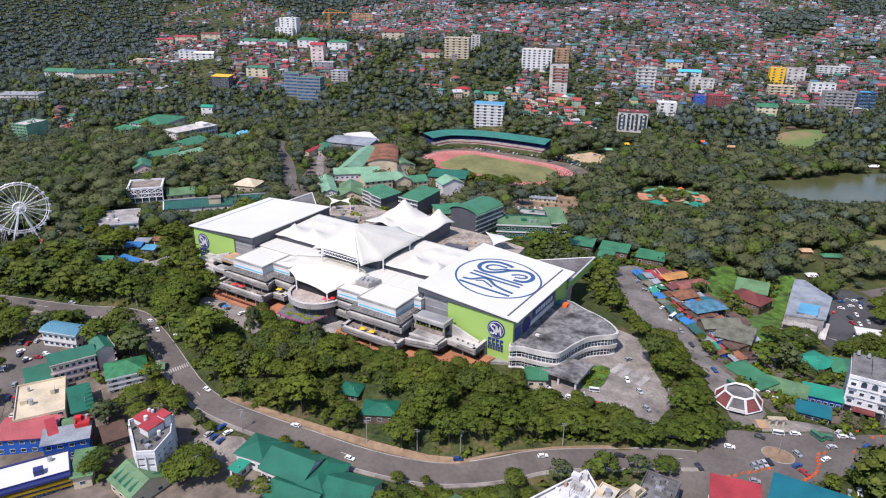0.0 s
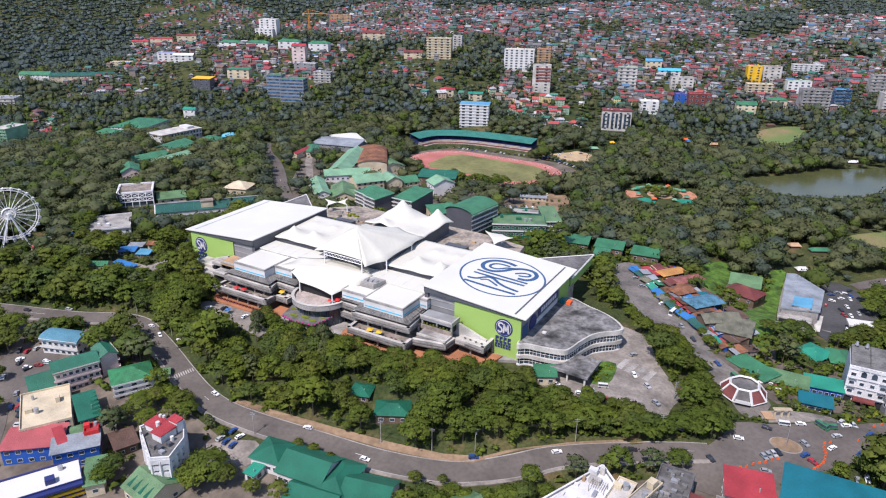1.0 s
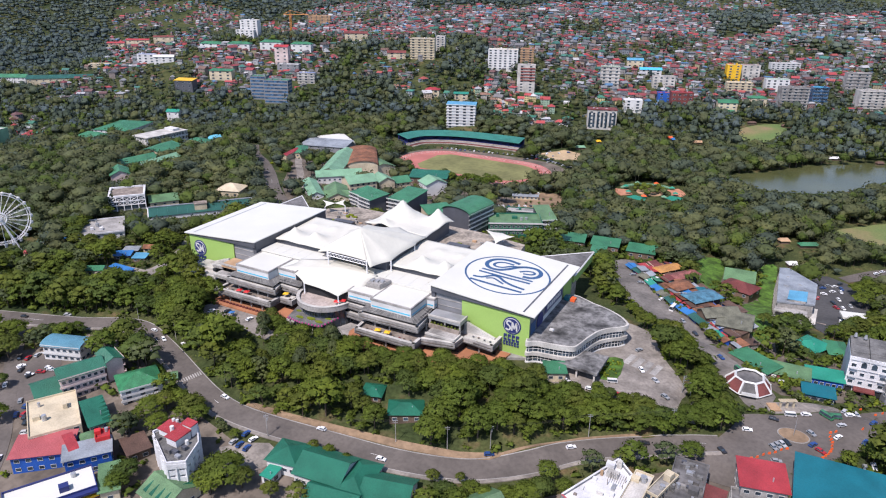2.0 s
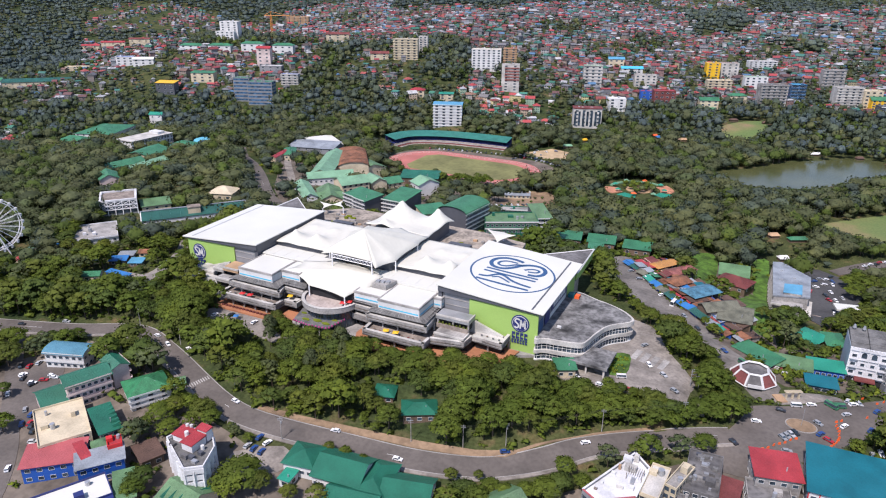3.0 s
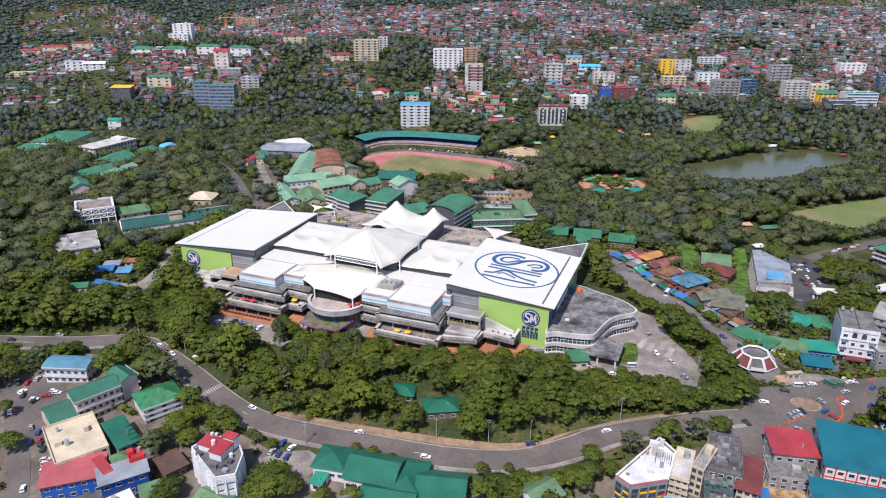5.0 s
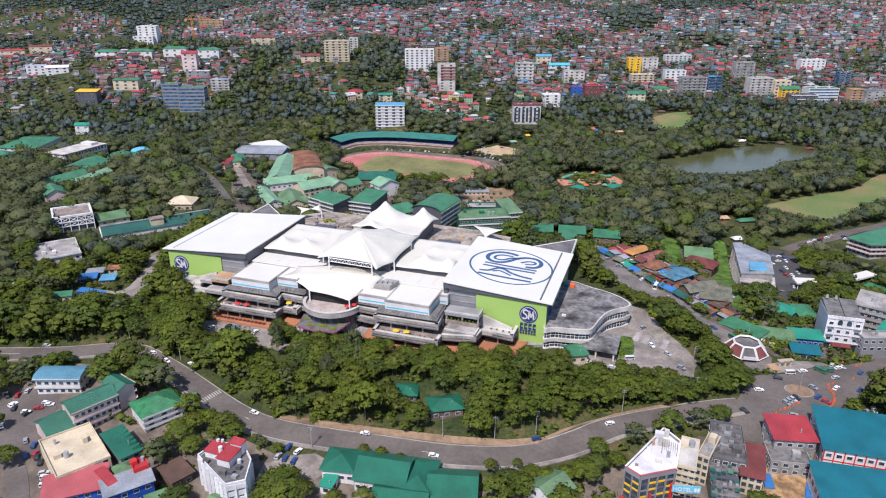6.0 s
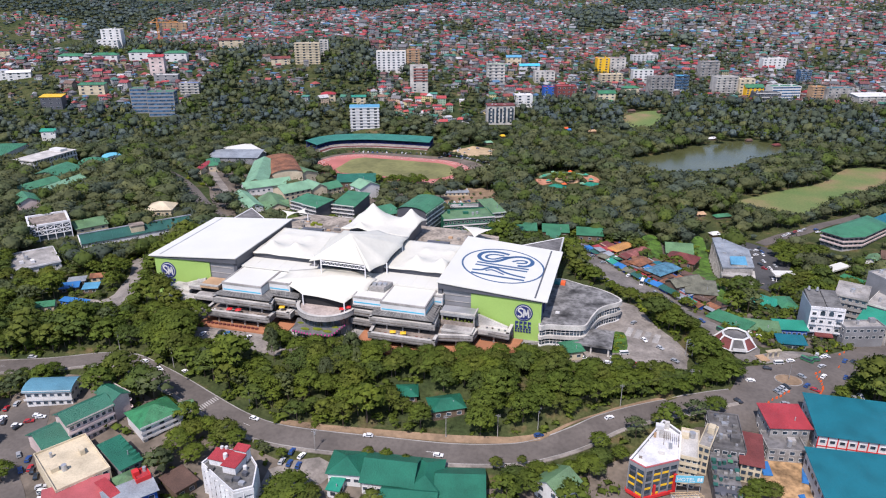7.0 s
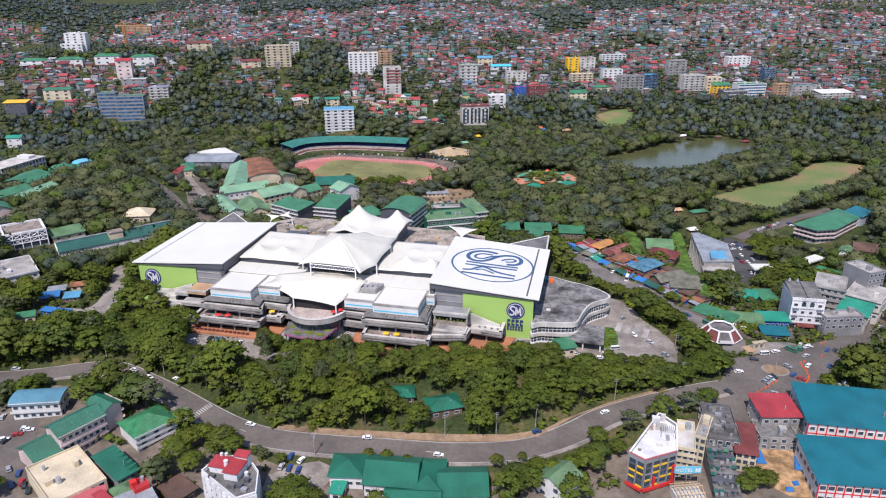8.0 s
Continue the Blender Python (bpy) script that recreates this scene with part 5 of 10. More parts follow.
    if opts == "bands":
        for i in range(1, floors + 1):
            c = Geo()
            z0 = step * i - 0.35
            c.box(-w / 2 - 0.7, w / 2 + 0.35, -d / 2 - 0.8, -d / 2 + 0.05, z0, z0 + 0.3)
            c.box(-w / 2 - 0.7, w / 2 + 0.35, -d / 2 - 0.8, -d / 2 - 0.68, z0 + 0.3, z0 + 1.1)
            part("balcony", c, "white" if wall in ("charcoal", "r_green") else wall, b)
    if opts == "redgrid":
        for i in range(floors + 1):
            c = Geo()
            zz = min(h - 0.3, step * i + 0.1)
            c.box(-w / 2 - 0.1, w / 2 + 0.1, -d / 2 - 0.2, -d / 2 - 0.004, zz, zz + 0.35)
            part("red_rail", c, "red", b)
        for k in range(bays + 1):
            c = Geo()
            px = -w / 2 + w * k / bays
            c.box(px - 0.2, px + 0.2, -d / 2 - 0.24, -d / 2 - 0.008, 0, h - 0.1)
            part("red_post", c, "red", b)
    if opts == "stripes":
        for i in range(3):
            c = Geo()
            c.box(-w / 2, w / 2, -d / 2 - 0.5 - 0.8 * (2 - i), -d / 2 - 0.004, h - 1.2 - i * 2.6, h - 0.2 - i * 2.6)
            part("fascia", c, ("navy", "yellow", "yellow")[i], b)
    if opts == "fins":
        for k in range(6):
            c = Geo()
            py = -d / 2 + d * (k + 0.5) / 6
            c.solid([(w * 0.15, py - 0.5, h), (w / 2 + 0.4, py - 1.0, h), (w / 2 + 0.4, py + 1.0, h), (w * 0.15, py + 0.5, h)], [(w * 0.15, py - 0.1, h + 1.2), (w / 2 + 0.4, py - 0.5, h + 2.2), (w / 2 + 0.4, py + 0.5, h + 2.2), (w * 0.15, py + 0.1, h + 1.2)])
            part("dormer", c, "r_green", rf)
    if opts == "dormers":
        for sy in (-1, 1):
            for k in range(4):
                c = Geo()
                px = -w / 2 + w * (k + 0.6) / 4.3
                ya, yb = sy * d * 0.16, sy * d * 0.44
                za, zb = h + rise * 0.70, h + rise * 0.14
                c.solid([(px - 1.3, yb, zb), (px + 1.3, yb, zb), (px + 0.2, ya, za), (px - 0.2, ya, za)][::sy * -1], [(px - 0.1, yb, zb + 1.5), (px + 0.1, yb, zb + 1.5), (px + 0.1, ya, za + 0.3), (px - 0.1, ya, za + 0.3)][::sy * -1])
                part("dormer", c, "r_green", rf)
    if opts == "awning":
        for k in range(bays):
            c = Geo()
            px = -w / 2 + w * (k + 0.5) / bays
            c.solid([(px - w / bays * 0.46, -d / 2 - 2.2, 2.6), (px + w / bays * 0.46, -d / 2 - 2.2, 2.6), (px + w / bays * 0.46, -d / 2, 3.2), (px - w / bays * 0.46, -d / 2, 3.2)], [(px - w / bays * 0.46, -d / 2 - 2.2, 2.75), (px + w / bays * 0.46, -d / 2 - 2.2, 2.75), (px + w / bays * 0.46, -d / 2, 3.35), (px - w / bays * 0.46, -d / 2, 3.35)])
            part("awning", c, ("r_maroon", "white")[k % 2], b)
    if opts == "clutter":
        for k in range(22):
            c = Geo()
            px, py, s = r.uniform(-w * 0.42, w * 0.42), r.uniform(-d * 0.42, d * 0.42), r.uniform(0.35, 1.3)
            c.box(px - s, px + s, py - s * 0.7, py + s * 0.7, h - 0.28, h + r.uniform(0.3, 1.5))
            part("roof_box", c, r.choice(("concrete_dark", "charcoal", "grey_clad", "sheet_grey", "concrete", "steel")), b)
    if opts == "slots":
        for k in range(bays + 3):
            c = Geo()
            px = -w / 2 + w * (k + 0.5) / (bays + 3)
            c.box(px - w / (bays + 3) * 0.26, px + w / (bays + 3) * 0.26, -d / 2 - 0.3, -d / 2 - 0.13, h * 0.12, h * 0.88)
            part("window_slot", c, "glass", b)
        c = Geo()
        c.box(-w / 2 - 0.5, w / 2 + 0.5, -d / 2 - 0.6, d / 2 + 0.5, h + 0.56, h + 1.6)
        part("roof_band", c, "r_maroon", b, "maroon roof edge")
    if opts == "redband":
        for k in range(5):
            c = Geo()
            c.box(-w * 0.32, w / 2 - 0.5, -d / 2 - 0.9, -d / 2 - 0.004, h * (0.42 + 0.11 * k), h * (0.47 + 0.11 * k))
            part("red_balcony", c, "r_faded", b)
    return b


def side_panel(P, Q, t0, t1, z0, z1, proud, deep=0.1):
    """A flat panel on the wall that runs from P to Q, between two shares of its length."""
    c = Geo()
    length = math.hypot(Q[0] - P[0], Q[1] - P[1])
    ux, uy = (Q[0] - P[0]) / length, (Q[1] - P[1]) / length
    ring = []
    for t, off in ((t0, proud), (t1, proud), (t1, -deep), (t0, -deep)):
        ring.append((P[0] + ux * length * t + uy * off, P[1] + uy * length * t - ux * off))
    c.prism(ring, z0, z1)
    return c


def corner_hotel(x, y, z, h):
    """Five-sided corner hotel: dark glazing with yellow panels between grey piers, red base, white roof terrace."""
    b = thing("hotel", x, y, z, 0, "grey corner hotel with yellow panels, red base and white roof terrace", "hotel")
    FOOT.append((x + 1, y, math.radians(10), 11, 17))
    plan = [(-10.0, -11.3), (-4.2, -14.7), (7.8, -6.3), (8.8, 11.8), (2.1, 18.3)]
    g = Geo()
    g.prism(plan, -6, h - 0.9)
    part("wall", g, "grey_clad", b)
    g = Geo()
    g.prism([(p * 0.97, q * 0.97) for p, q in plan], h - 0.9, h - 0.78)
    deck = part("roof_terrace", g, "paint_white", b, "white painted roof terrace")
    for i in range(5):
        P, Q = plan[i], plan[(i + 1) % 5]
        part("parapet", side_panel(P, Q, 0.0, 1.0, h - 1.6, h + 0.2, 0.35, 0.25), "grey_clad", b)
        part("coping", side_panel(P, Q, 0.0, 1.0, h + 0.204, h + 0.4, 0.4, 0.3), "r_rose" if i < 2 else "paint_white", b)
    step = (h - 4.6) / 4
    for face, bays in ((0, 2), (1, 4), (4, 8)):
        P, Q = plan[face], plan[(face + 1) % 5]
        for k in range(4):
            z0 = 3.0 + step * k
            for n in range(bays):
                t0, t1 = (n + 0.1) / bays, (n + 0.9) / bays
                part("window_band", side_panel(P, Q, t0, t1, z0 + 0.9, z0 + step - 0.15, 0.05), "glass", b)
                if (n + k) % 4 != 2 or face == 0:
                    part("panel", side_panel(P, Q, t0, t1, z0 + 0.05, z0 + 0.86, 0.22), "yellow" if (n * 2 + k) % 3 else "charcoal", b)
        for n in range(bays + 1):
            t = min(max(n / bays, 0.015), 0.985)
            part("pier", side_panel(P, Q, t - 0.015, t + 0.015, 1.0, h - 1.6, 0.4), "grey_clad", b)
        part("red_fascia", side_panel(P, Q, 0.0, 1.0, 1.6, 2.9, 0.8), "red", b, "red fascia band")
        part("shop_front", side_panel(P, Q, 0.04, 0.96, -1.0, 1.5, 0.06), "dark", b)
    part("red_sign", side_panel(plan[1], plan[2], 0.9, 0.99, 2.0, 10.5, 0.9), "red", b, "upright red sign panel")
    part("red_sign", side_panel(plan[1], plan[2], 0.30, 0.36, 2.0, 7.5, 0.7), "red", b, "upright red sign panel")
    for px, py, sx, sy, zz, mm in ((0.5, 12.5, 1.6, 1.2, 2.6, "paint_white"), (2.6, 8.6, 2.2, 1.4, 1.8, "concrete_pale"), (-2.6, 3.4, 0.8, 0.6, 1.0, "white"), (4.8, 2.2, 0.7, 1.6, 0.9, "steel"), (-5.0, -3.6, 0.5, 0.9, 0.8, "white"), (1.4, -3.4, 1.3, 0.4, 1.1, "concrete_pale"), (5.4, -2.0, 0.8, 0.8, 1.5, "white"), (-1.2, 7.2, 0.5, 0.5, 2.0, "tan_tile"), (3.4, 14.4, 0.9, 0.7, 3.2, "concrete_pale"), (-6.2, -8.0, 0.6, 0.4, 0.7, "concrete_brown")):
        g = Geo()
        g.box(px - sx, px + sx, py - sy, py + sy, h - 0.776, h - 0.776 + zz)
        part("roof_box", g, mm, deck)
    for k in range(8):
        g = Geo()
        g.beam((2.2 + 0.8 * k, 2.6, h + 2.0), (2.2 + 0.8 * k, 7.4, h + 2.0), 0.09)
        part("pergola_bar", g, "concrete_brown", deck)
    for px, py in ((2.2, 2.8), (7.8, 2.8), (2.2, 7.2), (7.8, 7.2)):
        g = Geo()
        g.beam((px, py, h - 0.776), (px, py, h + 2.0), 0.12)
        part("pergola_post", g, "concrete_brown", deck)
    return b


def stepped_tenement(x, y, z, rot):
    """Dark tenement that falls to the street in steps, crowded with small rooms, awnings and cooling boxes."""
    b = thing("tenement", x, y, z, rot, "dark stepped tenement crowded with small rooms and awnings", "apartment block")
    FOOT.append((x, y - 11, math.radians(rot), 6.5, 13))
    r = random.Random(77)
    for k in range(7):
        y1, y0, z1 = -3.4 * k, -3.4 * (k + 1), 10.4 - 1.25 * k
        g = Geo()
        g.box(-5.4 + 0.1 * k, 5.2 - 0.05 * k, y0, y1 - 0.02, -5, z1)
        tier_ob = part("storey", g, ("concrete_dark", "charcoal", "sheet_grey")[k % 3], b)
        for n in range(5):
            px = -4.3 + 2.1 * n + r.uniform(-0.2, 0.2)
            g = Geo()
            g.box(px - 0.7, px + 0.7, y0 - 0.06, y0 + 0.1, z1 - 1.05, z1 - 0.25)
            part("window", g, "glass", tier_ob)
            if r.random() < 0.7:
                g = Geo()
                dz = r.uniform(0.1, 0.5)
                low = [(px - 0.9, y0 - r.uniform(0.7, 1.5), z1 - 0.2 - dz), (px + 0.9, y0 - 1.1, z1 - 0.2 - dz), (px + 0.9, y0 + 0.2, z1 + 0.1), (px - 0.9, y0 + 0.2, z1 + 0.1)]
                g.solid(low, [(p, q, w + 0.08) for p, q, w in low])
                part("awning", g, r.choice(("r_deep", "sheet_grey", "r_steel", "charcoal", "r_brown", "r_green2")), tier_ob)
            if r.random() < 0.75:
                g = Geo()
                q, e = r.uniform(y0 + 0.9, y1 - 0.7), r.uniform(0.3, 0.75)
                g.box(px - e, px + e, q - 0.45, q + 0.45, z1 + 0.004, z1 + r.uniform(0.5, 1.7))
                part("roof_box", g, r.choice(("charcoal", "concrete", "sheet_grey", "r_deep", "concrete_dark", "steel")), tier_ob)
    return b


def timber_frame(x, y, z, rot):
    """Raw timber roof frame of a house under construction."""
    b = thing("timber_frame", x, y, ground_z(x, y), rot, "raw timber frame of a roof under construction", "building shell")
    FOOT.append((x, y, math.radians(rot), 6, 6))
    top = z - ground_z(x, y)
    g = Geo()
    g.box(-5.4, 5.4, -4.6, 4.6, -3, top - 1.2)
    part("wall", g, "concrete_pale", b)
    for k in range(8):
        g = Geo()
        px = -5.2 + 10.4 * k / 7
        g.beam((px, -5.2, top - 0.8), (px, 0, top + 1.6), 0.16)
        g.beam((px, 0, top + 1.6), (px, 5.2, top - 0.8), 0.16)
        part("rafter", g, "sand", b)
    for py, pz in ((-5.0, top - 0.7), (-2.5, top + 0.5), (0, top + 1.7), (2.5, top + 0.5), (5.0, top - 0.7)):
        g = Geo()
        g.beam((-5.6, py, pz), (5.6, py, pz), 0.18)
        part("purlin", g, "sand", b)
    return b


# ---- buildings along the roads below the mall ----
building("school_hall", -341.5, 159.2, 20.0, 20.6, 10.4, 8.2, "barrel", "white", "r_steel", 2, 6, 18.9, "white two-storey hall with galleries and a curved dull blue sheet roof", "hall", opts="bands")
building("guest_house", -309.4, 144.3, 67.8, 19.0, 12.0, 12.0, "gable", "pinkish", "r_green", 3, 7, 17.7, "pale pink three-storey guest house with dark green roof", "guest house", opts="bands")
building("guest_house", -306.0, 157.9, 163.4, 12.0, 7.6, 10.8, "gable", "pinkish", "r_green", 3, 3, 19.8, "pale pink guest house wing with dark green roof", "guest house", opts="bands")
building("house", -316.6, 133.0, 68.0, 13.6, 15.5, 6.8, "gable", "pinkish", "r_green", 2, 3, 16.6, "low pink house with a dark teal green gabled roof", "house")
building("house", -305.5, 131.0, 61.1, 5.6, 5.0, 4.0, "shed", "cream", "r_green2", 1, 1, 17.1, "small lean-to with a green sheet roof", "shed")
building("office_block", -295.4, 121.0, 60.0, 19.8, 29.4, 9.0, "flat", "cream", "cream", 3, 5, 14.8, "cream flat-roofed block with worn terrace roof", "office block")
building("terrace_block", -280.2, 130.8, 65.0, 8.0, 18.5, 7.4, "shed", "grey_clad", "r_green", 2, 2, 16.0, "narrow block with dark green ribbed roof and fins", "building", opts="fins")
building("shed", -268.6, 120.6, 61.4, 7.6, 8.0, 6.4, "hip", "cream", "r_olive", 1, 2, 15.6, "small shed with pale green sheet roof", "shed")
building("shop_house", -280.4, 107.0, 41.1, 21.8, 12.8, 8.0, "shed", "blue", "r_rose", 2, 5, 13.9, "shop house with a faded red sheet roof", "shop house")
building("shop_house", -270.1, 112.2, 68.9, 2.4, 10.0, 9.0, "shed", "red", "r_red", 1, 1, 14.7, "narrow bay with a bright red sheet roof", "shop house")
building("shop_house", -261.3, 113.5, 53.3, 17.0, 9.0, 9.0, "shed", "blue", "r_grey", 2, 4, 14.1, "blue shop house with a grey sheet roof", "shop house")
building("shop_house", -262.1, 121.3, 55.2, 5.5, 6.0, 10.0, "flat", "red", "r_red", 1, 1, 15.4, "small rooftop room with bright red sheet roof", "rooftop room")
building("warehouse", -255.1, 92.9, 62.5, 30.9, 14.3, 9.0, "flat", "navy", "roof_white", 2, 9, 11.7, "navy and yellow warehouse with wide white flat roof", "warehouse", opts="stripes")
building("shed", -243.2, 109.6, 51.8, 6.6, 14.9, 6.0, "shed", "cream", "r_olive", 1, 1, 13.1, "lean-to with dull green sheet roof", "shed")

building("house", -250.4, 127.5, 67.1, 8.6, 10.3, 5.0, "shed", "wood", "r_brown", 1, 2, 15.4, "old wooden house with a brown sheet roof", "house")
building("house", -218.6, 117.6, -5.4, 15.9, 15.8, 6.0, "gable", "cream", "r_olive", 1, 3, 12.6, "house with grey green gabled roof and dark dormers", "house", opts="dormers")
building("house", -283.5, 156.0, 61.5, 17.5, 16.0, 7.8, "hip", "white", "r_moss", 3, 3, 18.4, "white three-storey house with green hipped roof", "house", opts="bands")
building("shed", -275.5, 167.5, 49.0, 5.6, 6.0, 3.4, "gable", "cream", "r_olive", 1, 1, 20.6, "small roadside hut with grey green roof", "hut")
building("restaurant", -190.4, 154.2, 11.2, 13.0, 13.2, 6.0, "hip", "white", "r_green", 1, 4, 16.3, "white building with a dark green hipped roof", "restaurant")
building("restaurant", -172.3, 156.0, 7.5, 19.9, 17.0, 6.0, "gable", "white", "r_green", 1, 7, 15.6, "long white building with dark green gabled roof", "restaurant")
building("restaurant", -158.1, 157.7, 9.2, 11.4, 18.7, 6.5, "hip", "white", "r_green", 1, 4, 14.8, "white wing with dark green hipped roof", "restaurant")
building("restaurant", -144.5, 158.4, 14.7, 18.2, 16.0, 5.5, "gable", "white", "r_green", 1, 6, 14.5, "white wing with a long dark green gabled roof", "restaurant")
building("restaurant", -161.3, 146.1, 10.3, 20.4, 12.0, 5.0, "gable", "white", "r_green", 1, 6, 14.0, "low white wing with green gabled roof", "restaurant")
building("shed", -191.0, 143.9, 3.1, 4.7, 6.0, 4.0, "shed", "white", "r_jade", 1, 1, 15.4, "small shed with a light green sheet roof", "shed")
building("house", -108.0, 167.8, 59.3, 12.2, 12.0, 8.0, "gable", "white", "r_olive", 2, 3, 14.4, "white house with a pale green gabled roof", "house")
corner_hotel(-72.0, 188.0, 15.2, 16.5)
building("hotel", -59.8, 194.8, -3.0, 6.8, 18.8, 14.6, "flat", "cream", "concrete_pale", 5, 3, 16.3, "cream narrow hotel with pale grey flat roof", "hotel", opts="bands")
building("house", -52.3, 202.2, -14.7, 4.6, 16.1, 13.0, "flat", "cream", "concrete", 4, 2, 17.7, "narrow cream house with cluttered flat roof", "house")
building("apartment_block", -44.9, 211.0, 3.0, 12.5, 25.0, 11.0, "flat", "concrete_dark", "concrete_dark", 3, 4, 17.7, "dark grey concrete block with cluttered flat roof", "apartment block", opts="clutter")
stepped_tenement(-46.5, 198.0, 16.0, 6.0)
timber_frame(-59.0, 174.5, 20.0, 20.0)
building("house", -35.7, 203.4, -2.3, 7.6, 18.1, 9.0, "shed", "cream", "r_maroon", 3, 3, 17.4, "cream three-storey house with a maroon sheet roof", "house")
building("warehouse", -20.8, 226.9, 13.9, 16.1, 14.4, 10.0, "shed", "concrete", "r_red", 2, 4, 19.5, "concrete warehouse with red sheet roof", "warehouse")
building("ruin", -21.8, 216.3, 9.7, 15.5, 12.1, 6.0, "flat", "concrete", "concrete_dark", 2, 4, 18.7, "unfinished grey concrete building shell", "building shell")
building("market_hall", 12.5, 232.0, 3.5, 44.7, 26.3, 11.0, "shed", "white", "r_teal", 2, 12, 19.0, "long white market hall with red frames and teal sheet roof", "market hall", opts="redgrid")
building("market_hall", 5.5, 198.4, 6.8, 37.6, 25.0, 10.0, "shed", "white", "r_teal", 2, 12, 16.0, "lower white market hall with red frames and teal roof", "market hall", opts="redgrid")

building("apartment_block", 33.3, 364.2, -17.2, 16.6, 22.1, 15.0, "flat", "concrete", "concrete", 4, 5, 19.6, "grey apartment block with flat roof", "apartment block", opts="bands")
building("hall", 53.5, 362.9, -28.4, 18.9, 23.6, 12.0, "flat", "concrete_pale", "concrete", 2, 5, 18.7, "big pale hall with grey flat roof", "hall", opts="bands")
building("shed", 42.4, 344.0, -26.6, 15.0, 16.4, 8.0, "shed", "concrete", "r_jade", 1, 4, 19.8, "shed with bright green sheet roof", "shed")
building("shop_row", 31.8, 332.3, 19.0, 22.2, 8.0, 8.0, "flat", "grey_clad", "concrete", 2, 6, 20.8, "grey two-storey shop row with shop signs", "shop row")
building("shop_row", -34.5, 325.5, -32.0, 22.0, 10.0, 4.0, "shed", "white", "r_green2", 1, 8, 20.4, "curved shop row with dark green roof and striped fascia", "shop row", opts="awning")
building("shop_row", -19.2, 324.0, 3.0, 19.0, 10.0, 4.0, "shed", "white", "r_olive", 1, 8, 20.0, "shop row with faded green roof and white fascia", "shop row", opts="awning")
building("shop_row", -3.4, 328.6, 9.1, 15.6, 9.0, 5.0, "shed", "blue", "r_jade", 1, 6, 19.3, "blue shop with bright jade green roof", "shop row")
building("pavilion", -5.2, 312.0, 8.0, 13.0, 8.0, 4.2, "shed", "glass_blue", "r_teal", 1, 4, 19.6, "small glass pavilion with a teal sheet roof", "pavilion")


building("house", -56.6, 444.7, -17.9, 20.5, 16.0, 4.5, "hip", "wood", "r_maroon", 1, 3, 8.1, "low house with a maroon tiled roof", "house")
building("house", -59.4, 464.1, 6.1, 18.6, 20.2, 5.0, "gable", "wood", "r_olive", 1, 3, 7.0, "low house with a faded green sheet roof", "house")
building("house", -10.5, 372.0, -28.1, 13.5, 15.5, 3.4, "hip", "cream", "r_jade", 1, 3, 14.6, "house with a light green roof", "house")
building("house", 1.5, 373.5, 13.7, 9.5, 15.5, 4.0, "hip", "cream", "r_green2", 1, 2, 14.4, "house with a green hipped roof", "house")
building("shed", -49.4, 357.8, 2.7, 17.0, 16.4, 4.0, "shed", "wood", "r_drab", 1, 3, 23.9, "market shed with drab olive sheet roof", "shed")
building("shed", -58.9, 362.4, 38.7, 20.1, 10.5, 5.0, "gable", "wood", "r_drab", 1, 3, 24.0, "market shed with dull brown olive roof", "shed")
# five-sided college: storeys of open galleries under a low green roof
COLLEGE = [(-28.1, -19.4), (-14.0, -30.8), (1.0, -24.6), (26.0, 9.3), (14.9, 30.2)]
col = thing("college", 74.4, 537.5, 7.6, 0, "large pale concrete college with green roof and long galleries", "college")
FOOT.append((75, 540, math.radians(50), 34, 20))


def scaled(poly, k):
    return [(x * k, y * k) for x, y in poly]


g = Geo()
g.prism(scaled(COLLEGE, 0.94), -6, 11.2)
part("wall", g, "concrete", col)
for k in range(3):
    g = Geo()
    g.prism(scaled(COLLEGE, 1.0), 3.4 * k + 3.0, 3.4 * k + 3.4)
    slab = part("gallery_floor", g, "concrete_pale", col)
    g = Geo()
    g.prism(scaled(COLLEGE, 1.005), 3.4 * k + 3.404, 3.4 * k + 4.3) if k < 2 else g.prism(scaled(COLLEGE, 1.02), 10.204, 11.0)
    part("parapet", g, "pinkish", slab)
    for (xa, ya), (xb, yb) in zip(COLLEGE, COLLEGE[1:]):
        length = math.hypot(xb - xa, yb - ya)
        n = max(3, int(length / 3.6))
        ux, uy = (xb - xa) / length, (yb - ya) / length
        for i in range(n):
            px, py = xa + ux * length * (i + 0.5) / n, ya + uy * length * (i + 0.5) / n
            px, py = px * 0.945, py * 0.945
            c = Geo()
            ring = [(px - ux * 1.1 + uy * 0.25, py - uy * 1.1 - ux * 0.25), (px + ux * 1.1 + uy * 0.25, py + uy * 1.1 - ux * 0.25), (px + ux * 1.1, py + uy * 1.1), (px - ux * 1.1, py - uy * 1.1)]
            c.prism(ring, 3.4 * k + 0.9, 3.4 * k + 2.8)
            part("window", c, "glass", col)
g = Geo()
eave = scaled(COLLEGE, 1.05)
g.solid([(x, y, 11.2) for x, y in eave], [(x * 0.35 + 2, y * 0.35 + 2, 13.6) for x, y in eave])
part("roof", g, "r_green2", col)
building("house", 106.0, 567.5, 52.5, 23.0, 14.0, 9.0, "shed", "blind_wall", "r_teal", 3, 3, 8.0, "pale grey building with teal blue roof", "building")
building("gas_station", 48.7, 465.6, 45.0, 20.5, 8.0, 5.0, "flat", "white", "roof_white", 1, 1, 5.0, "white flat canopy over a forecourt", "canopy", opts="open")
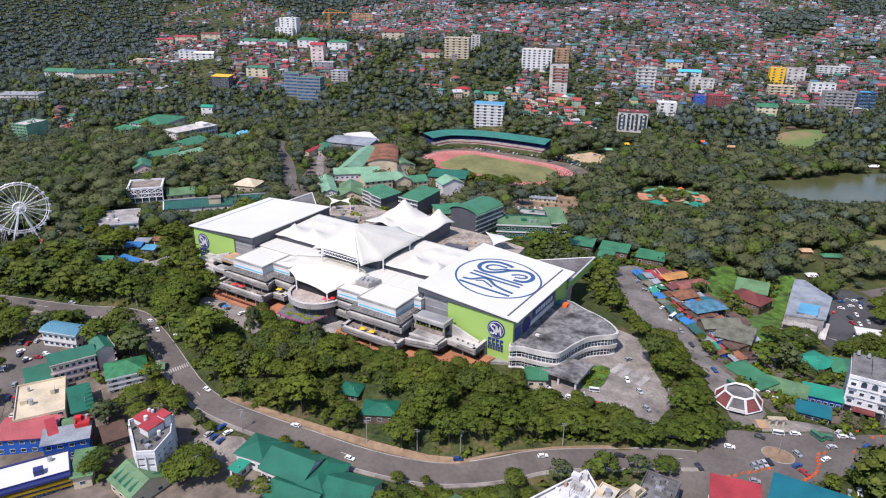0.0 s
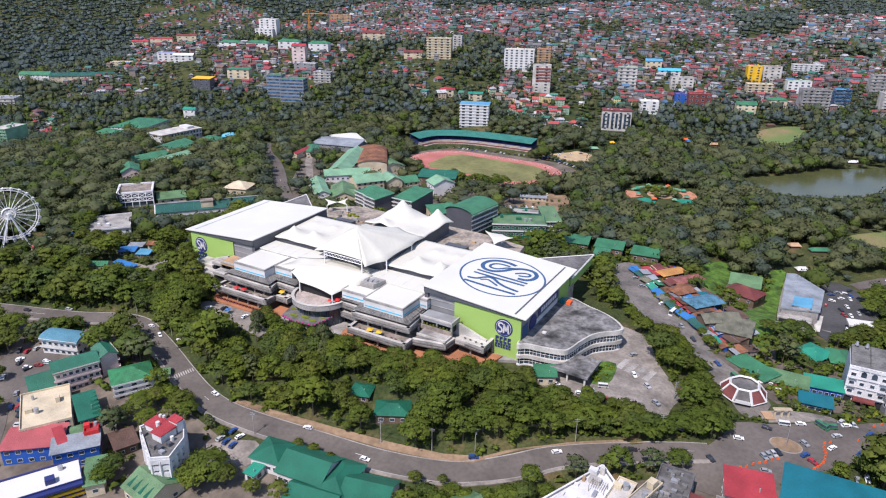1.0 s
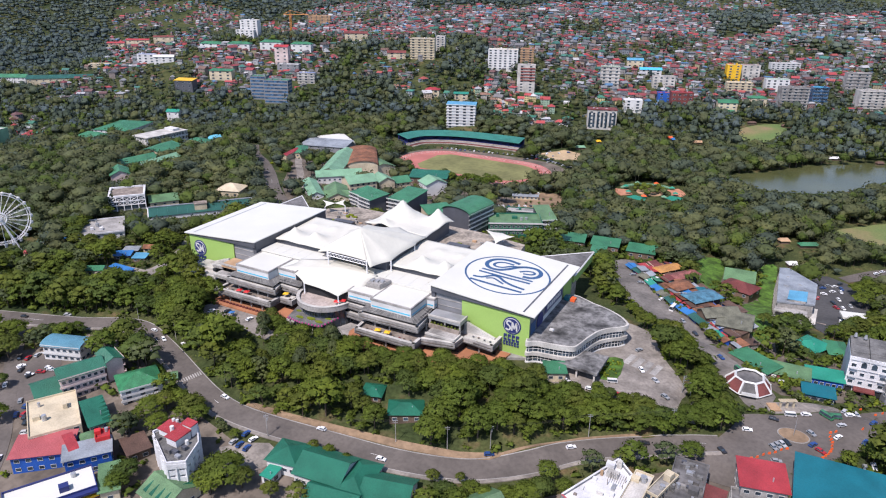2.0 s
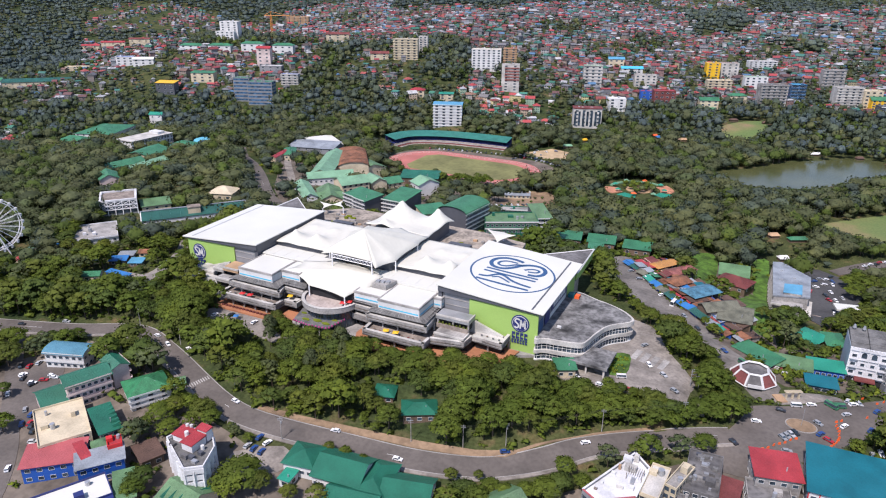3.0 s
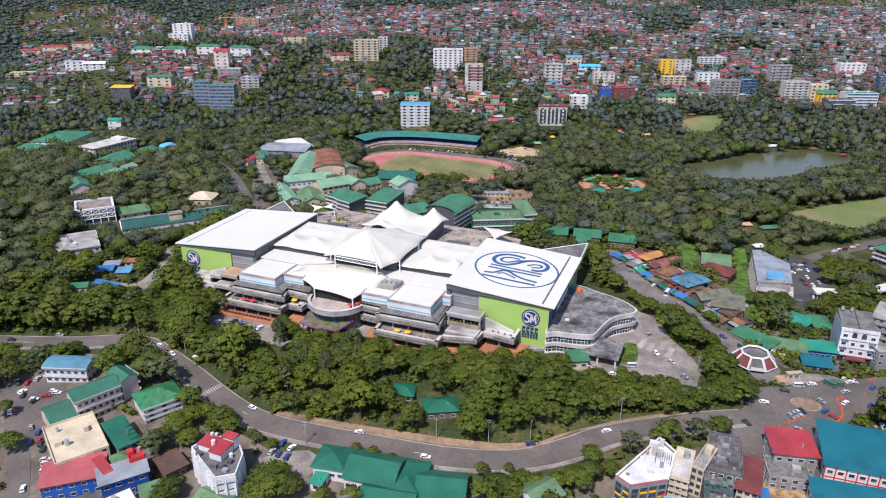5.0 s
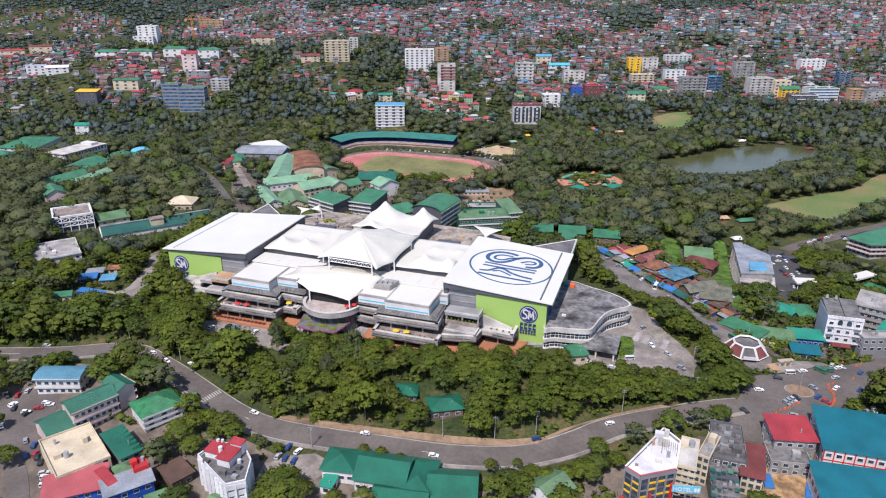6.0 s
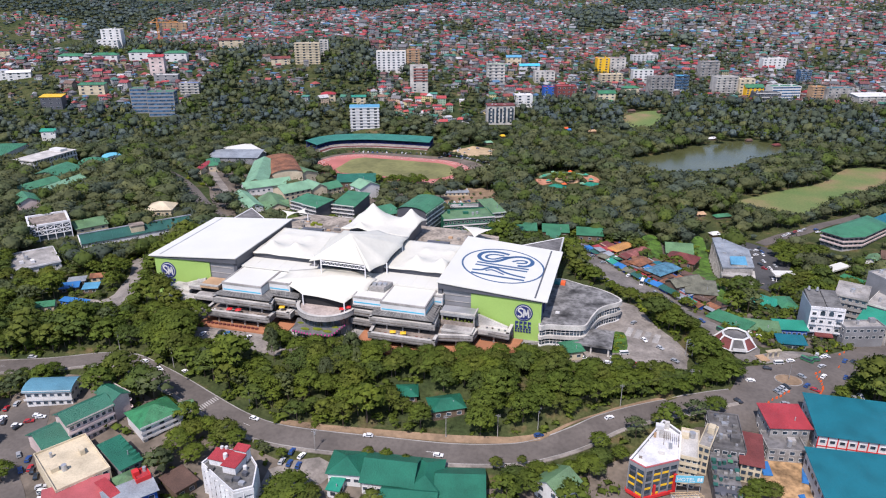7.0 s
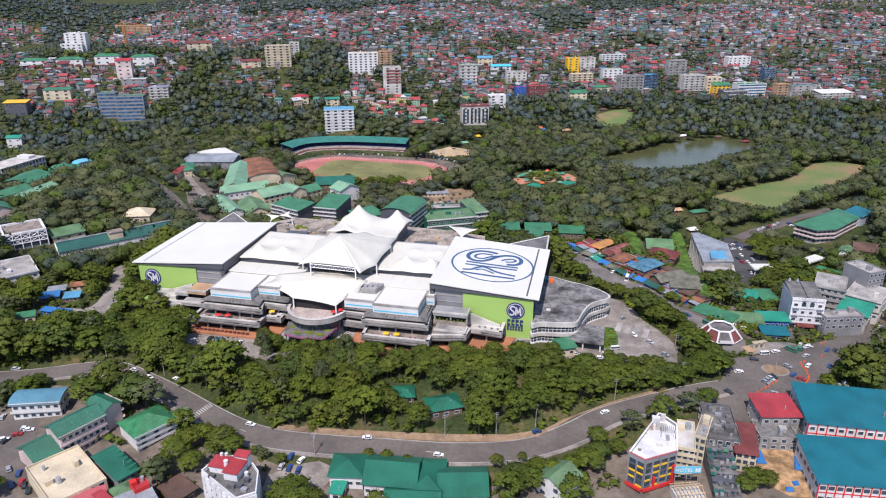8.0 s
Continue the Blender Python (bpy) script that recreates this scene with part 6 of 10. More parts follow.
building("gas_station", 10.4, 438.2, 13.7, 14.6, 9.2, 5.0, "flat", "white", "roof_white", 1, 1, 6.5, "white flat canopy beside parked cars", "canopy", opts="open")
building("house", 52.7, 440.6, -38.0, 13.5, 9.0, 4.0, "shed", "cream", "r_moss", 1, 3, 6.5, "low house with a bright green roof", "house")
building("house", 77.0, 487.6, 62.0, 13.0, 8.0, 5.0, "gable", "white", "r_olive", 1, 2, 6.0, "small house with pale green gabled roof", "house")
building("house", 93.0, 495.0, -10.0, 18.0, 15.0, 4.6, "gable", "wood", "r_brown", 1, 3, 6.5, "low house with a dark brown roof", "house")
building("house", 58.3, 398.9, 42.4, 14.5, 4.7, 8.0, "gable", "white", "r_jade", 2, 2, 16.0, "house with green sheet roof", "house")
building("tower_block", 55.1, 380.9, 33.3, 12.5, 18.0, 22.0, "flat", "grey_clad", "concrete", 6, 4, 17.3, "plain grey multi-storey block", "tower block")
building("shed", -172.7, 441.7, 11.9, 17.2, 13.0, 5.0, "shed", "wood", "r_green2", 1, 3, 19.6, "long shed with bright green sheet roof", "shed")
building("shed", -150.1, 448.5, 10.1, 18.9, 13.0, 5.0, "shed", "wood", "r_green2", 1, 3, 18.4, "long shed with bright green sheet roof", "shed")
building("shed", -124.5, 450.8, 6.8, 18.5, 13.0, 5.0, "shed", "wood", "r_green2", 1, 3, 17.6, "long shed with bright green sheet roof", "shed")
building("shed", -148.3, 425.2, 10.3, 9.1, 13.0, 4.0, "shed", "wood", "r_green2", 1, 2, 21.1, "small shed with green sheet roof", "shed")
building("wood_cabin", -162.6, 199.5, 30.0, 14.4, 10.4, 5.0, "hip", "wood", "r_green", 1, 3, 21.8, "cabin with dark green roof among trees", "cabin")
CLEAR.append([(-171, 191), (-158, 200), (-148, 194), (-152, 181), (-166, 181)])
building("wood_cabin", -182.0, 202.4, 20.0, 8.6, 9.0, 4.0, "hip", "wood", "r_green", 1, 2, 23.6, "cabin with green roof among trees", "cabin")
building("shack", -418.7, 250.8, 34.8, 10.6, 7.0, 3.0, "shed", "wood", "tarp_blue", 1, 2, 24.0, "small shack with a blue tarpaulin roof among trees", "shack")
building("shack", -420.1, 258.7, 32.2, 9.6, 6.0, 3.0, "shed", "wood", "r_grey", 1, 2, 24.5, "small shack with a grey sheet roof among trees", "shack")
building("shack", -404.7, 253.5, 28.2, 8.3, 7.0, 3.0, "shed", "wood", "r_blue", 1, 2, 24.4, "small shack with a pale blue sheet roof", "shack")
building("shack", -401.3, 236.3, 2.0, 17.4, 4.0, 2.6, "shed", "blue", "tarp_blue", 1, 3, 23.5, "long low shelter with blue tarpaulins", "shelter")
building("shack", -411.2, 267.0, 29.1, 8.2, 6.0, 3.0, "gable", "cream", "r_rust", 1, 2, 25.0, "small house with a rusted sheet roof", "house")
building("house", -413.5, 227.0, 33.4, 10.2, 7.0, 4.0, "gable", "cream", "r_green2", 1, 2, 22.6, "small house with a green roof in the wood", "house")
building("guard_house", -113.9, 251.7, 29.0, 8.9, 8.0, 5.0, "shed", "cream", "r_green2", 1, 2, 29.3, "guard house with green sheet roof beside the drop-off", "guard house")


def arched(w, h, n=8):
    """Outline of a round-headed opening, from its foot."""
    return [(-w / 2, 0), (w / 2, 0)] + [(w / 2 * math.cos(q), h - w / 2 + w / 2 * math.sin(q)) for q in np.linspace(0, math.pi, n + 1)]


def white_hotel(x, y, z, rot, w, d, h):
    """Four storeys with pilasters and round-headed windows on top; one blind side wall, dark stepped roofs."""
    b = thing("white_hotel", x, y, z, rot, "white four-storey hotel with arched top windows and dark stepped roof", "hotel")
    FOOT.append((x, y, math.radians(rot), w / 2 + 1.2, d / 2 + 1.2))
    g = Geo()
    g.box(-w / 2, w / 2, -d / 2, d / 2, -6, h - 0.8)
    part("wall", g, "paint_white", b)
    # side skin in blue grey: the shade of this side painted on
    g = Geo()
    g.box(-w / 2 - 0.16, -w / 2 - 0.004, -d / 2 + 0.6, d / 2, -4, h + 0.2)
    part("blind_wall", g, "blind_wall", b, "plain side wall, its shade put into a pale blue grey")
    for y0, y1, lift in ((-d / 2 + 1.2, -d / 2 + 6.4, 0.0), (-d / 2 + 6.5, -d / 2 + 13, 0.9), (-d / 2 + 13.1, d / 2, 1.7)):
        for x0, x1, k in ((-w / 2 + 0.3, -0.1, 0.0), (0.1, w / 2 - 0.3, 0.45)):
            g = Geo()
            top = h - 0.5 + lift + k
            g.solid([(x0, y0, h - 0.8), (x1, y0, h - 0.8), (x1, y1, h - 0.8), (x0, y1, h - 0.8)], [(x0, y0, top), (x1, y0, top), (x1, y1, top + 0.7), (x0, y1, top + 0.7)])
            part("roof", g, "sheet_grey", b, "dark weathered roof slab")
    g = Geo()
    g.box(-w / 2 - 0.4, w / 2 + 0.4, -d / 2 - 0.5, -d / 2 + 0.9, h - 0.796, h + 0.5)
    for k in range(9):
        px = -w / 2 + w * (k + 0.5) / 9
        g.box(px - 0.5, px + 0.5, -d / 2 - 0.55, -d / 2 - 0.1, h + 0.504, h + 0.95)
    part("parapet", g, "paint_white", b)
    for px, wid in ((-w / 2, 0.7), (-w * 0.26, 0.5), (0, 0.5), (w * 0.26, 0.5), (w / 2, 0.7)):
        g = Geo()
        g.box(px - wid / 2, px + wid / 2, -d / 2 - 0.45, -d / 2 - 0.004, -3, h - 0.8)
        part("pilaster", g, "paint_white", b)
    step = (h - 0.8) / 4
    for i in range(1, 4):
        g = Geo()
        g.box(-w / 2 - 0.3, w / 2 + 0.3, -d / 2 - 0.62, -d / 2 - 0.46, step * i - 0.15, step * i + 0.2)
        part("string_course", g, "paint_white", b)
        for k, px in enumerate((-w * 0.38, -w * 0.13, w * 0.13, w * 0.38)):
            m = pose(px, -d / 2 - 0.01, step * i + 0.9)
            if i == 3 and k in (1, 2):
                g = Geo()
                ring = arched(2.3, 2.9)
                g.solid([(u, -0.10, v) for u, v in ring], [(u, 0.02, v) for u, v in ring][:])
                part("arch_window", g, "glass", b, at=m)
            else:
                part("window", window_unit(2.0 if k in (0, 3) else 1.7, 1.6, "paint_white"), None, b, at=m)
            if k in (0, 3):
                g = Geo()
                g.box(px - 1.7, px + 1.7, -d / 2 - 1.5, -d / 2 - 0.63, step * i + 0.21, step * i + 0.35)
                g.box(px - 1.7, px + 1.7, -d / 2 - 1.5, -d / 2 - 1.38, step * i + 0.352, step * i + 1.1)
                part("balcony", g, "paint_white", b)
    for k, px in enumerate((-w * 0.38, -w * 0.13, w * 0.13, w * 0.38)):
        g = Geo()
        g.box(px - 1.4, px + 1.4, -d / 2 - 0.2, -d / 2 - 0.006, -0.5, 3.2)
        part("shop_front", g, "dark", b)
    g = Geo()
    g.solid([(-4.6, -d / 2 - 3.4, 3.0), (4.6, -d / 2 - 3.4, 3.0), (4.6, -d / 2 - 0.63, 3.0), (-4.6, -d / 2 - 0.63, 3.0)], [(-4.4, -d / 2 - 3.2, 3.7), (4.4, -d / 2 - 3.2, 3.7), (4.4, -d / 2 - 0.63, 4.3), (-4.4, -d / 2 - 0.63, 4.3)])
    part("entrance_canopy", g, "r_maroon", b, "maroon entrance canopy")
    for px, py in ((-w * 0.36, d * 0.42), (-w * 0.1, d * 0.40)):
        g = Geo()
        g.tube(px, py, h + 1.2, h + 2.6, 0.2, 0.2, 6)
        g.tube(px, py, h + 2.6, h + 4.4, 1.0, 0.5, 10)
        part("water_tank", g, "steel", b)


white_hotel(13.0, 339.5, 18.2, 3.5, 16.5, 20.5, 18.6)

# faceted white apartment house with slot windows and a terrace on top
apt = thing("apartment_house", -227, 130, 15.4, 0, "white four-storey faceted apartment house with red roofed rooms on its terrace", "apartment house")
FOOT.append((-227, 130, math.radians(-28), 15, 12))
hexa = [(8, -11.6), (13.4, -7.2), (8.6, 3.6), (-1, 11.6), (-10.8, 6.2), (-12.4, -1.2)]
g = Geo()
g.prism([(x * 0.93, y * 0.93) for x, y in hexa], -6, 12.6)
part("window_band", g, "glass", apt)
for k in range(5):
    g = Geo()
    z0 = -6 if k == 0 else k * 3.25 - 1.15
    g.prism([(x * (1.0 if k < 4 else 1.03), y * (1.0 if k < 4 else 1.03)) for x, y in hexa], z0, k * 3.25 + 1.05)
    part("spandrel", g, "paint_white", apt)
for i, (xa, ya) in enumerate(hexa):
    xb, yb = hexa[(i + 1) % 6]
    n = max(1, int(math.dist((xa, ya), (xb, yb)) / 3.4))
    for j in range(n):
        x, y = xa + (xb - xa) * j / n, ya + (yb - ya) * j / n
        g = Geo()
        wide = 0.75 if j else 0.55
        g.box(x * 0.97 - wide, x * 0.97 + wide, y * 0.97 - wide, y * 0.97 + wide, -4, 13.2)
        part("pier", g, "paint_white", apt)
g = Geo()
g.prism([(x * 0.95, y * 0.95) for x, y in hexa], 14.054, 14.15)
deck = part("roof_terrace", g, "sheet_grey", apt, "grey screed roof terrace")
for i in range(6):
    (xa, ya), (xb, yb) = hexa[i], hexa[(i + 1) % 6]
    g = Geo()
    g.solid([(xa * 1.02, ya * 1.02, 14.056), (xb * 1.02, yb * 1.02, 14.056), (xb * 0.97, yb * 0.97, 14.056), (xa * 0.97, ya * 0.97, 14.056)], [(xa * 1.02, ya * 1.02, 15.1), (xb * 1.02, yb * 1.02, 15.1), (xb * 0.97, yb * 0.97, 15.1), (xa * 0.97, ya * 0.97, 15.1)])
    part("parapet", g, "paint_white", deck)
for x0, x1, y0, y1, z1 in ((-9.6, -2.6, -0.4, 5.4, 17.0), (-2.0, 3.6, -3.0, 4.2, 17.6), (-1.6, 3.4, 5.0, 8.0, 19.0)):
    g = Geo()
    g.box(x0, x1, y0, y1, 14.15, z1)
    room = part("roof_room", g, "paint_white", apt)
    g = Geo()
    g.solid([(x0 - 0.4, y0 - 0.5, z1), (x1 + 0.4, y0 - 0.5, z1), (x1 + 0.4, y1 + 0.3, z1), (x0 - 0.4, y1 + 0.3, z1)], [(x0 - 0.4, y0 - 0.5, z1 + 0.2), (x1 + 0.4, y0 - 0.5, z1 + 0.2), (x1 + 0.4, y1 + 0.3, z1 + 0.7), (x0 - 0.4, y1 + 0.3, z1 + 0.7)])
    part("room_roof", g, "r_red", room)
for x, y, r0, z1 in ((-3.0, 1.0, 0.9, 19.6), (-7.6, 5.6, 0.7, 18.6), (-5.8, 6.0, 0.7, 18.6), (5.4, 0.6, 0.8, 16.2)):
    g = Geo()
    g.tube(x, y, 14.16, z1, r0, r0 * 0.94, 10)
    part("water_tank", g, "white", apt)
for x, y, w0, z1, mm in ((5.6, -5.4, 1.3, 15.6, "charcoal"), (8.4, -6.6, 1.1, 15.3, "steel"), (3.0, -6.4, 1.5, 15.9, "concrete_dark"), (7.0, -2.0, 1.0, 15.8, "charcoal"), (-7.0, -3.0, 1.2, 15.4, "concrete_dark")):
    g = Geo()
    g.box(x - w0, x + w0, y - 0.8, y + 0.8, 14.16, z1)
    part("roof_unit", g, mm, apt)

# long hall of tapering plan: sheet roof, side fins, stepped terraces in front
gov = thing("government_hall", -24, 432, 9.0, 0, "grey concrete hall with a long tapering grey roof and stepped terraces", "hall")
FOOT.append((-24, 432, math.radians(-8), 15, 34))
plan = [(-8.0, -19.0), (11.4, -12.5), (11.0, 20.6), (-6.4, 39.6), (-11.6, 37.4)]
g = Geo()
g.prism(plan, -6, 11.2)
part("wall", g, "concrete", gov)
g = Geo()
g.prism([(x * 1.06, y * 1.02) for x, y in plan], 11.2, 12.1)
part("roof", g, "r_grey", gov, "long flat pale grey sheet roof")
for k in range(9):
    g = Geo()
    t = (k + 0.5) / 9
    (xa, ya), (xb, yb) = plan[0], plan[4]
    px, py = xa + (xb - xa) * t, ya + (yb - ya) * t
    g.solid([(px - 1.5, py - 0.3, -4), (px - 0.05, py - 0.3, -4), (px - 0.05, py + 0.3, -4), (px - 1.5, py + 0.3, -4)], [(px - 0.7, py - 0.3, 11.1), (px - 0.05, py - 0.3, 11.1), (px - 0.05, py + 0.3, 11.1), (px - 0.7, py + 0.3, 11.1)])
    part("side_fin", g, "concrete", gov)
for k in range(5):      # windows of the long east side
    g = Geo()
    g.box(11.05, 11.42, -9 + 5.8 * k, -5 + 5.8 * k, 5.2, 8.6)
    part("window", g, "glass", gov)
for xa, xb, y0, y1, z1 in ((-8.8, 9.0, -24.5, -15.8, 8.2), (-9.4, 8.4, -30.0, -24.6, 5.2), (-9.8, 7.6, -36.0, -30.1, 2.2)):
    g = Geo()
    g.box(xa, xb, y0, y1, -6, z1)
    tr = part("terrace", g, "concrete", gov)
    g = Geo()
    g.box(xa - 0.2, xb + 0.2, y0 - 0.2, y0 + 0.25, z1 + 0.004, z1 + 1.0)
    part("parapet", g, "concrete_pale", tr)
    g = Geo()
    g.box(xa + 0.8, xb - 0.8, y0 - 0.12, y0 + 0.02, z1 - 2.6, z1 - 0.5)
    part("glazing", g, "dark", tr)
g = Geo()
g.solid([(9.2, -34, -6), (14.2, -34, -6), (14.2, -2, -6), (9.2, -2, -6)], [(9.2, -34, 1.0), (14.2, -34, 1.0), (14.2, -2, 5.0), (11.6, -2, 5.0)])
part("side_ramp", g, "concrete_pale", gov)
for k in range(4):
    g = Geo()
    g.box(15.0 + 0.4 * k, 20.0, -14 - 5.4 * k, -12 - 5.4 * k, -4, 0.9 - 0.2 * k)
    part("planter", g, "concrete_brown", gov)
g = Geo()
g.box(-2.6, 6.8, -15.0, -1.6, 12.104, 13.4)
part("roof_room", g, "concrete", gov)
g = Geo()
g.solid([(-3.2, -15.6, 13.404), (7.4, -14.4, 13.404), (7.0, -1.0, 13.404), (-3.2, -3.6, 13.404)], [(-3.2, -15.6, 13.6), (7.4, -14.4, 13.6), (7.0, -1.0, 14.6), (-3.2, -3.6, 14.6)])
part("room_roof", g, "r_blue", gov, "pale blue sheet roof")
for x, y, w0 in ((-5.5, 8, 1.2), (2, 14, 0.8), (-6, 24, 1.0), (5, 6, 0.7)):
    g = Geo()
    g.box(x - w0, x + w0, y - 0.7, y + 0.7, 12.104, 12.9)
    part("roof_vent", g, "steel", gov)

# ---- school and houses behind the mall ----
building("classroom_block", -383.5, 435.5, -49.0, 34.6, 19.0, 5.0, "gable", "cream", "r_olive", 2, 6, 21.4, "long low classroom block with dull green roof behind the plaza", "school block")
building("classroom_block", -403.3, 428.0, -42.0, 45.0, 11.6, 7.6, "gable", "white", "r_mint", 3, 6, 21.6, "white classroom block with mint green gabled roof", "school block")
building("classroom_block", -352.0, 431.5, -18.0, 13.6, 18.0, 12.0, "shed", "charcoal", "r_green2", 4, 3, 21.0, "modern grey classroom block with green roof", "school block", opts="bands")

building("classroom_block", -337.6, 425.4, -18.0, 15.0, 19.0, 12.6, "shed", "charcoal", "r_green2", 4, 4, 20.8, "modern grey classroom block with a green roof and white balconies", "school block", opts="bands")
building("classroom_block", -317.0, 444.5, -2.0, 19.0, 30.0, 12.5, "shed", "charcoal", "r_green2", 4, 4, 19.4, "modern charcoal classroom block with tilted green roof", "school block", opts="bands")
building("classroom_block", -250.0, 423.7, 83.1, 31.5, 23.9, 17.0, "barrel", "charcoal", "r_green2", 5, 5, 22.8, "tall charcoal classroom block with curved green roof", "school block", opts="bands")
building("classroom_block", -218.7, 440.2, 28.9, 39.4, 22.5, 10.0, "flat", "r_green", "r_olive", 2, 12, 21.6, "long green classroom block with flat roof", "school block", opts="bands")
building("classroom_block", -203.8, 463.4, 35.8, 11.4, 28.3, 13.0, "shed", "charcoal", "r_olive", 4, 4, 17.7, "grey classroom block with sloping olive green roof", "school block", opts="bands")
building("gymnasium", -439.8, 551.2, 126.5, 64.8, 29.6, 9.0, "barrel", "cream", "r_rust", 1, 6, 15.2, "cream gymnasium with a rusted barrel roof", "gymnasium")
building("gymnasium", -451.0, 531.3, 126.5, 49.5, 12.2, 7.0, "gable", "cream", "r_rust", 1, 3, 16.4, "lower gymnasium wing with rusted roof", "gymnasium")
building("classroom_block", -446.4, 520.1, 114.7, 82.6, 19.4, 7.0, "gable", "cream", "r_mint", 2, 4, 18.9, "classroom block with pale mint roof", "school block")
building("classroom_block", -419.5, 485.1, 44.2, 42.1, 15.7, 6.0, "gable", "white", "r_mint", 1, 9, 19.6, "long low classroom block with mint roof", "school block")
building("classroom_block", -386.8, 472.7, 56.3, 25.8, 21.9, 10.0, "gable", "cream", "r_mint", 3, 5, 18.0, "cream classroom block with mint roof", "school block")
building("classroom_block", -378.4, 498.1, 147.0, 20.2, 15.5, 9.0, "gable", "cream", "r_mint", 2, 3, 14.7, "cream classroom block with mint roof", "school block")
building("classroom_block", -369.7, 513.5, 57.4, 15.3, 16.2, 7.0, "gable", "cream", "r_green2", 2, 3, 12.8, "cream classroom block with green roof", "school block")
building("classroom_block", -287.7, 443.1, 50.2, 21.5, 18.0, 6.0, "shed", "cream", "r_green2", 2, 5, 19.7, "low classroom wing with wide green sheet roof", "school block")
building("classroom_block", -381.2, 431.3, 35.6, 22.6, 9.0, 6.0, "gable", "cream", "r_olive", 2, 5, 21.2, "classroom wing with a dull green roof", "school block")
building("classroom_block", -234.1, 490.3, 21.1, 25.7, 9.0, 8.0, "flat", "r_green", "concrete", 2, 8, 13.5, "green painted classroom block with flat roof", "school block", opts="bands")
building("stall_row", -261.0, 561.2, 23.4, 23.8, 5.0, 3.0, "shed", "cream", "r_grey", 1, 6, 6.6, "low row of stalls with grey sheet roofs", "shed")
building("classroom_block", -337.5, 520.6, 146.0, 17.0, 21.0, 10.0, "gable", "white", "r_mint", 3, 2, 11.6, "white tower-like block with mint gabled roof", "school block")
building("classroom_block", -361.3, 554.7, 20.9, 36.6, 21.1, 6.0, "shed", "wood", "r_green", 1, 6, 10.2, "long low block with dark green roof", "school block")
building("classroom_block", -430.9, 554.9, 153.1, 48.0, 28.5, 6.0, "gable", "cream", "r_olive", 1, 4, 12.9, "long shed with olive green roof beside the gymnasium", "school block")
building("sports_hall", -523.0, 597.0, 14.9, 54.0, 26.0, 3.5, "shed", "grey_clad", "r_grey", 1, 6, 15.1, "sports hall with a pale grey sloping roof", "sports hall")
building("sports_hall", -524.5, 616.3, 57.3, 31.8, 41.2, 5.0, "shed", "grey_clad", "roof_white", 1, 4, 13.1, "taller grey hall with white roof", "sports hall")
building("house", -516.7, 545.8, 36.8, 12.0, 28.1, 6.0, "hip", "cream", "r_green2", 1, 2, 17.5, "small cream building with a green hipped roof", "house")
building("house", -516.3, 527.8, 103.6, 29.5, 6.1, 5.0, "gable", "cream", "r_red", 1, 1, 19.3, "small house with a red roof beside the lane", "house")
def colonnade_hall(x, y, z, rot, w, d, h):
    """White hall on a slope: a thin flat roof over two open galleries of columns."""
    b = thing("school_hall", x, y, z, rot, "long white hall with open column galleries and pale flat roof", "hall")
    FOOT.append((x, y, math.radians(rot), w / 2 + 1.2, d / 2 + 1.2))
    g = Geo()
    g.box(-w / 2 + 1, w / 2 - 1, -d / 2 + 3.2, d / 2 - 0.6, -6, h - 0.7)
    part("wall", g, "white", b)
    g = Geo()
    g.box(-w / 2, w / 2, -d / 2, d / 2, h - 0.7, h)
    roof = part("roof", g, "concrete_pale", b, "pale cream roof slab")
    g = Geo()
    g.box(w * 0.22, w * 0.38, -d * 0.28, d * 0.30, h + 0.004, h + 2.6)
    part("stair_head", g, "white", roof)
    for k, z0 in enumerate((0.0, h * 0.5 - 0.4)):
        g = Geo()
        g.box(-w / 2 + 0.4, w / 2 - 0.4, -d / 2 + 0.3, -d / 2 + 3.3, z0 - (5 if not k else 0.5), z0)
        part("gallery_floor", g, "white", b)
        g = Geo()
        g.box(-w / 2 + 0.4, w / 2 - 0.4, -d / 2 + 0.34, -d / 2 + 0.5, z0 + 0.004, z0 + 1.0)
        part("railing", g, "paint_white", b)
        for i in range(13):
            g = Geo()
            px = -w / 2 + 2.4 + (w - 4.8) * (i + 0.5) / 13
            g.box(px - 1.5, px + 1.5, -d / 2 + 3.1, -d / 2 + 3.26, z0 + 0.9, z0 + 3.4)
            part("window", g, "glass", b)
    for i in range(14):
        g = Geo()
        px = -w / 2 + 1.2 + (w - 2.4) * i / 13
        g.box(px - 0.35, px + 0.35, -d / 2 + 0.5, -d / 2 + 1.2, -5, h - 0.7)
        part("column", g, "white", b)
    return b


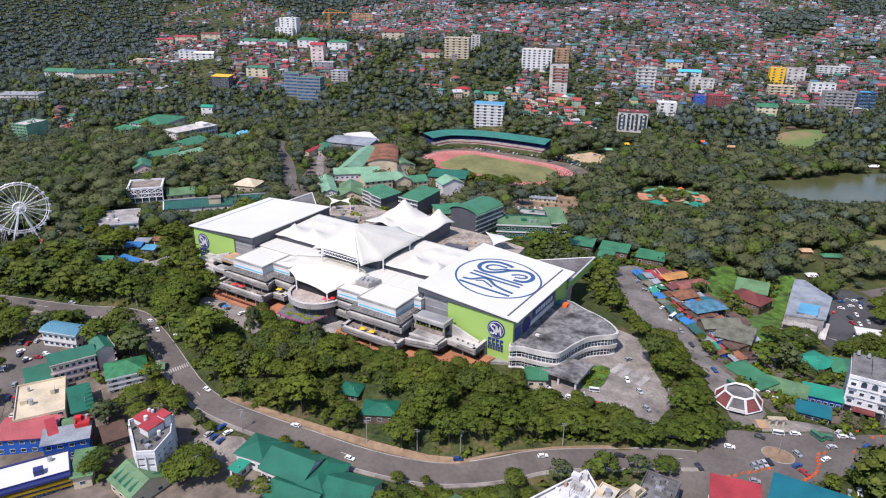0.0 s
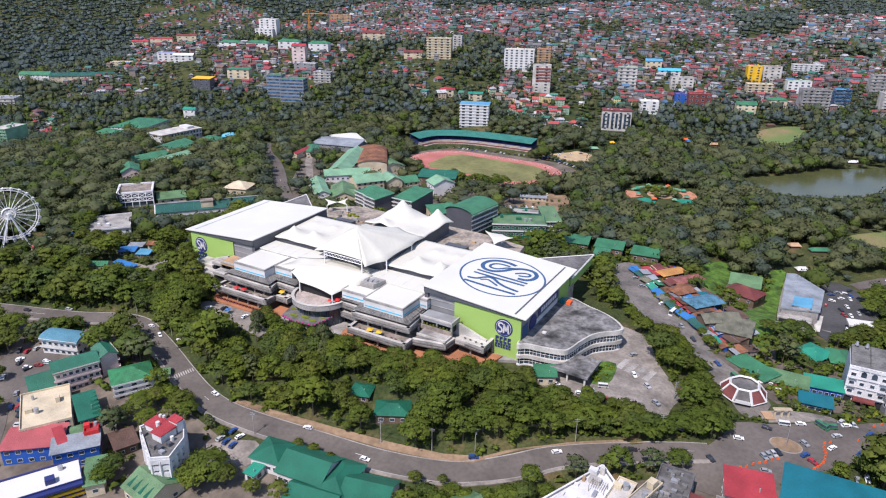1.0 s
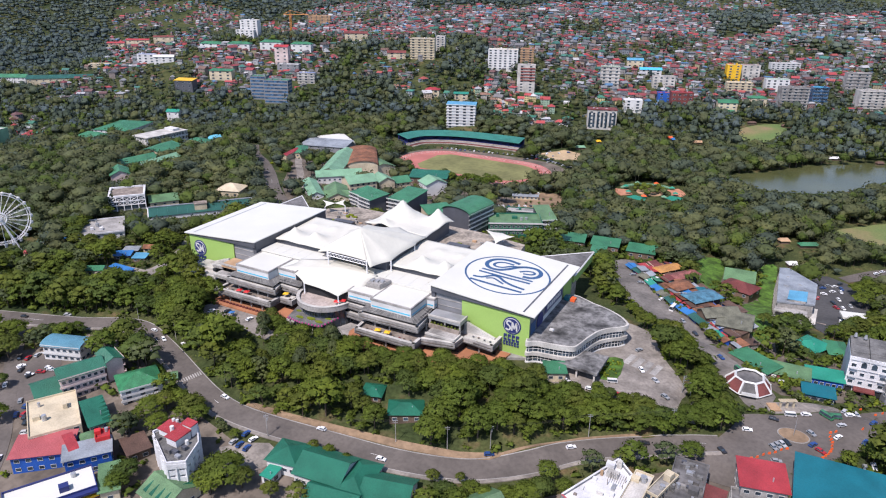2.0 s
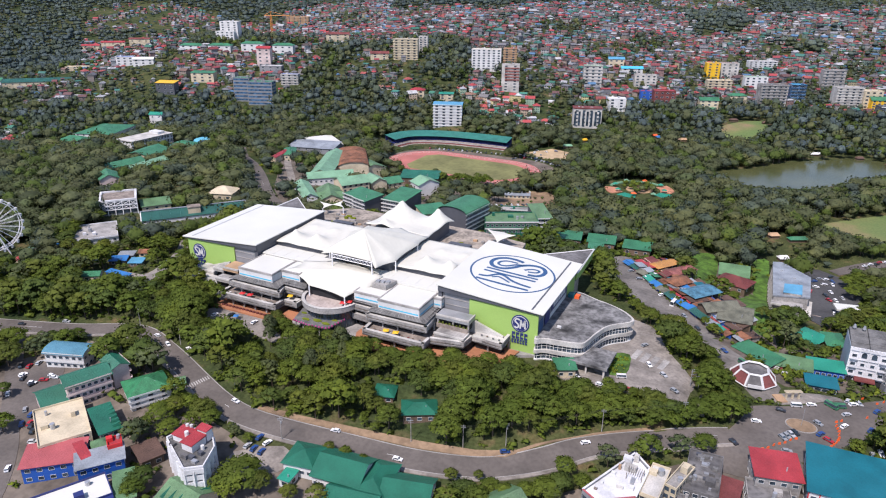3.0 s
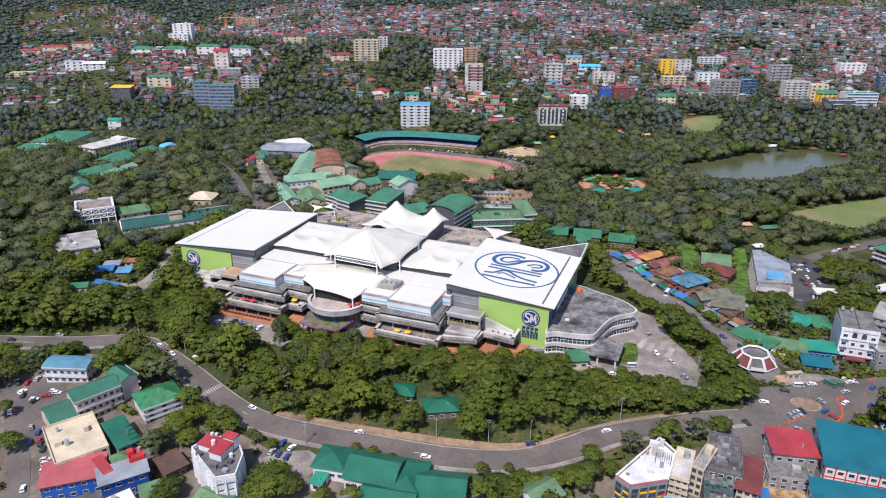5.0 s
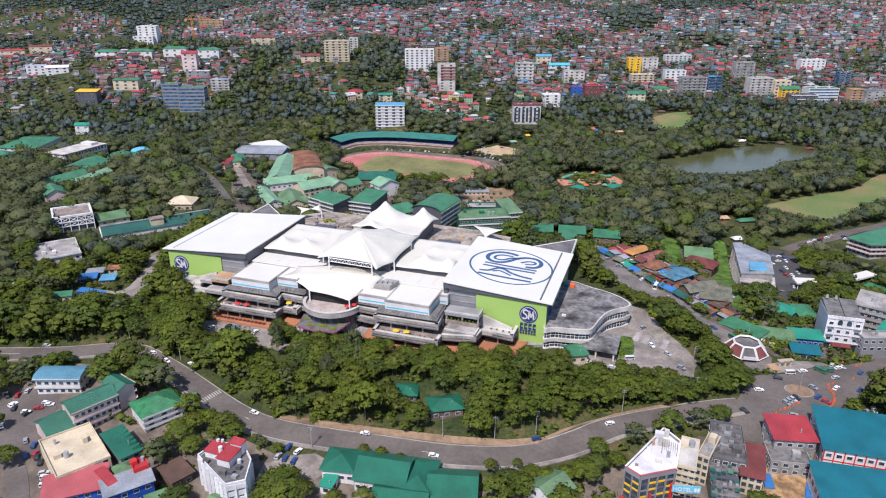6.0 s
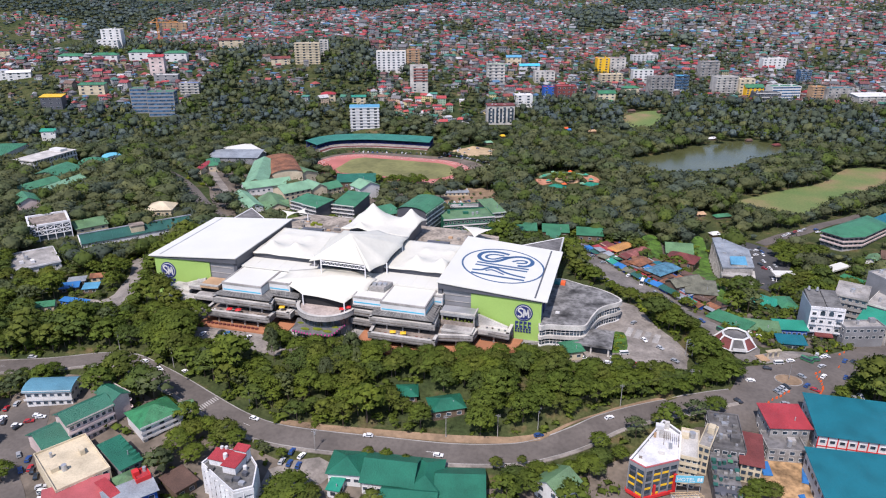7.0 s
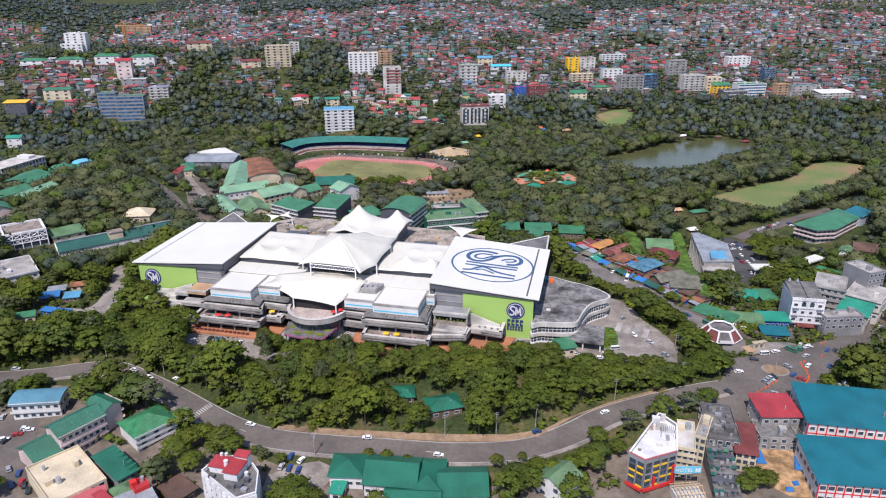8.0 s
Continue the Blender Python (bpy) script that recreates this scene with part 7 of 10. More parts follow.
def lattice_block(x, y, z, rot, w, d, h):
    """Block with a sunken brown roof deck behind white parapets and a white lattice front."""
    b = thing("office_block", x, y, z, rot, "grey block with sunken roof deck and white lattice front", "office block")
    FOOT.append((x, y, math.radians(rot), w / 2 + 1.2, d / 2 + 1.2))
    g = Geo()
    g.box(-w / 2, w / 2, -d / 2, d / 2, -6, h - 1.0)
    part("wall", g, "grey_clad", b)
    g = Geo()
    g.box(-w / 2 + 1.2, w / 2 - 1.2, -d / 2 + 1.2, d / 2 - 1.2, h - 1.0, h - 0.9)
    part("roof_deck", g, "concrete_brown", b)
    for x0, x1, y0, y1 in ((-w / 2 - 0.3, w / 2 + 0.3, -d / 2 - 0.3, -d / 2 + 1.2), (-w / 2 - 0.3, w / 2 + 0.3, d / 2 - 1.2, d / 2 + 0.3), (-w / 2 - 0.3, -w / 2 + 1.2, -d / 2 + 1.2, d / 2 - 1.2), (w / 2 - 1.2, w / 2 + 0.3, -d / 2 + 1.2, d / 2 - 1.2)):
        g = Geo()
        g.box(x0, x1, y0, y1, h - 1.0, h + 0.3)
        part("parapet", g, "paint_white", b)
    g = Geo()
    g.box(-w / 2 + 0.5, w / 2 - 0.5, -d / 2 - 0.1, -d / 2 + 0.1, 0.6, h - 1.6)
    part("glazing", g, "glass", b)
    n = 5
    for i in range(n + 1):
        px = -w / 2 + w * i / n
        g = Geo()
        g.box(px - 0.28, px + 0.28, -d / 2 - 0.7, -d / 2 - 0.1, -5, h - 1.0)
        part("post", g, "white_steel", b)
        if i == n:
            break
        for z0, z1 in ((h * 0.34, h * 0.62), (h * 0.62, h - 1.2)):
            for za, zb in ((z0, z1), (z1, z0)):
                g = Geo()
                g.beam((px, -d / 2 - 0.4, za), (px + w / n, -d / 2 - 0.4, zb), 0.16)
                part("lattice_bar", g, "white_steel", b)
    for z0 in (h * 0.34, h * 0.62):
        g = Geo()
        g.box(-w / 2, w / 2, -d / 2 - 0.75, -d / 2 - 0.12, z0 - 0.2, z0 + 0.2)
        part("band", g, "white_steel", b)
    for i in range(6):
        for k in range(2):
            g = Geo()
            py = -d / 2 + 3 + (d - 6) * i / 5
            g.box(w / 2 - 0.02, w / 2 + 0.08, py - 1.3, py + 1.3, 2 + 3.6 * k, 4.2 + 3.6 * k)
            part("window", g, "glass", b)
    return b


def long_gallery(x, y, z, rot, w, d):
    """Very long low hall whose one dark sheet roof falls to the front from a pale ridge, with a tan stair head."""
    b = thing("long_hall", x, y, z, rot, "very long low hall with dark green sheet roof and pale ridge", "hall")
    FOOT.append((x, y, math.radians(rot), w / 2 + 1.2, d / 2 + 1.2))
    g = Geo()
    prof = [(-d / 2 + 0.6, -5), (d / 2 - 0.3, -5), (d / 2 - 0.3, 7.6), (-d / 2 + 0.6, 3.6)]
    g.solid([(-w / 2 + 0.4, p, q) for p, q in prof][::-1], [(w / 2 - 0.4, p, q) for p, q in prof][::-1])
    part("wall", g, "paint_white", b)
    for i in range(11):
        x0, x1 = -w / 2 + w * i / 11, -w / 2 + w * (i + 1) / 11
        g = Geo()
        low = [(x0 + 0.02, -d / 2, 3.4), (x1 - 0.02, -d / 2, 3.4), (x1 - 0.02, d / 2, 7.9), (x0 + 0.02, d / 2, 7.9)]
        g.solid(low, [(p, q, r + 0.2) for p, q, r in low])
        part("roof_panel", g, "r_deep", b)
    g = Geo()
    g.box(-w / 2 - 0.2, w / 2 + 0.2, d / 2 - 0.9, d / 2 + 0.4, 8.0, 8.5)
    part("ridge", g, "r_grey", b)
    for sx in (-1, 1):
        g = Geo()
        low = [(sx * w / 2 - 0.35, -d / 2 - 0.1, 3.3), (sx * w / 2 + 0.35, -d / 2 - 0.1, 3.3), (sx * w / 2 + 0.35, d / 2, 7.9), (sx * w / 2 - 0.35, d / 2, 7.9)]
        g.solid(low, [(p, q, r + 0.45) for p, q, r in low])
        part("verge", g, "white", b)
    g = Geo()
    g.box(-5.0, 4.0, -2.6, d / 2 - 0.4, 3, 9.2)
    head = part("stair_head", g, "cream", b, "tan rendered stair head")
    g = Geo()
    g.box(-5.4, 4.4, -3.0, d / 2, 9.204, 9.6)
    part("stair_roof", g, "concrete_brown", head)
    return b


building("green_tower", -842.0, 401.0, 15.8, 21.0, 30.0, 24.0, "flat", "r_mint", "concrete_pale", 7, 4, 9.0, "pale mint seven-storey block", "apartment block", opts="bands")
building("manor", -804.4, 543.3, 20.0, 45.4, 58.9, 7.0, "hip", "white", "r_green2", 2, 6, 10.2, "white house with wide green hipped roof", "house")
building("house", -792.3, 492.2, 11.4, 36.1, 22.1, 5.0, "hip", "white", "r_green2", 1, 4, 10.6, "low white house with green roof", "house")
colonnade_hall(-697.0, 511.5, 16.2, 87.5, 56, 27, 10.6)
CLEAR.append([(-684, 478), (-682, 542), (-646, 534), (-652, 470)])
building("house", -639.5, 513.8, 25.0, 26.0, 24.0, 6.0, "hip", "white", "r_green2", 2, 4, 16.9, "white two-storey house with green hipped roof", "house")
building("shed", -642.1, 545.7, 145.0, 14.0, 18.0, 5.0, "barrel", "white", "sign_blue", 1, 2, 14.4, "small hall with a curved pale teal roof", "hall")
building("house", -627.2, 455.6, 104.0, 36.0, 31.0, 5.0, "gable", "cream", "r_green2", 1, 4, 23.5, "wide house with a green gabled roof", "house")
building("house", -590.1, 396.2, 82.0, 36.0, 14.0, 5.0, "gable", "cream", "r_green2", 1, 4, 30.0, "long low wing with a green roof", "house")
building("house", -576.0, 411.0, 92.0, 43.0, 11.0, 4.2, "gable", "white", "r_mint", 1, 5, 29.4, "long low house with a pale mint roof", "house")
building("house", -553.0, 351.3, 147.0, 22.0, 15.0, 8.0, "gable", "pinkish", "r_green2", 2, 3, 31.5, "pale pink two-storey house with green roof", "house")
lattice_block(-496.6, 316.0, 29.6, 50.0, 26.0, 26.0, 11.2)
CLEAR.append([(-486, 293), (-468, 316), (-458, 306), (-474, 284)])
building("shed", -477.1, 333.6, 54.0, 21.0, 15.0, 4.0, "shed", "cream", "r_olive", 1, 3, 29.0, "long low shed with dull light green roof", "shed")
long_gallery(-435.5, 334.4, 27.0, 50.5, 77.0, 9.5)

building("house", -453.4, 383.7, 20.0, 20.0, 18.0, 6.0, "hip", "cream", "cream", 1, 3, 26.8, "cream house with pale roof", "house")
building("frame_hall", -467.0, 271.0, 52.5, 29.0, 32.0, 5.0, "flat", "paint_white", "concrete", 1, 6, 26.3, "low white concrete frame building", "building", opts="bands")
building("house", -1100.0, 520.0, 37.9, 60.0, 26.0, 14.0, "flat", "concrete_pale", "r_grey", 3, 7, 9.5, "long grey white building with flat roof", "building", opts="bands")
building("house", -1240.0, 661.0, 30.0, 52.0, 18.0, 13.0, "gable", "white", "r_green2", 3, 7, 16.0, "long white building with a green roof", "building")

# ---- larger buildings of the town ----
building("town_hall", -1152.5, 795.0, 34.5, 87.1, 14.0, 9.5, "flat", "cream", "cream", 3, 12, 33.5, "long cream two-storey hall on the slope", "hall")
building("town_house", -1054.5, 787.0, 34.5, 28.1, 14.0, 18.1, "flat", "white", "blue", 4, 5, 48.0, "white town house with blue trim", "town house")
building("town_house", -1019.6, 794.1, 34.5, 32.6, 12.0, 12.6, "gable", "white", "white", 3, 5, 51.1, "white town house with pale roof", "town house")
building("town_house", -1616.4, 1206.1, 34.5, 57.0, 12.0, 13.6, "gable", "cream", "r_red", 2, 5, 13.4, "cream house with a red roof", "town house")
building("town_house", -1580.6, 1257.4, 34.5, 50.6, 12.0, 16.6, "gable", "cream", "r_maroon", 2, 5, 16.2, "cream house with a maroon roof", "town house")
building("town_house", -1636.3, 1155.9, 34.5, 42.0, 12.0, 10.7, "gable", "cream", "r_red", 2, 4, 11.5, "low cream house with red roof", "town house")
building("long_shed", -1150.0, 690.0, 43.0, 100.0, 20.0, 5.5, "gable", "cream", "r_deep", 1, 10, 26.0, "very long low shed with dark green roof", "shed")
building("town_house", -818.9, 1061.3, 34.5, 41.4, 12.0, 12.8, "gable", "cream", "r_maroon", 3, 5, 80.9, "cream house with a maroon roof", "town house")
building("town_house", -675.0, 976.1, 34.5, 29.9, 12.0, 10.8, "gable", "cream", "r_maroon", 3, 4, 65.2, "cream house with maroon roof", "town house")
building("office_tower", -766.5, 750.6, 22.1, 23.6, 16.0, 33.2, "flat", "grey_clad", "r_green2", 7, 4, 24.5, "blue glass office block with green roof", "office block", opts="glassbands")
building("office_tower", -731.5, 750.0, 22.1, 36.1, 18.0, 32.9, "flat", "grey_clad", "r_green2", 7, 6, 22.0, "blue glass office block with curved front and green roof", "office block", opts="glassbands")
building("white_tower", -987.8, 967.2, 22.1, 33.0, 18.0, 32.6, "flat", "white", "white", 8, 5, 81.7, "white stepped multi-storey building", "tower block")
building("white_tower", -987.1, 953.5, 22.1, 33.9, 12.0, 17.1, "flat", "white", "concrete", 4, 6, 81.0, "white lower wing of a multi-storey building", "tower block")
building("college", -1001.3, 884.5, 22.1, 40.4, 14.0, 8.7, "hip", "white", "r_green2", 2, 5, 70.7, "white hall with green roof", "hall")
building("college", -935.8, 885.3, 22.1, 38.9, 14.0, 12.0, "hip", "white", "r_green2", 2, 5, 70.7, "white hall with green hipped roof", "hall")
building("college", -889.5, 913.9, 22.1, 37.6, 14.0, 13.0, "hip", "white", "r_green2", 2, 5, 72.8, "white hall with green hipped roof", "hall")
building("college", -838.9, 932.6, 22.1, 35.1, 14.0, 13.0, "hip", "white", "r_green2", 2, 5, 71.0, "white hall with green hipped roof", "hall")
building("apartment_block", -826.6, 869.3, 22.1, 22.2, 12.0, 28.2, "gable", "pinkish", "r_red", 5, 4, 56.9, "pink apartment block with red roof", "apartment block")
building("apartment_block", -803.7, 857.8, 22.1, 35.5, 14.0, 9.1, "flat", "grey_clad", "white", 2, 5, 51.3, "low block with a white roof", "building")
building("apartment_block", -1321.6, 1577.2, 22.1, 61.7, 14.0, 26.5, "flat", "tan_tile", "tan_tile", 7, 6, 54.1, "tan multi-storey block with balconies", "tower block", opts="bands")
building("apartment_block", -635.9, 996.7, 22.1, 39.8, 18.0, 32.3, "flat", "cream", "concrete", 8, 7, 66.5, "cream multi-storey block with balconies", "tower block", opts="bands")
building("apartment_block", -630.9, 1046.7, 22.1, 15.1, 14.0, 26.3, "flat", "concrete_pale", "concrete", 7, 3, 73.0, "tall grey concrete tower block", "tower block")
building("apartment_block", -497.6, 1011.7, 22.1, 46.4, 16.0, 31.1, "flat", "white", "cream", 8, 9, 57.9, "long white apartment block", "apartment block")
building("apartment_block", -476.7, 1058.5, 22.1, 21.3, 14.0, 26.8, "flat", "tan_tile", "r_red", 7, 4, 60.2, "tan tower with red roof", "tower block", opts="bands")
building("apartment_block", -428.7, 945.6, 22.1, 25.9, 16.0, 37.6, "flat", "concrete_pale", "concrete", 9, 4, 39.4, "grey tower with red panels", "tower block", opts="redband")
building("blue_roof_hotel", -447.0, 780.6, 22.1, 37.0, 16.0, 30.5, "shed", "white", "r_blue", 8, 6, 12.8, "white multi-storey hotel with blue roof", "hotel", opts="bands")
building("house", -485.3, 850.0, 22.1, 19.7, 10.0, 12.4, "shed", "cream", "r_jade", 3, 3, 31.6, "cream house with a jade green roof", "house")
building("house", -532.3, 851.7, 22.1, 19.9, 12.0, 10.2, "hip", "cream", "r_red", 2, 3, 35.1, "cream house with red roof", "house")
building("dark_hotel", -285.8, 862.3, 22.1, 36.4, 16.0, 24.1, "flat", "concrete_pale", "charcoal", 5, 7, 15.7, "pale hotel with dark window bays", "hotel", opts="slots")
building("white_block", -273.7, 962.6, 22.1, 24.9, 16.0, 16.4, "flat", "white", "white", 4, 4, 22.7, "plain white multi-storey town block", "building")
building("shop_block", -247.8, 1038.2, 22.1, 19.4, 14.0, 14.7, "flat", "blue", "r_red", 3, 4, 26.1, "blue shop block with red roof", "building")
building("shop_block", -221.0, 1024.6, 22.1, 30.3, 16.0, 22.9, "flat", "r_maroon", "r_red", 4, 6, 22.7, "maroon block with red sheet roof", "building")
building("orange_block", -162.2, 1052.5, 22.1, 26.4, 14.0, 13.0, "gable", "cream", "r_green2", 3, 5, 20.1, "orange cream block with green roof", "building")
building("yellow_tower", -185.5, 1239.2, 22.1, 22.3, 14.0, 25.5, "flat", "yellow", "concrete", 6, 3, 38.3, "tall yellow painted town tower", "tower block")
building("grey_tower", -162.0, 1260.2, 22.1, 28.7, 14.0, 24.8, "flat", "concrete_pale", "r_maroon", 5, 5, 38.3, "grey concrete multi-storey town block", "tower block")
building("cream_block", -165.0, 1171.4, 22.1, 37.6, 14.0, 15.9, "flat", "cream", "cream", 4, 7, 29.9, "cream painted block with balconies", "building", opts="bands")
building("white_block", -118.1, 1355.0, 22.1, 48.8, 14.0, 13.6, "flat", "white", "concrete", 4, 9, 45.7, "long white block with balconies", "building", opts="bands")
building("white_block", -115.6, 1220.1, 22.1, 35.6, 14.0, 18.3, "flat", "white", "r_mint", 4, 6, 30.3, "white block with green roof", "building")
building("grey_block", -84.0, 1127.1, 22.1, 38.3, 20.0, 30.3, "flat", "concrete", "concrete_dark", 7, 8, 20.4, "large grey brown block with balconies", "tower block", opts="bands")
building("blue_block", -51.8, 1175.3, 22.1, 21.7, 14.0, 24.9, "flat", "glass_blue", "cyan_trim", 5, 4, 22.6, "blue glass fronted town block", "building", opts="bands")
building("grey_block", 15.3, 1175.4, 22.1, 37.2, 20.0, 28.2, "flat", "concrete_pale", "concrete", 7, 7, 20.1, "tall grey block with balconies", "tower block", opts="bands")
building("cream_block", 47.0, 1181.0, 22.1, 26.0, 16.0, 25.5, "flat", "cream", "cream", 5, 5, 19.9, "beige multi-storey town block", "building")
building("yellow_block", 59.2, 1176.2, 22.1, 29.7, 16.0, 14.5, "gable", "yellow", "r_green2", 4, 6, 19.3, "yellow block with green roof", "building")
building("striped_block", 102.6, 1165.9, 22.1, 47.2, 20.0, 21.4, "flat", "white", "r_green2", 5, 7, 17.6, "white block with dark window bands", "office block", opts="glassbands")
building("round_block", 73.2, 1126.0, 22.1, 39.9, 18.0, 17.4, "flat", "charcoal", "concrete_dark", 3, 6, 15.7, "low dark grey town block", "building", opts="bands")
building("orange_block", 149.4, 1162.5, 22.1, 20.7, 14.0, 23.0, "flat", "tan_tile", "yellow_roof", 6, 4, 17.3, "tan orange painted block with balconies", "building", opts="bands")
building("grey_block", 179.7, 1167.8, 22.1, 43.9, 16.0, 22.0, "flat", "concrete", "r_teal", 5, 7, 17.2, "grey concrete multi-storey town block", "building")
building("pale_hall", 225.3, 1162.0, 22.1, 53.0, 24.0, 13.9, "shed", "concrete_pale", "white", 4, 8, 16.3, "pale hall with white roof", "hall", opts="bands")
building("green_white_block", 110.6, 1383.6, 22.1, 44.7, 16.0, 18.5, "flat", "white", "concrete_pale", 4, 8, 39.0, "white block with rows of windows", "building")
building("blue_tower", 151.0, 1295.3, 22.1, 20.0, 14.0, 20.3, "flat", "glass_blue", "concrete", 6, 4, 28.2, "tall blue painted town tower", "tower block")
building("grey_tower", -5.7, 1281.3, 22.1, 34.4, 14.0, 29.4, "flat", "concrete", "concrete", 6, 5, 30.3, "tall grey concrete town tower", "tower block", opts="bands")
building("white_block", -337.7, 1058.0, 22.1, 28.0, 14.0, 30.0, "flat", "concrete_pale", "r_mint", 6, 5, 39.4, "pale grey block with balconies", "building", opts="bands")
building("school_block", -336.4, 1192.7, 22.1, 26.2, 12.0, 11.6, "gable", "cream", "r_blue", 2, 5, 54.4, "cream block with blue roof", "building")
building("church", -304.0, 1172.4, 22.1, 34.6, 12.0, 7.6, "gable", "white", "cyan_trim", 2, 5, 47.2, "white hall with cyan roof", "hall")
building("white_block", -268.4, 1113.6, 22.1, 33.7, 14.0, 18.2, "flat", "concrete_pale", "concrete", 4, 6, 35.6, "pale grey multi-storey town block", "building")
building("dark_house", -128.9, 1104.4, 22.1, 25.5, 12.0, 13.4, "hip", "cream", "r_green2", 2, 3, 21.6, "cream house with green roof", "house")
building("hall", -165.0, 1037.6, 22.1, 33.2, 10.0, 2.6, "shed", "wood", "r_green2", 1, 5, 19.7, "low hall with dark green roof", "hall")
building("house", -798.5, 618.1, 22.1, 17.0, 10.0, 11.7, "gable", "white", "r_jade", 2, 2, 12.2, "white house with jade green roof", "house")
building("hall", -885.9, 717.8, 22.1, 28.2, 16.0, 16.6, "shed", "charcoal", "yellow", 3, 5, 29.3, "dark hall with yellow roof", "hall")
building("hall", -870.6, 777.5, 22.1, 36.0, 14.0, 14.2, "shed", "cream", "r_green2", 3, 5, 40.3, "cream hall with green roof", "hall")
building("house", -742.9, 828.4, 22.1, 26.9, 12.0, 16.0, "flat", "concrete_pale", "blue", 4, 5, 38.9, "pale block with blue roof", "building", opts="bands")


crane = thing("tower_crane", -920, 1000, ground_z(-920, 1000), 25, "orange lattice tower crane on a building site", "crane")
g = Geo()
for sx, sy in ((-1, -1), (1, -1), (1, 1), (-1, 1)):
    g.beam((sx * 1.3, sy * 1.3, -2), (sx * 1.3, sy * 1.3, 40), 0.4)
for k in range(9):
    g.beam((-1.3 if k % 2 else 1.3, -1.3, k * 4.4), (1.3 if k % 2 else -1.3, -1.3, k * 4.4 + 4.4), 0.3)
part("mast", g, "crane_paint", crane)
g = Geo()
g.beam((-12, 0, 41), (34, 0, 41), 0.6)
g.beam((-12, 0, 41), (0, 0, 48), 0.3)
g.beam((34, 0, 41), (0, 0, 48), 0.3)
g.beam((0, 0, 40), (0, 0, 48), 0.6)
part("jib", g, "crane_paint", crane)
g = Geo()
g.box(-12, -8, -1.2, 1.2, 37.5, 40.5)
part("counterweight", g, "concrete", crane)

# ---- grandstand of the sports ground ----
stand = thing("grandstand", -405, 725, 6, 0, "long curved grandstand with green roof behind the running track", "grandstand")
front = smooth([(-472 + 405, 684 - 725), (-462 + 405, 712 - 725), (-425 + 405, 731 - 725), (-378 + 405, 737 - 725), (-344 + 405, 738 - 725)], 4)
norms = []
for i in range(len(front)):
    a, b = front[max(0, i - 1)], front[min(len(front) - 1, i + 1)]
    d = Vector((b[0] - a[0], b[1] - a[1])).normalized()
    norms.append((-d.y, d.x))
for i in range(len(front) - 1):
    def at(j, k, z):
        return (front[i + j][0] + norms[i + j][0] * k, front[i + j][1] + norms[i + j][1] * k, z)
    mid = ((front[i][0] + front[i + 1][0]) / 2 - 405, (front[i][1] + front[i + 1][1]) / 2 + 725)
    FOOT.append((*mid, math.atan2(norms[i][1], norms[i][0]) - math.pi / 2, 8, 24))
    g = Geo()
    low = [at(0, -4, 7.6), at(1, -4, 7.6), at(1, 14, 11.0), at(0, 14, 11.0)]
    g.solid(low, [(x, y, z + 0.25) for x, y, z in low])
    part("roof_panel", g, "r_stand", stand)
    # navy on back wall, rear tiers and posts paints the shade under the roof
    g = Geo()
    back_ring = [at(0, 12, -1), at(1, 12, -1), at(1, 12.6, -1), at(0, 12.6, -1)]
    g.solid(back_ring, [(x, y, 10.4) for x, y, z in back_ring])
    part("back_wall", g, "navy", stand)
    for k in range(8):
        g = Geo()
        ring = [at(0, -14 + 3.2 * k, -1), at(1, -14 + 3.2 * k, -1), at(1, -10.8 + 3.2 * k, -1), at(0, -10.8 + 3.2 * k, -1)]
        g.solid(ring, [(x, y, 0.5 + 0.6 * k) for x, y, z in ring])
        part("seat_tier", g, ("plaza", "r_maroon", "concrete", "plaza", "navy", "navy", "navy", "navy")[k], stand)
    g = Geo()
    g.beam(at(0, -3, 0), at(0, -3, 7.8), 0.2)
    part("post", g, "navy", stand)

# ---- ferris wheel ----
wheel = thing("ferris_wheel", -494, 217, ground_z(-494, 217), 66.5, "tall white steel ferris wheel with gondolas among trees", "ferris wheel")
CLEAR.append([(-514, 198), (-480, 198), (-470, 232), (-500, 240)])
HUB, RAD = 25.0, 18.0
for r0, nm in ((RAD, "outer_rim"), (RAD * 0.92, "inner_rim"), (4.0, "hub_ring")):
    for y in (-0.9, 0.9):
        g = Geo()
        pts = [(r0 * math.cos(a), y, HUB + r0 * math.sin(a)) for a in np.linspace(0, 2 * math.pi, 37)]
        for a, b in zip(pts, pts[1:]):
            g.beam(a, b, 0.16 if r0 > 5 else 0.3, 0, 4)
        part(nm, weld(g), "white_steel", wheel)
for i in range(24):
    a = 2 * math.pi * i / 24
    c, s = math.cos(a), math.sin(a)
    for y in (-0.9, 0.9):
        g = Geo()
        g.beam((0.8 * c, y, HUB + 0.8 * s), (RAD * c, y, HUB + RAD * s), 0.11)
        part("spoke", g, "white_steel", wheel)
    g = Geo()
    x, z = (RAD + 0.4) * c, HUB + (RAD + 0.4) * s
    g.tube(x, 0, z - 1.9, z - 0.3, 0.9, 1.05, 8)
    g.tube(x, 0, z - 0.3, z + 0.3, 1.15, 0.2, 8)
    part("gondola", g, "white", wheel)
for sx in (-1, 1):
    for y in (-3.2, 3.2):
        g = Geo()
        g.beam((sx * 9, y * 1.2, -1), (0, y * 0.45, HUB), 0.4, 0, 6)
        part("support_leg", g, "white_steel", wheel)
g = Geo()
g.beam((0, -2.2, HUB), (0, 2.2, HUB), 0.8, 0, 10)
part("axle", g, "white_steel", wheel)
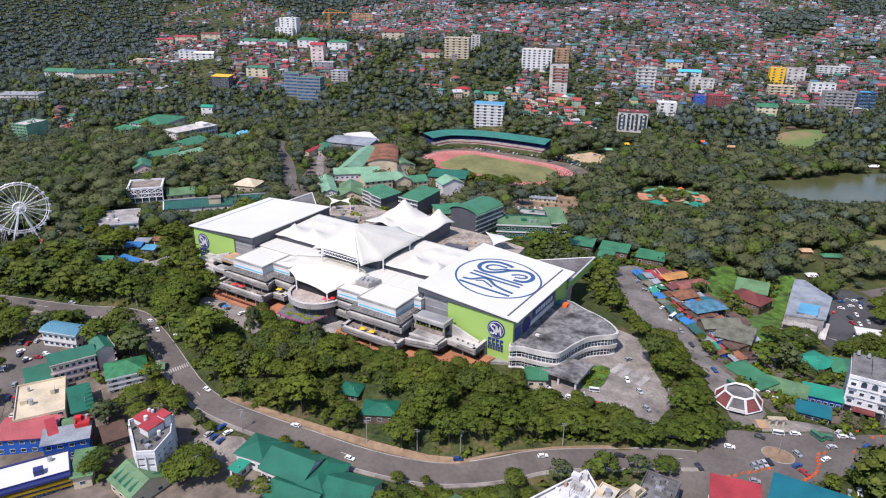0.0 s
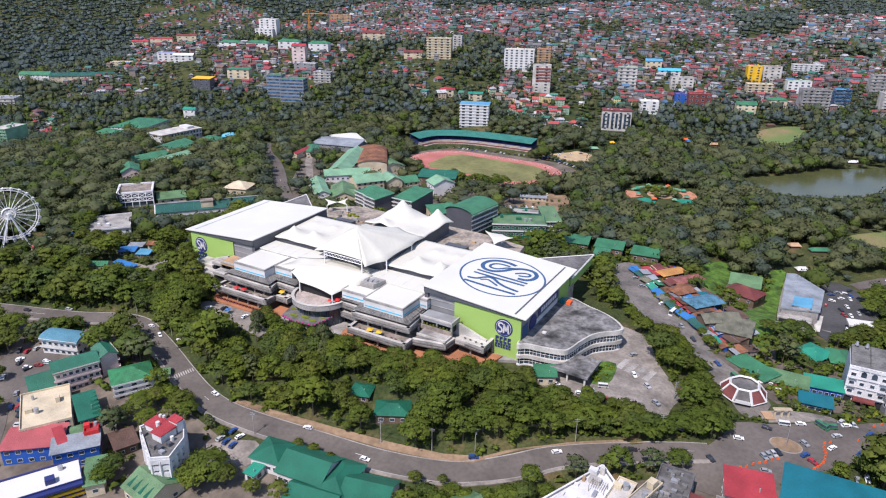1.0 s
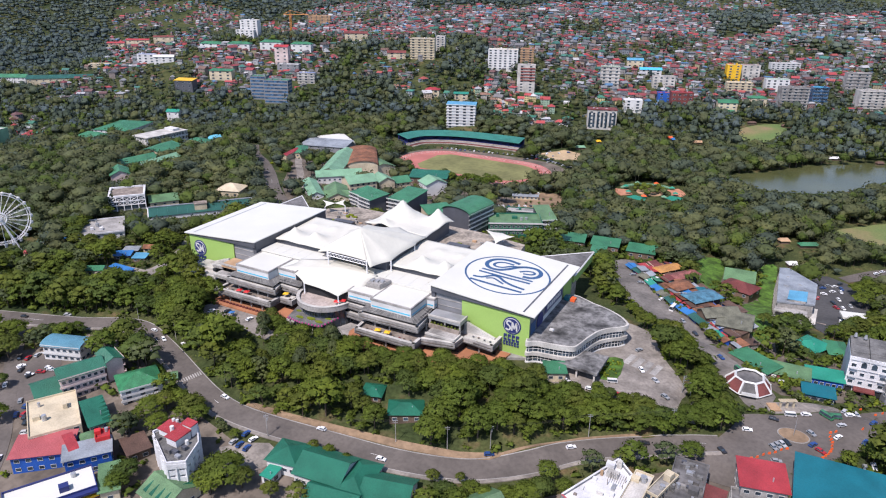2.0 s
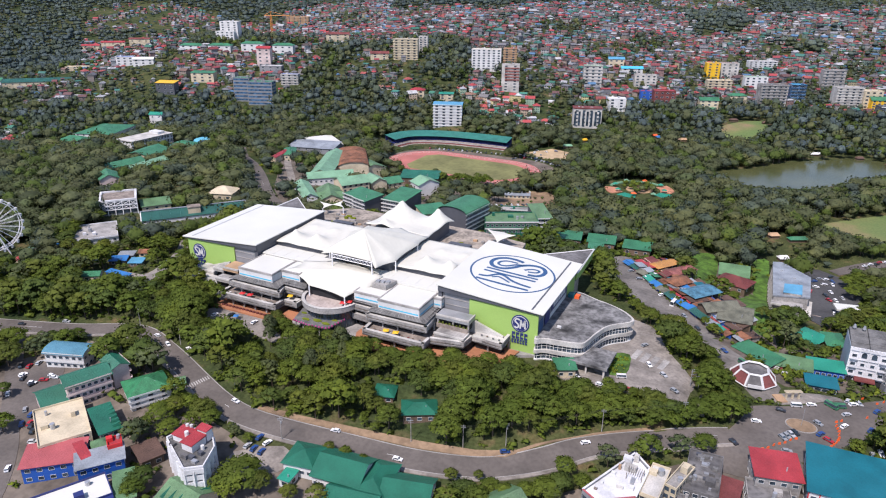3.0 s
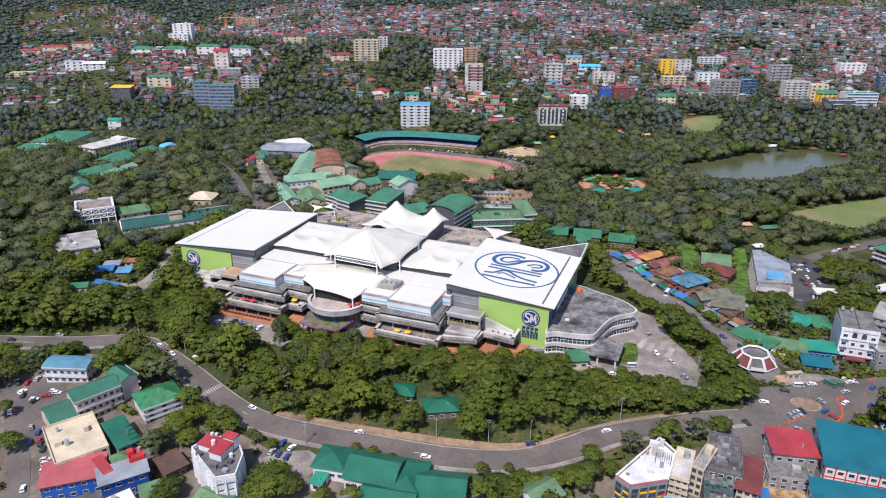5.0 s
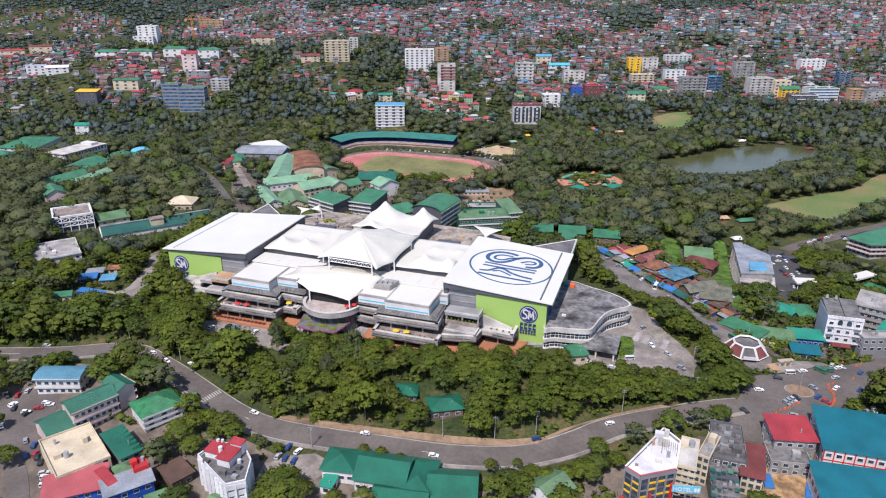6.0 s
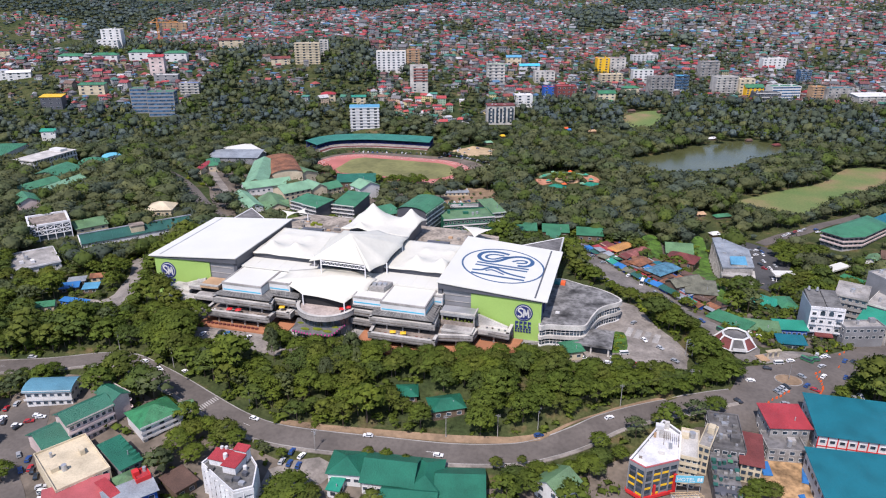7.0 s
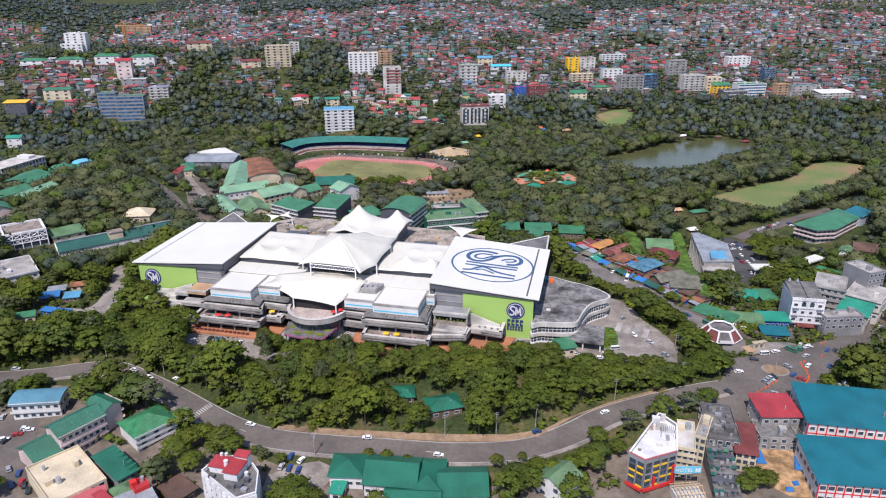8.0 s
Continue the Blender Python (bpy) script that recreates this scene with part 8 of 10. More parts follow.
slide = thing("slide_tower", -506, 206, ground_z(-506, 206), 60, "white steel fairground slide frame beside the wheel", "fairground ride")
for k in range(7):
    g = Geo()
    g.beam((-4 + k * 1.2, 0, 0), (0 + k * 0.6, 0, 14), 0.15)
    part("strut", g, "white_steel", slide)
for k, (x, y, c) in enumerate(((-480, 222, "r_red"), (-470, 230, "tarp_blue"), (-488, 238, "r_mint"), (-462, 240, "r_red"), (-455, 232, "white"), (-478, 246, "tarp_blue"), (-440, 236, "tarp_blue"), (-432, 244, "white"))):
    st = thing("fair_stall", x, y, ground_z(x, y), 20 * k, "small fairground stall with %s roof under trees" % {"r_red": "red", "tarp_blue": "blue", "r_mint": "mint", "white": "white"}[c], "stall")
    g = Geo()
    g.box(-2.2, 2.2, -1.8, 1.8, -1, 2.4)
    part("booth", g, "cream", st)
    g = Geo()
    g.solid([(-3, -2.6, 2.4), (3, -2.6, 2.4), (3, 2.6, 2.4), (-3, 2.6, 2.4)], [(-0.4, -0.3, 4), (0.4, -0.3, 4), (0.4, 0.3, 4), (-0.4, 0.3, 4)])
    part("roof", g, c, st)
    FOOT.append((x, y, 0, 2.4, 2.4))

# ---- eight-sided pavilion at the junction ----
pav = thing("octagon_pavilion", -34.6, 298.4, 21.4, 8, "eight-sided white pavilion with maroon roof panels and open top", "pavilion")
FOOT.append((-35, 297, 0, 14, 14))


def octa(r, z):
    return [(r * math.cos(math.pi / 8 + i * math.pi / 4), r * math.sin(math.pi / 8 + i * math.pi / 4), z) for i in range(8)]


g = Geo()
g.solid(octa(9.2, -2), octa(9.2, 3.8))
part("wall", g, "blue", pav)
outer, inner = octa(10.8, 3.8), octa(6.6, 8.6)
for i in range(8):
    j = (i + 1) % 8
    ring = [outer[i], outer[j], inner[j], inner[i]]
    g = Geo()
    g.solid([(x, y, z - 0.2) for x, y, z in ring], ring)
    part("roof_panel", g, "concrete_dark" if i == 5 else "r_maroon", pav)
    g = Geo()
    g.beam(outer[i], inner[i], 0.55, 0, 4)
    g.beam(inner[i], inner[j], 0.6, 0, 4)
    part("white_rib", g, "white", pav)
    g = Geo()
    g.beam(outer[i], outer[j], 0.3, 0, 4)
    part("eave", g, "white", pav)
g = Geo()
g.solid(octa(7.4, 7.2), octa(7.4, 7.6))
part("top_deck", g, "concrete_dark", pav)
g = Geo()
g.box(-3.2, 3.2, -11.6, -11.3, 4.6, 6.2)
part("sign_board", g, "white", pav)

# ---- traffic island, barriers, arch ----
isl = thing("traffic_island", -12.5, 268, 24.3, 0, "oval traffic island of dry grass and earth with a pole", "traffic island")
g = Geo()
ring = [(6.4 * math.cos(a), 4.9 * math.sin(a)) for a in np.linspace(0, 2 * math.pi, 28, endpoint=False)]
g.prism(ring, -0.4, 0.35)
part("kerb", g, "kerb", isl)
g = Geo()
g.prism([(x * 0.92, y * 0.92) for x, y in ring], 0.3, 0.5)
part("grass", g, "earth", isl)
g = Geo()
g.tube(0, 0, 0.4, 9.0, 0.12, 0.07)
part("pole", g, "steel", isl)
cone = thing("traffic_cone", 0, 0, 0, 0, "orange plastic road barrier standing on the junction", "barrier", "orange barriers on the junction")
g = Geo()
g.solid([(-0.6, -0.25, 0), (0.6, -0.25, 0), (0.6, 0.25, 0), (-0.6, 0.25, 0)], [(-0.5, -0.1, 0.95), (0.5, -0.1, 0.95), (0.5, 0.1, 0.95), (-0.5, 0.1, 0.95)])
part("body", g, "orange", cone)
BARRIERS = ((-26, 243), (-24, 245), (-22, 248), (-20, 250), (-18, 252), (-16, 255), (-14, 257), (-8, 251), (-7, 252), (-6, 253), (-4, 254), (-2.5, 255.5), (-1, 258), (0, 260), (1, 262),
            (1.6, 264), (2, 266), (2, 268.5), (2, 271), (1.5, 273), (1, 275), (1, 278), (3, 280), (13, 288), (19, 312), (13, 313), (22, 316))
for i, (x, y) in enumerate(BARRIERS):
    m = pose(x, y, ground_z(x, y) + 0.36, 0, 0, 35 + 12 * (i % 3))
    if i == 0:
        cone.matrix_basis = m
    else:
        copy_thing(cone, m)
arch = thing("stone_gateway", -17, 289, 24, 30, "small cream stone gateway with planted plot beside the road", "gateway")
for x in (-3, 0, 3):
    g = Geo()
    g.box(x - 0.4, x + 0.4, -0.4, 0.4, -0.5, 4)
    part("pillar", g, "cream", arch)
for y in (-0.9, -0.3, 0.3, 0.9):
    g = Geo()
    g.box(-4, 4, y - 0.12, y + 0.12, 4, 4.35)
    part("beam", g, "cream", arch)
g = Geo()
g.box(-8, -3.6, -3, 3, -0.5, 0.9)
part("planter", g, "tan_tile", arch)
sheet("corner_plot", [(-28, 287), (-14, 296), (2, 306), (8, 304), (-8, 290), (-22, 281)], "paving", 0.38, "paved corner plot beside the junction", "pavement", clear=True)


# ---- road vehicles ----
def vehicle(kind):
    size = {"car": (4.3, 1.75, 0.85, 1.45), "van": (4.9, 1.85, 1.0, 2.0), "jeepney": (6.2, 2.0, 1.1, 2.3), "bus": (11.5, 2.5, 1.3, 3.2)}[kind]
    length, wid, belt, top = size
    v = thing(kind, 0, 0, 0, 0, {"car": "compact painted saloon car on the asphalt", "van": "white passenger van on the asphalt", "jeepney": "long painted passenger jeepney on the road", "bus": "white coach parked in the terminal yard"}[kind], kind, kind + "s on roads and yards")
    a, b = length / 2, wid / 2
    paint = "car_paint" if kind == "car" else {"van": "white", "jeepney": "r_green2", "bus": "white"}[kind]
    g = Geo()
    low = [(-a, -b * 0.94, 0.32), (a, -b * 0.94, 0.32), (a, b * 0.94, 0.32), (-a, b * 0.94, 0.32)]
    mid = [(-a * 0.98, -b, belt), (a * 0.96, -b, belt * 0.94), (a * 0.96, b, belt * 0.94), (-a * 0.98, b, belt)]
    g.solid(low, mid)
    body_form = g
    f, k = (0.42, -0.86) if kind == "car" else (0.86, -0.97)
    cab = [(a * k, -b * 0.94, belt - 0.02), (a * f, -b * 0.94, belt - 0.05), (a * f, b * 0.94, belt - 0.05), (a * k, b * 0.94, belt - 0.02)]
    tp = [(a * (k + 0.14 if kind == "car" else k), -b * 0.8, top - 0.08), (a * (f - 0.25 if kind == "car" else f - 0.06), -b * 0.8, top - 0.08), (a * (f - 0.25 if kind == "car" else f - 0.06), b * 0.8, top - 0.08), (a * (k + 0.14 if kind == "car" else k), b * 0.8, top - 0.08)]
    g = Geo()
    g.solid(cab, tp)
    part("cabin_glass", g, "glass", v)
    # roof skin and pillars belong to the moulded body
    body_form.solid([(x * 1.01, y * 1.03, z) for x, y, z in tp], [(x * 0.97, y * 0.94, top) for x, y, z in tp])
    for p, q in zip(cab, tp):
        body_form.beam(p, q, 0.06, 0, 4)
    part("body", body_form, paint, v)
    for sx in (-0.62, 0.62):
        for sy in (-1, 1):
            g = Geo()
            g.beam((a * sx, sy * (b - 0.16), 0.33), (a * sx, sy * (b + 0.02), 0.33), 0.33, 0, 10)
            part("wheel", g, "rubber", v)
    return v


FLEET = {k: vehicle(k) for k in ("car", "van", "jeepney", "bus")}
PLACED = {k: 0 for k in FLEET}


def park(kind, spots, lift=0.32):
    for x, y, a in spots:
        m = pose(x, y, ground_z(x, y) + lift, 0, 0, a)
        if PLACED[kind] == 0:
            FLEET[kind].matrix_basis = m
        else:
            copy_thing(FLEET[kind], m)
        PLACED[kind] += 1


park("car", ((-242, 169.5, -5), (-158, 173, 8), (-37, 242, -42), (-21, 276, 0), (-9, 287, 30), (-6, 273, -37), (-5, 265, 58), (17, 295, 64), (8, 297, 37), (6, 302, 74), (11, 304, -54), (-17, 246, 18),
             (-19, 255, -47), (-17.6, 257, -48), (-16, 259, -48), (-14.6, 261, -46), (-306, 189, -25), (-92, 216, 42), (-66, 233, 30)))
park("car", ((-358, 147, 117), (-356, 151, 111), (-351, 139, 122), (-342, 138, 83), (-337, 146, 24), (-319, 117, 141), (-327, 124, 141), (-346, 128, 142), (-354, 141, 69), (-314, 118, 131), (-310, 116, 127),
             (-217, 157, 92), (-212, 156, 81), (-218.5, 151, 93), (-215, 151, 96), (-211, 151, 98), (-380, 184, 18), (-402, 172, 18)))
park("car", ((-8, 488, 40), (-5, 494, 38), (-1, 495, 42), (-2, 485, 35), (-7, 478, 10), (2, 502, 60), (3, 493, -60), (2, 473, -62), (-1, 466, -50), (1, 459, -40), (5, 460, -62), (9, 466, -65), (3, 487, -70), (-10, 469, 85), (4, 437, 88), (50, 551, 38), (51, 546, 37), (50, 496, -66), (30, 508, 30), (38, 512, 25), (47, 516, 20), (22, 505, 32)))
park("car", ((10, 255, -87), (14, 259, -79), (17, 262, -80), (19, 256, -56), (23, 303, 55), (5, 286, 43), (57, 345, 48), (-65, 261, -29), (-84, 252, 36), (-80, 278, -55), (-108, 251, 0)))
park("van", ((-15, 283, 20), (-20, 312, -4), (-89, 261, 23), (-93, 254, 24), (-300, 110, 20), (-297, 107, 30)))
park("jeepney", ((2, 291, 23), (-1, 290, -34), (-40, 310, -45)))
park("bus", ((-83, 364, 81), (-104, 398, 60)))
park("car", ((-298, 97, 132), (-303.6, 112, 40), (-300.2, 110, 40), (-316, 119, 120), (-321, 123, 118), (-340, 142.4, 30), (-343.3, 138.7, 25), (-354.2, 140.8, 130), (-339.3, 146.4, 10), (-362.3, 145.1, 140), (-287, 84, 130)))
lot_rng = random.Random(9)
road("back_road", [(4, 512), (21, 531), (43, 549), (70, 580), (100, 612), (126, 635), (160, 671)], 4.6, "asphalt road behind the college with standing cars", kerbs=False, dashes=False)
park("car", [(24 + 3.2 * k + 0.6 * (k % 3), 533 + 3.0 * k + 1.4 * (k % 2), 45 + lot_rng.uniform(-8, 8)) for k in range(6)])
park("car", [(106 + 4.4 * k, 618 + 4.0 * k + 1.6 * (k % 2), 43 + lot_rng.uniform(-8, 8)) for k in range(10)])
# rows of cars before the grandstand, round the track's end and by the dirt yard
for xa, ya, xb, yb, count, turn in ((-427, 691, -337, 708, 16, 102), (-325, 718, -249, 684, 17, 65), (-318, 722, -244, 676, 9, 60), (-251, 688, -243, 660, 4, 15), (-275, 569, -255, 584, 6, 120), (-271, 517, -240, 541, 8, 130)):
    park("car", [(xa + (xb - xa) * (k + 0.5) / count + lot_rng.uniform(-0.7, 0.7), ya + (yb - ya) * (k + 0.5) / count + lot_rng.uniform(-0.9, 0.9), turn + lot_rng.uniform(-8, 8)) for k in range(count)])
park("car", [(-330 + 62 * lot_rng.random(), 752 - 60 * k / 26 + lot_rng.uniform(-3, 3), lot_rng.uniform(0, 180)) for k in range(26)])
park("car", [(-300 + 60 * k / 16 + lot_rng.uniform(-2, 2), 512 + lot_rng.uniform(-4, 4), 80 + lot_rng.uniform(-10, 10)) for k in range(16)])
park("car", [(-296 + 4.2 * k, 220 + lot_rng.uniform(-1, 1), 90) for k in (1, 5)])
park("van", ((-236, 219, 20), (-226, 218, -30)))
park("car", ((-110, 392, 40), (-100, 384, 130), (-92, 372, 60), (-118, 404, 50), (-75, 348, -50), (-66, 336, -50), (-50, 318, -40)))
sheet("car_lot", [(-15, 512), (6, 506), (23, 495), (19, 465), (10, 425), (-4, 395), (-13, 418), (-14, 458)], "asphalt_dark", 0.3, "dark asphalt car park between trees", "car park", soft=2)


# ---- market stalls beside the terminal yard ----
stall_rng = random.Random(31)
WORDS = {"r_rust": "rusted", "r_maroon": "maroon", "tarp_blue": "blue tarpaulin", "r_grey": "grey", "r_teal": "teal", "r_red": "red", "r_brown": "brown", "r_olive": "olive green", "r_blue": "pale blue", "r_green2": "green", "r_drab": "drab brown", "r_deep": "dark green"}
for row in range(5):
    for col in range(13):
        s, c = col * 9.2 + stall_rng.uniform(-1, 1), 3 + row * 6.6 + stall_rng.uniform(-0.8, 0.8)
        x, y = -122 + s * 0.69 + c * 0.72, 416 - s * 0.72 + c * 0.69
        if not inside([x], [y], [(-126, 420), (-100, 446), (-78, 452), (-58, 425), (-48, 395), (-42, 368), (-38, 340), (-52, 320), (-88, 376)])[0] or stall_rng.random() < 0.12:
            continue
        w, d, h = stall_rng.uniform(6.5, 10), stall_rng.uniform(5, 7.5), stall_rng.uniform(2.6, 4.6)
        mm = stall_rng.choice(("r_maroon", "r_rust", "r_red", "r_maroon", "r_grey", "r_brown") if s < 36 else ("r_teal", "tarp_blue", "r_grey", "r_teal", "r_rust", "r_grey", "r_brown") if s < 62 else ("r_brown", "r_rust", "r_olive", "r_brown", "r_grey")) if row else stall_rng.choice(("r_grey", "tarp_blue", "r_rust", "r_green2", "r_grey", "r_brown"))
        st = thing("market_stall", x, y, ground_z(x, y), -46 + stall_rng.uniform(-6, 6), "low market stall with a %s roof in a crowded row" % WORDS[mm], "stall", "market stalls by the terminal")
        FOOT.append((x, y, math.radians(-46), w / 2, d / 2))
        g = Geo()
        g.box(-w / 2 + 0.5, w / 2 - 0.5, -d / 2 + 0.8, d / 2 - 0.4, -1, h - 0.2)
        part("booth", g, stall_rng.choice(("wood", "dark", "cream", "concrete", "blue")), st)
        g = Geo()
        lean = stall_rng.uniform(-0.8, 0.9)
        low = [(-w / 2, -d / 2, h - lean), (w / 2, -d / 2, h - lean), (w / 2, d / 2, h + lean), (-w / 2, d / 2, h + lean)]
        g.solid(low, [(p[0], p[1], p[2] + 0.14) for p in low])
        part("roof", g, mm, st)
        if row in (0, 2):
            g = Geo()
            low = [(-w / 2, -d / 2 - 2, 2.1), (w / 2, -d / 2 - 2, 2.1), (w / 2, -d / 2 + 0.3, 2.8), (-w / 2, -d / 2 + 0.3, 2.8)]
            g.solid(low, [(p[0], p[1], p[2] + 0.08) for p in low])
            part("awning", g, stall_rng.choice(("tarp_blue", "r_red", "r_green2", "cream", "r_grey")), st)

def market_shed(x, y, rot, w, d, h, mm, words):
    """A large open market roof on posts, slightly hipped."""
    st = thing("market_shed", x, y, ground_z(x, y), rot, words, "market shed")
    g = Geo()
    low = [(-w / 2, -d / 2, h - 0.5), (w / 2, -d / 2, h - 0.5), (w / 2, d / 2, h - 0.5), (-w / 2, d / 2, h - 0.5)]
    g.solid(low, [(-w * 0.42, -0.2, h + 1.3), (w * 0.42, -0.2, h + 1.3), (w * 0.42, 0.2, h + 1.3), (-w * 0.42, 0.2, h + 1.3)])
    part("roof", g, mm, st)
    for sx in (-0.46, -0.15, 0.15, 0.46):
        for sy in (-0.44, 0.44):
            g = Geo()
            g.tube(w * sx, d * sy, -1.5, h - 0.4, 0.14, n=6)
            part("post", g, "steel", st)
    g = Geo()
    g.box(-w * 0.42, w * 0.42, -d * 0.36, d * 0.36, -1.5, h - 1.1)
    part("booth", g, "dark", st)


market_shed(-100.6, 424.0, 55.0, 20.0, 10.0, 5.6, "yellow_roof", "large market shed with a faded orange yellow roof")
market_shed(-90.5, 417.0, 57.0, 28.0, 10.0, 5.4, "r_faded", "long market shed with a faded red sheet roof")
market_shed(-71.5, 384.0, 52.0, 22.0, 14.0, 5.6, "tarp_pale", "market shed covered with pale blue sheeting")
market_shed(-86.5, 394.0, 55.0, 15.0, 12.0, 5.2, "r_rust", "market shed with a rusted sheet roof")
AWNINGS = ("tarp_blue", "r_deep", "r_drab", "r_jade", "tarp_blue", "r_drab", "r_deep", "tarp_blue", "tarp_blue", "r_deep", "r_deep", "r_grey", "r_jade", "r_rust")
for i, (x, y) in enumerate(smooth([(-121, 416), (-104, 392), (-87, 370), (-70, 354), (-56, 340), (-48, 333)], 3)[:14]):
    st = thing("awning_stall", x, y, ground_z(x, y), -50 + 7 * (i % 3), "roadside stall under a %s awning along the yard" % WORDS.get(AWNINGS[i], "jade green"), "stall", "awning stalls along the yard")
    g = Geo()
    low = [(-4.2, -2.4, 2.3), (4.2, -2.4, 2.3), (4.2, 2.2, 3.4), (-4.2, 2.2, 3.4)]
    g.solid(low, [(u, v, w + 0.1) for u, v, w in low])
    part("awning", g, AWNINGS[i], st)
    g = Geo()
    g.box(-3.6, 3.6, -1.0, 1.9, -1.0, 2.2)
    part("booth", g, ("cream", "blue", "wood", "white")[i % 4], st)
    for u in (-3.9, 3.9):
        g = Geo()
        g.tube(u, -2.2, -0.8, 2.35, 0.06, n=6)
        part("post", g, "steel", st)

# ---- poles and wires ----
POLES = [(-208, 160.5), (-158, 184), (-137, 191), (-121, 199), (-88, 226), (-58, 245), (-337, 198), (-300, 192), (-248, 176)]
for k, (x, y) in enumerate(POLES):
    p = thing("utility_pole", x, y, ground_z(x, y), 25, "tall concrete utility pole with crossarms by the road", "pole", "utility poles along the road")
    g = Geo()
    g.tube(0, 0, -0.5, 11.5, 0.19, 0.12)
    part("shaft", g, "concrete", p)
    for z in (10.2, 11.0):
        g = Geo()
        g.box(-1.1, 1.1, -0.07, 0.07, z, z + 0.14)
        part("crossarm", g, "steel", p)
    if k % 3 == 0:
        g = Geo()
        g.tube(0.35, 0, 8.6, 9.6, 0.28)
        part("transformer", g, "steel", p)
for (xa, ya), (xb, yb) in (((-208, 160.5), (-158, 184)), ((-158, 184), (-137, 191)), ((-137, 191), (-121, 199)), ((-121, 199), (-88, 226)), ((-88, 226), (-58, 245)), ((-337, 198), (-300, 192)), ((-300, 192), (-248, 176)), ((-248, 176), (-208, 160.5))):
    w = thing("overhead_wire", xa, ya, ground_z(xa, ya) + 11, 0, "sagging black overhead wires between utility poles", "wire", "wires between poles")
    for off in (-0.8, 0.0, 0.8):
        g = Geo()
        za, zb = 0.1, ground_z(xb, yb) - ground_z(xa, ya) + 0.1
        pts = [((xb - xa) * t, (yb - ya) * t + off, za + (zb - za) * t - 4 * t * (1 - t) * 0.9) for t in np.linspace(0, 1, 9)]
        for a, b in zip(pts, pts[1:]):
            g.beam(a, b, 0.035, 0, 3)
        part("strand", weld(g), "rubber", w)
gantry = thing("switch_gantry", -58, 273.5, ground_z(-58, 273.5), 40, "grey steel switch gantry beside the driveway", "gantry")
for x in (-2.2, 2.2):
    g = Geo()
    g.tube(x, 0, -0.5, 10, 0.2)
    part("post", g, "steel", gantry)
for z in (6, 7.5, 9, 10):
    g = Geo()
    g.box(-2.6, 2.6, -0.12, 0.12, z, z + 0.25)
    part("crossbeam", g, "steel", gantry)

# ---- round playground in the park ----
play = thing("playground", -166, 646, ground_z(-166, 646), 25, "round playground with orange and teal paving and small roofs", "playground")
PLAY_ROUND = [(-166 + 35 * math.cos(a), 646 + 35 * math.sin(a)) for a in np.linspace(0, 6.28, 16, endpoint=False)]
CLEAR.append(PLAY_ROUND)
for r0, r1, a0, a1, mm in ((20, 33, 165, 205, "salmon"), (20, 33, -25, 25, "salmon"), (20, 31, 215, 250, "r_jade"), (20, 33, 300, 330, "r_jade"), (0, 13, 0, 360, "tan_tile"), (26, 30, 35, 150, "r_mint")):
    n = 18
    arc = [math.radians(a0 + (a1 - a0) * i / n) for i in range(n + 1)]
    for p, q in zip(arc, arc[1:]):
        g = Geo()
        ring = [(r0 * math.cos(p), r0 * math.sin(p)), (r1 * math.cos(p), r1 * math.sin(p)), (r1 * math.cos(q), r1 * math.sin(q)), (r0 * math.cos(q), r0 * math.sin(q))]
        g.prism(ring if r0 else ring[1:], -1.5, 0.6)
        part("paving_slab", g, mm, play)
for k in range(8):
    a = math.radians(20 + 45 * k)
    g = Geo()
    g.solid([(24 * math.cos(a) - 2.5, 24 * math.sin(a) - 2, 3), (24 * math.cos(a) + 2.5, 24 * math.sin(a) - 2, 3), (24 * math.cos(a) + 2.5, 24 * math.sin(a) + 2, 3), (24 * math.cos(a) - 2.5, 24 * math.sin(a) + 2, 3)],
            [(24 * math.cos(a), 24 * math.sin(a), 4.6)] * 4)
    part("shelter_roof", g, ("r_jade", "orange", "r_mint", "r_jade")[k % 4], play)
# park huts
for x, y, c, w in ((-197, 863, "orange", 7), (-192, 858, "tarp_blue", 5), (-164, 866, "tan_tile", 14), (-120, 1000, "r_brown", 12), (-78, 1010, "r_brown", 14), (-268, 800, "yellow", 6), (-280, 770, "r_mint", 12), (-15, 885, "white", 16), (60, 870, "r_maroon", 10), (30, 888, "r_brown", 9), (-22, 560, "r_green2", 16), (-30, 520, "white", 8), (-40, 560, "tan_tile", 9)):
    ht = thing("park_hut", x, y, ground_z(x, y), 30, "small park hut with %s roof among trees" % {"orange": "orange", "tarp_blue": "blue", "tan_tile": "tan", "r_brown": "brown", "yellow": "yellow", "r_mint": "mint", "white": "white", "r_maroon": "maroon", "r_green2": "green"}[c], "hut")
    FOOT.append((x, y, 0.5, w / 2 + 3, 5))
    g = Geo()
    g.box(-w / 2 + 0.6, w / 2 - 0.6, -2.4, 2.4, -1.5, 2.6)
    part("wall", g, "wood", ht)
    g = Geo()
    g.solid([(-w / 2, -3.4, 2.5), (w / 2, -3.4, 2.5), (w / 2, 3.4, 2.5), (-w / 2, 3.4, 2.5)], [(-w / 3, -0.2, 4.4), (w / 3, -0.2, 4.4), (w / 3, 0.2, 4.4), (-w / 3, 0.2, 4.4)])
    part("roof", g, c, ht)
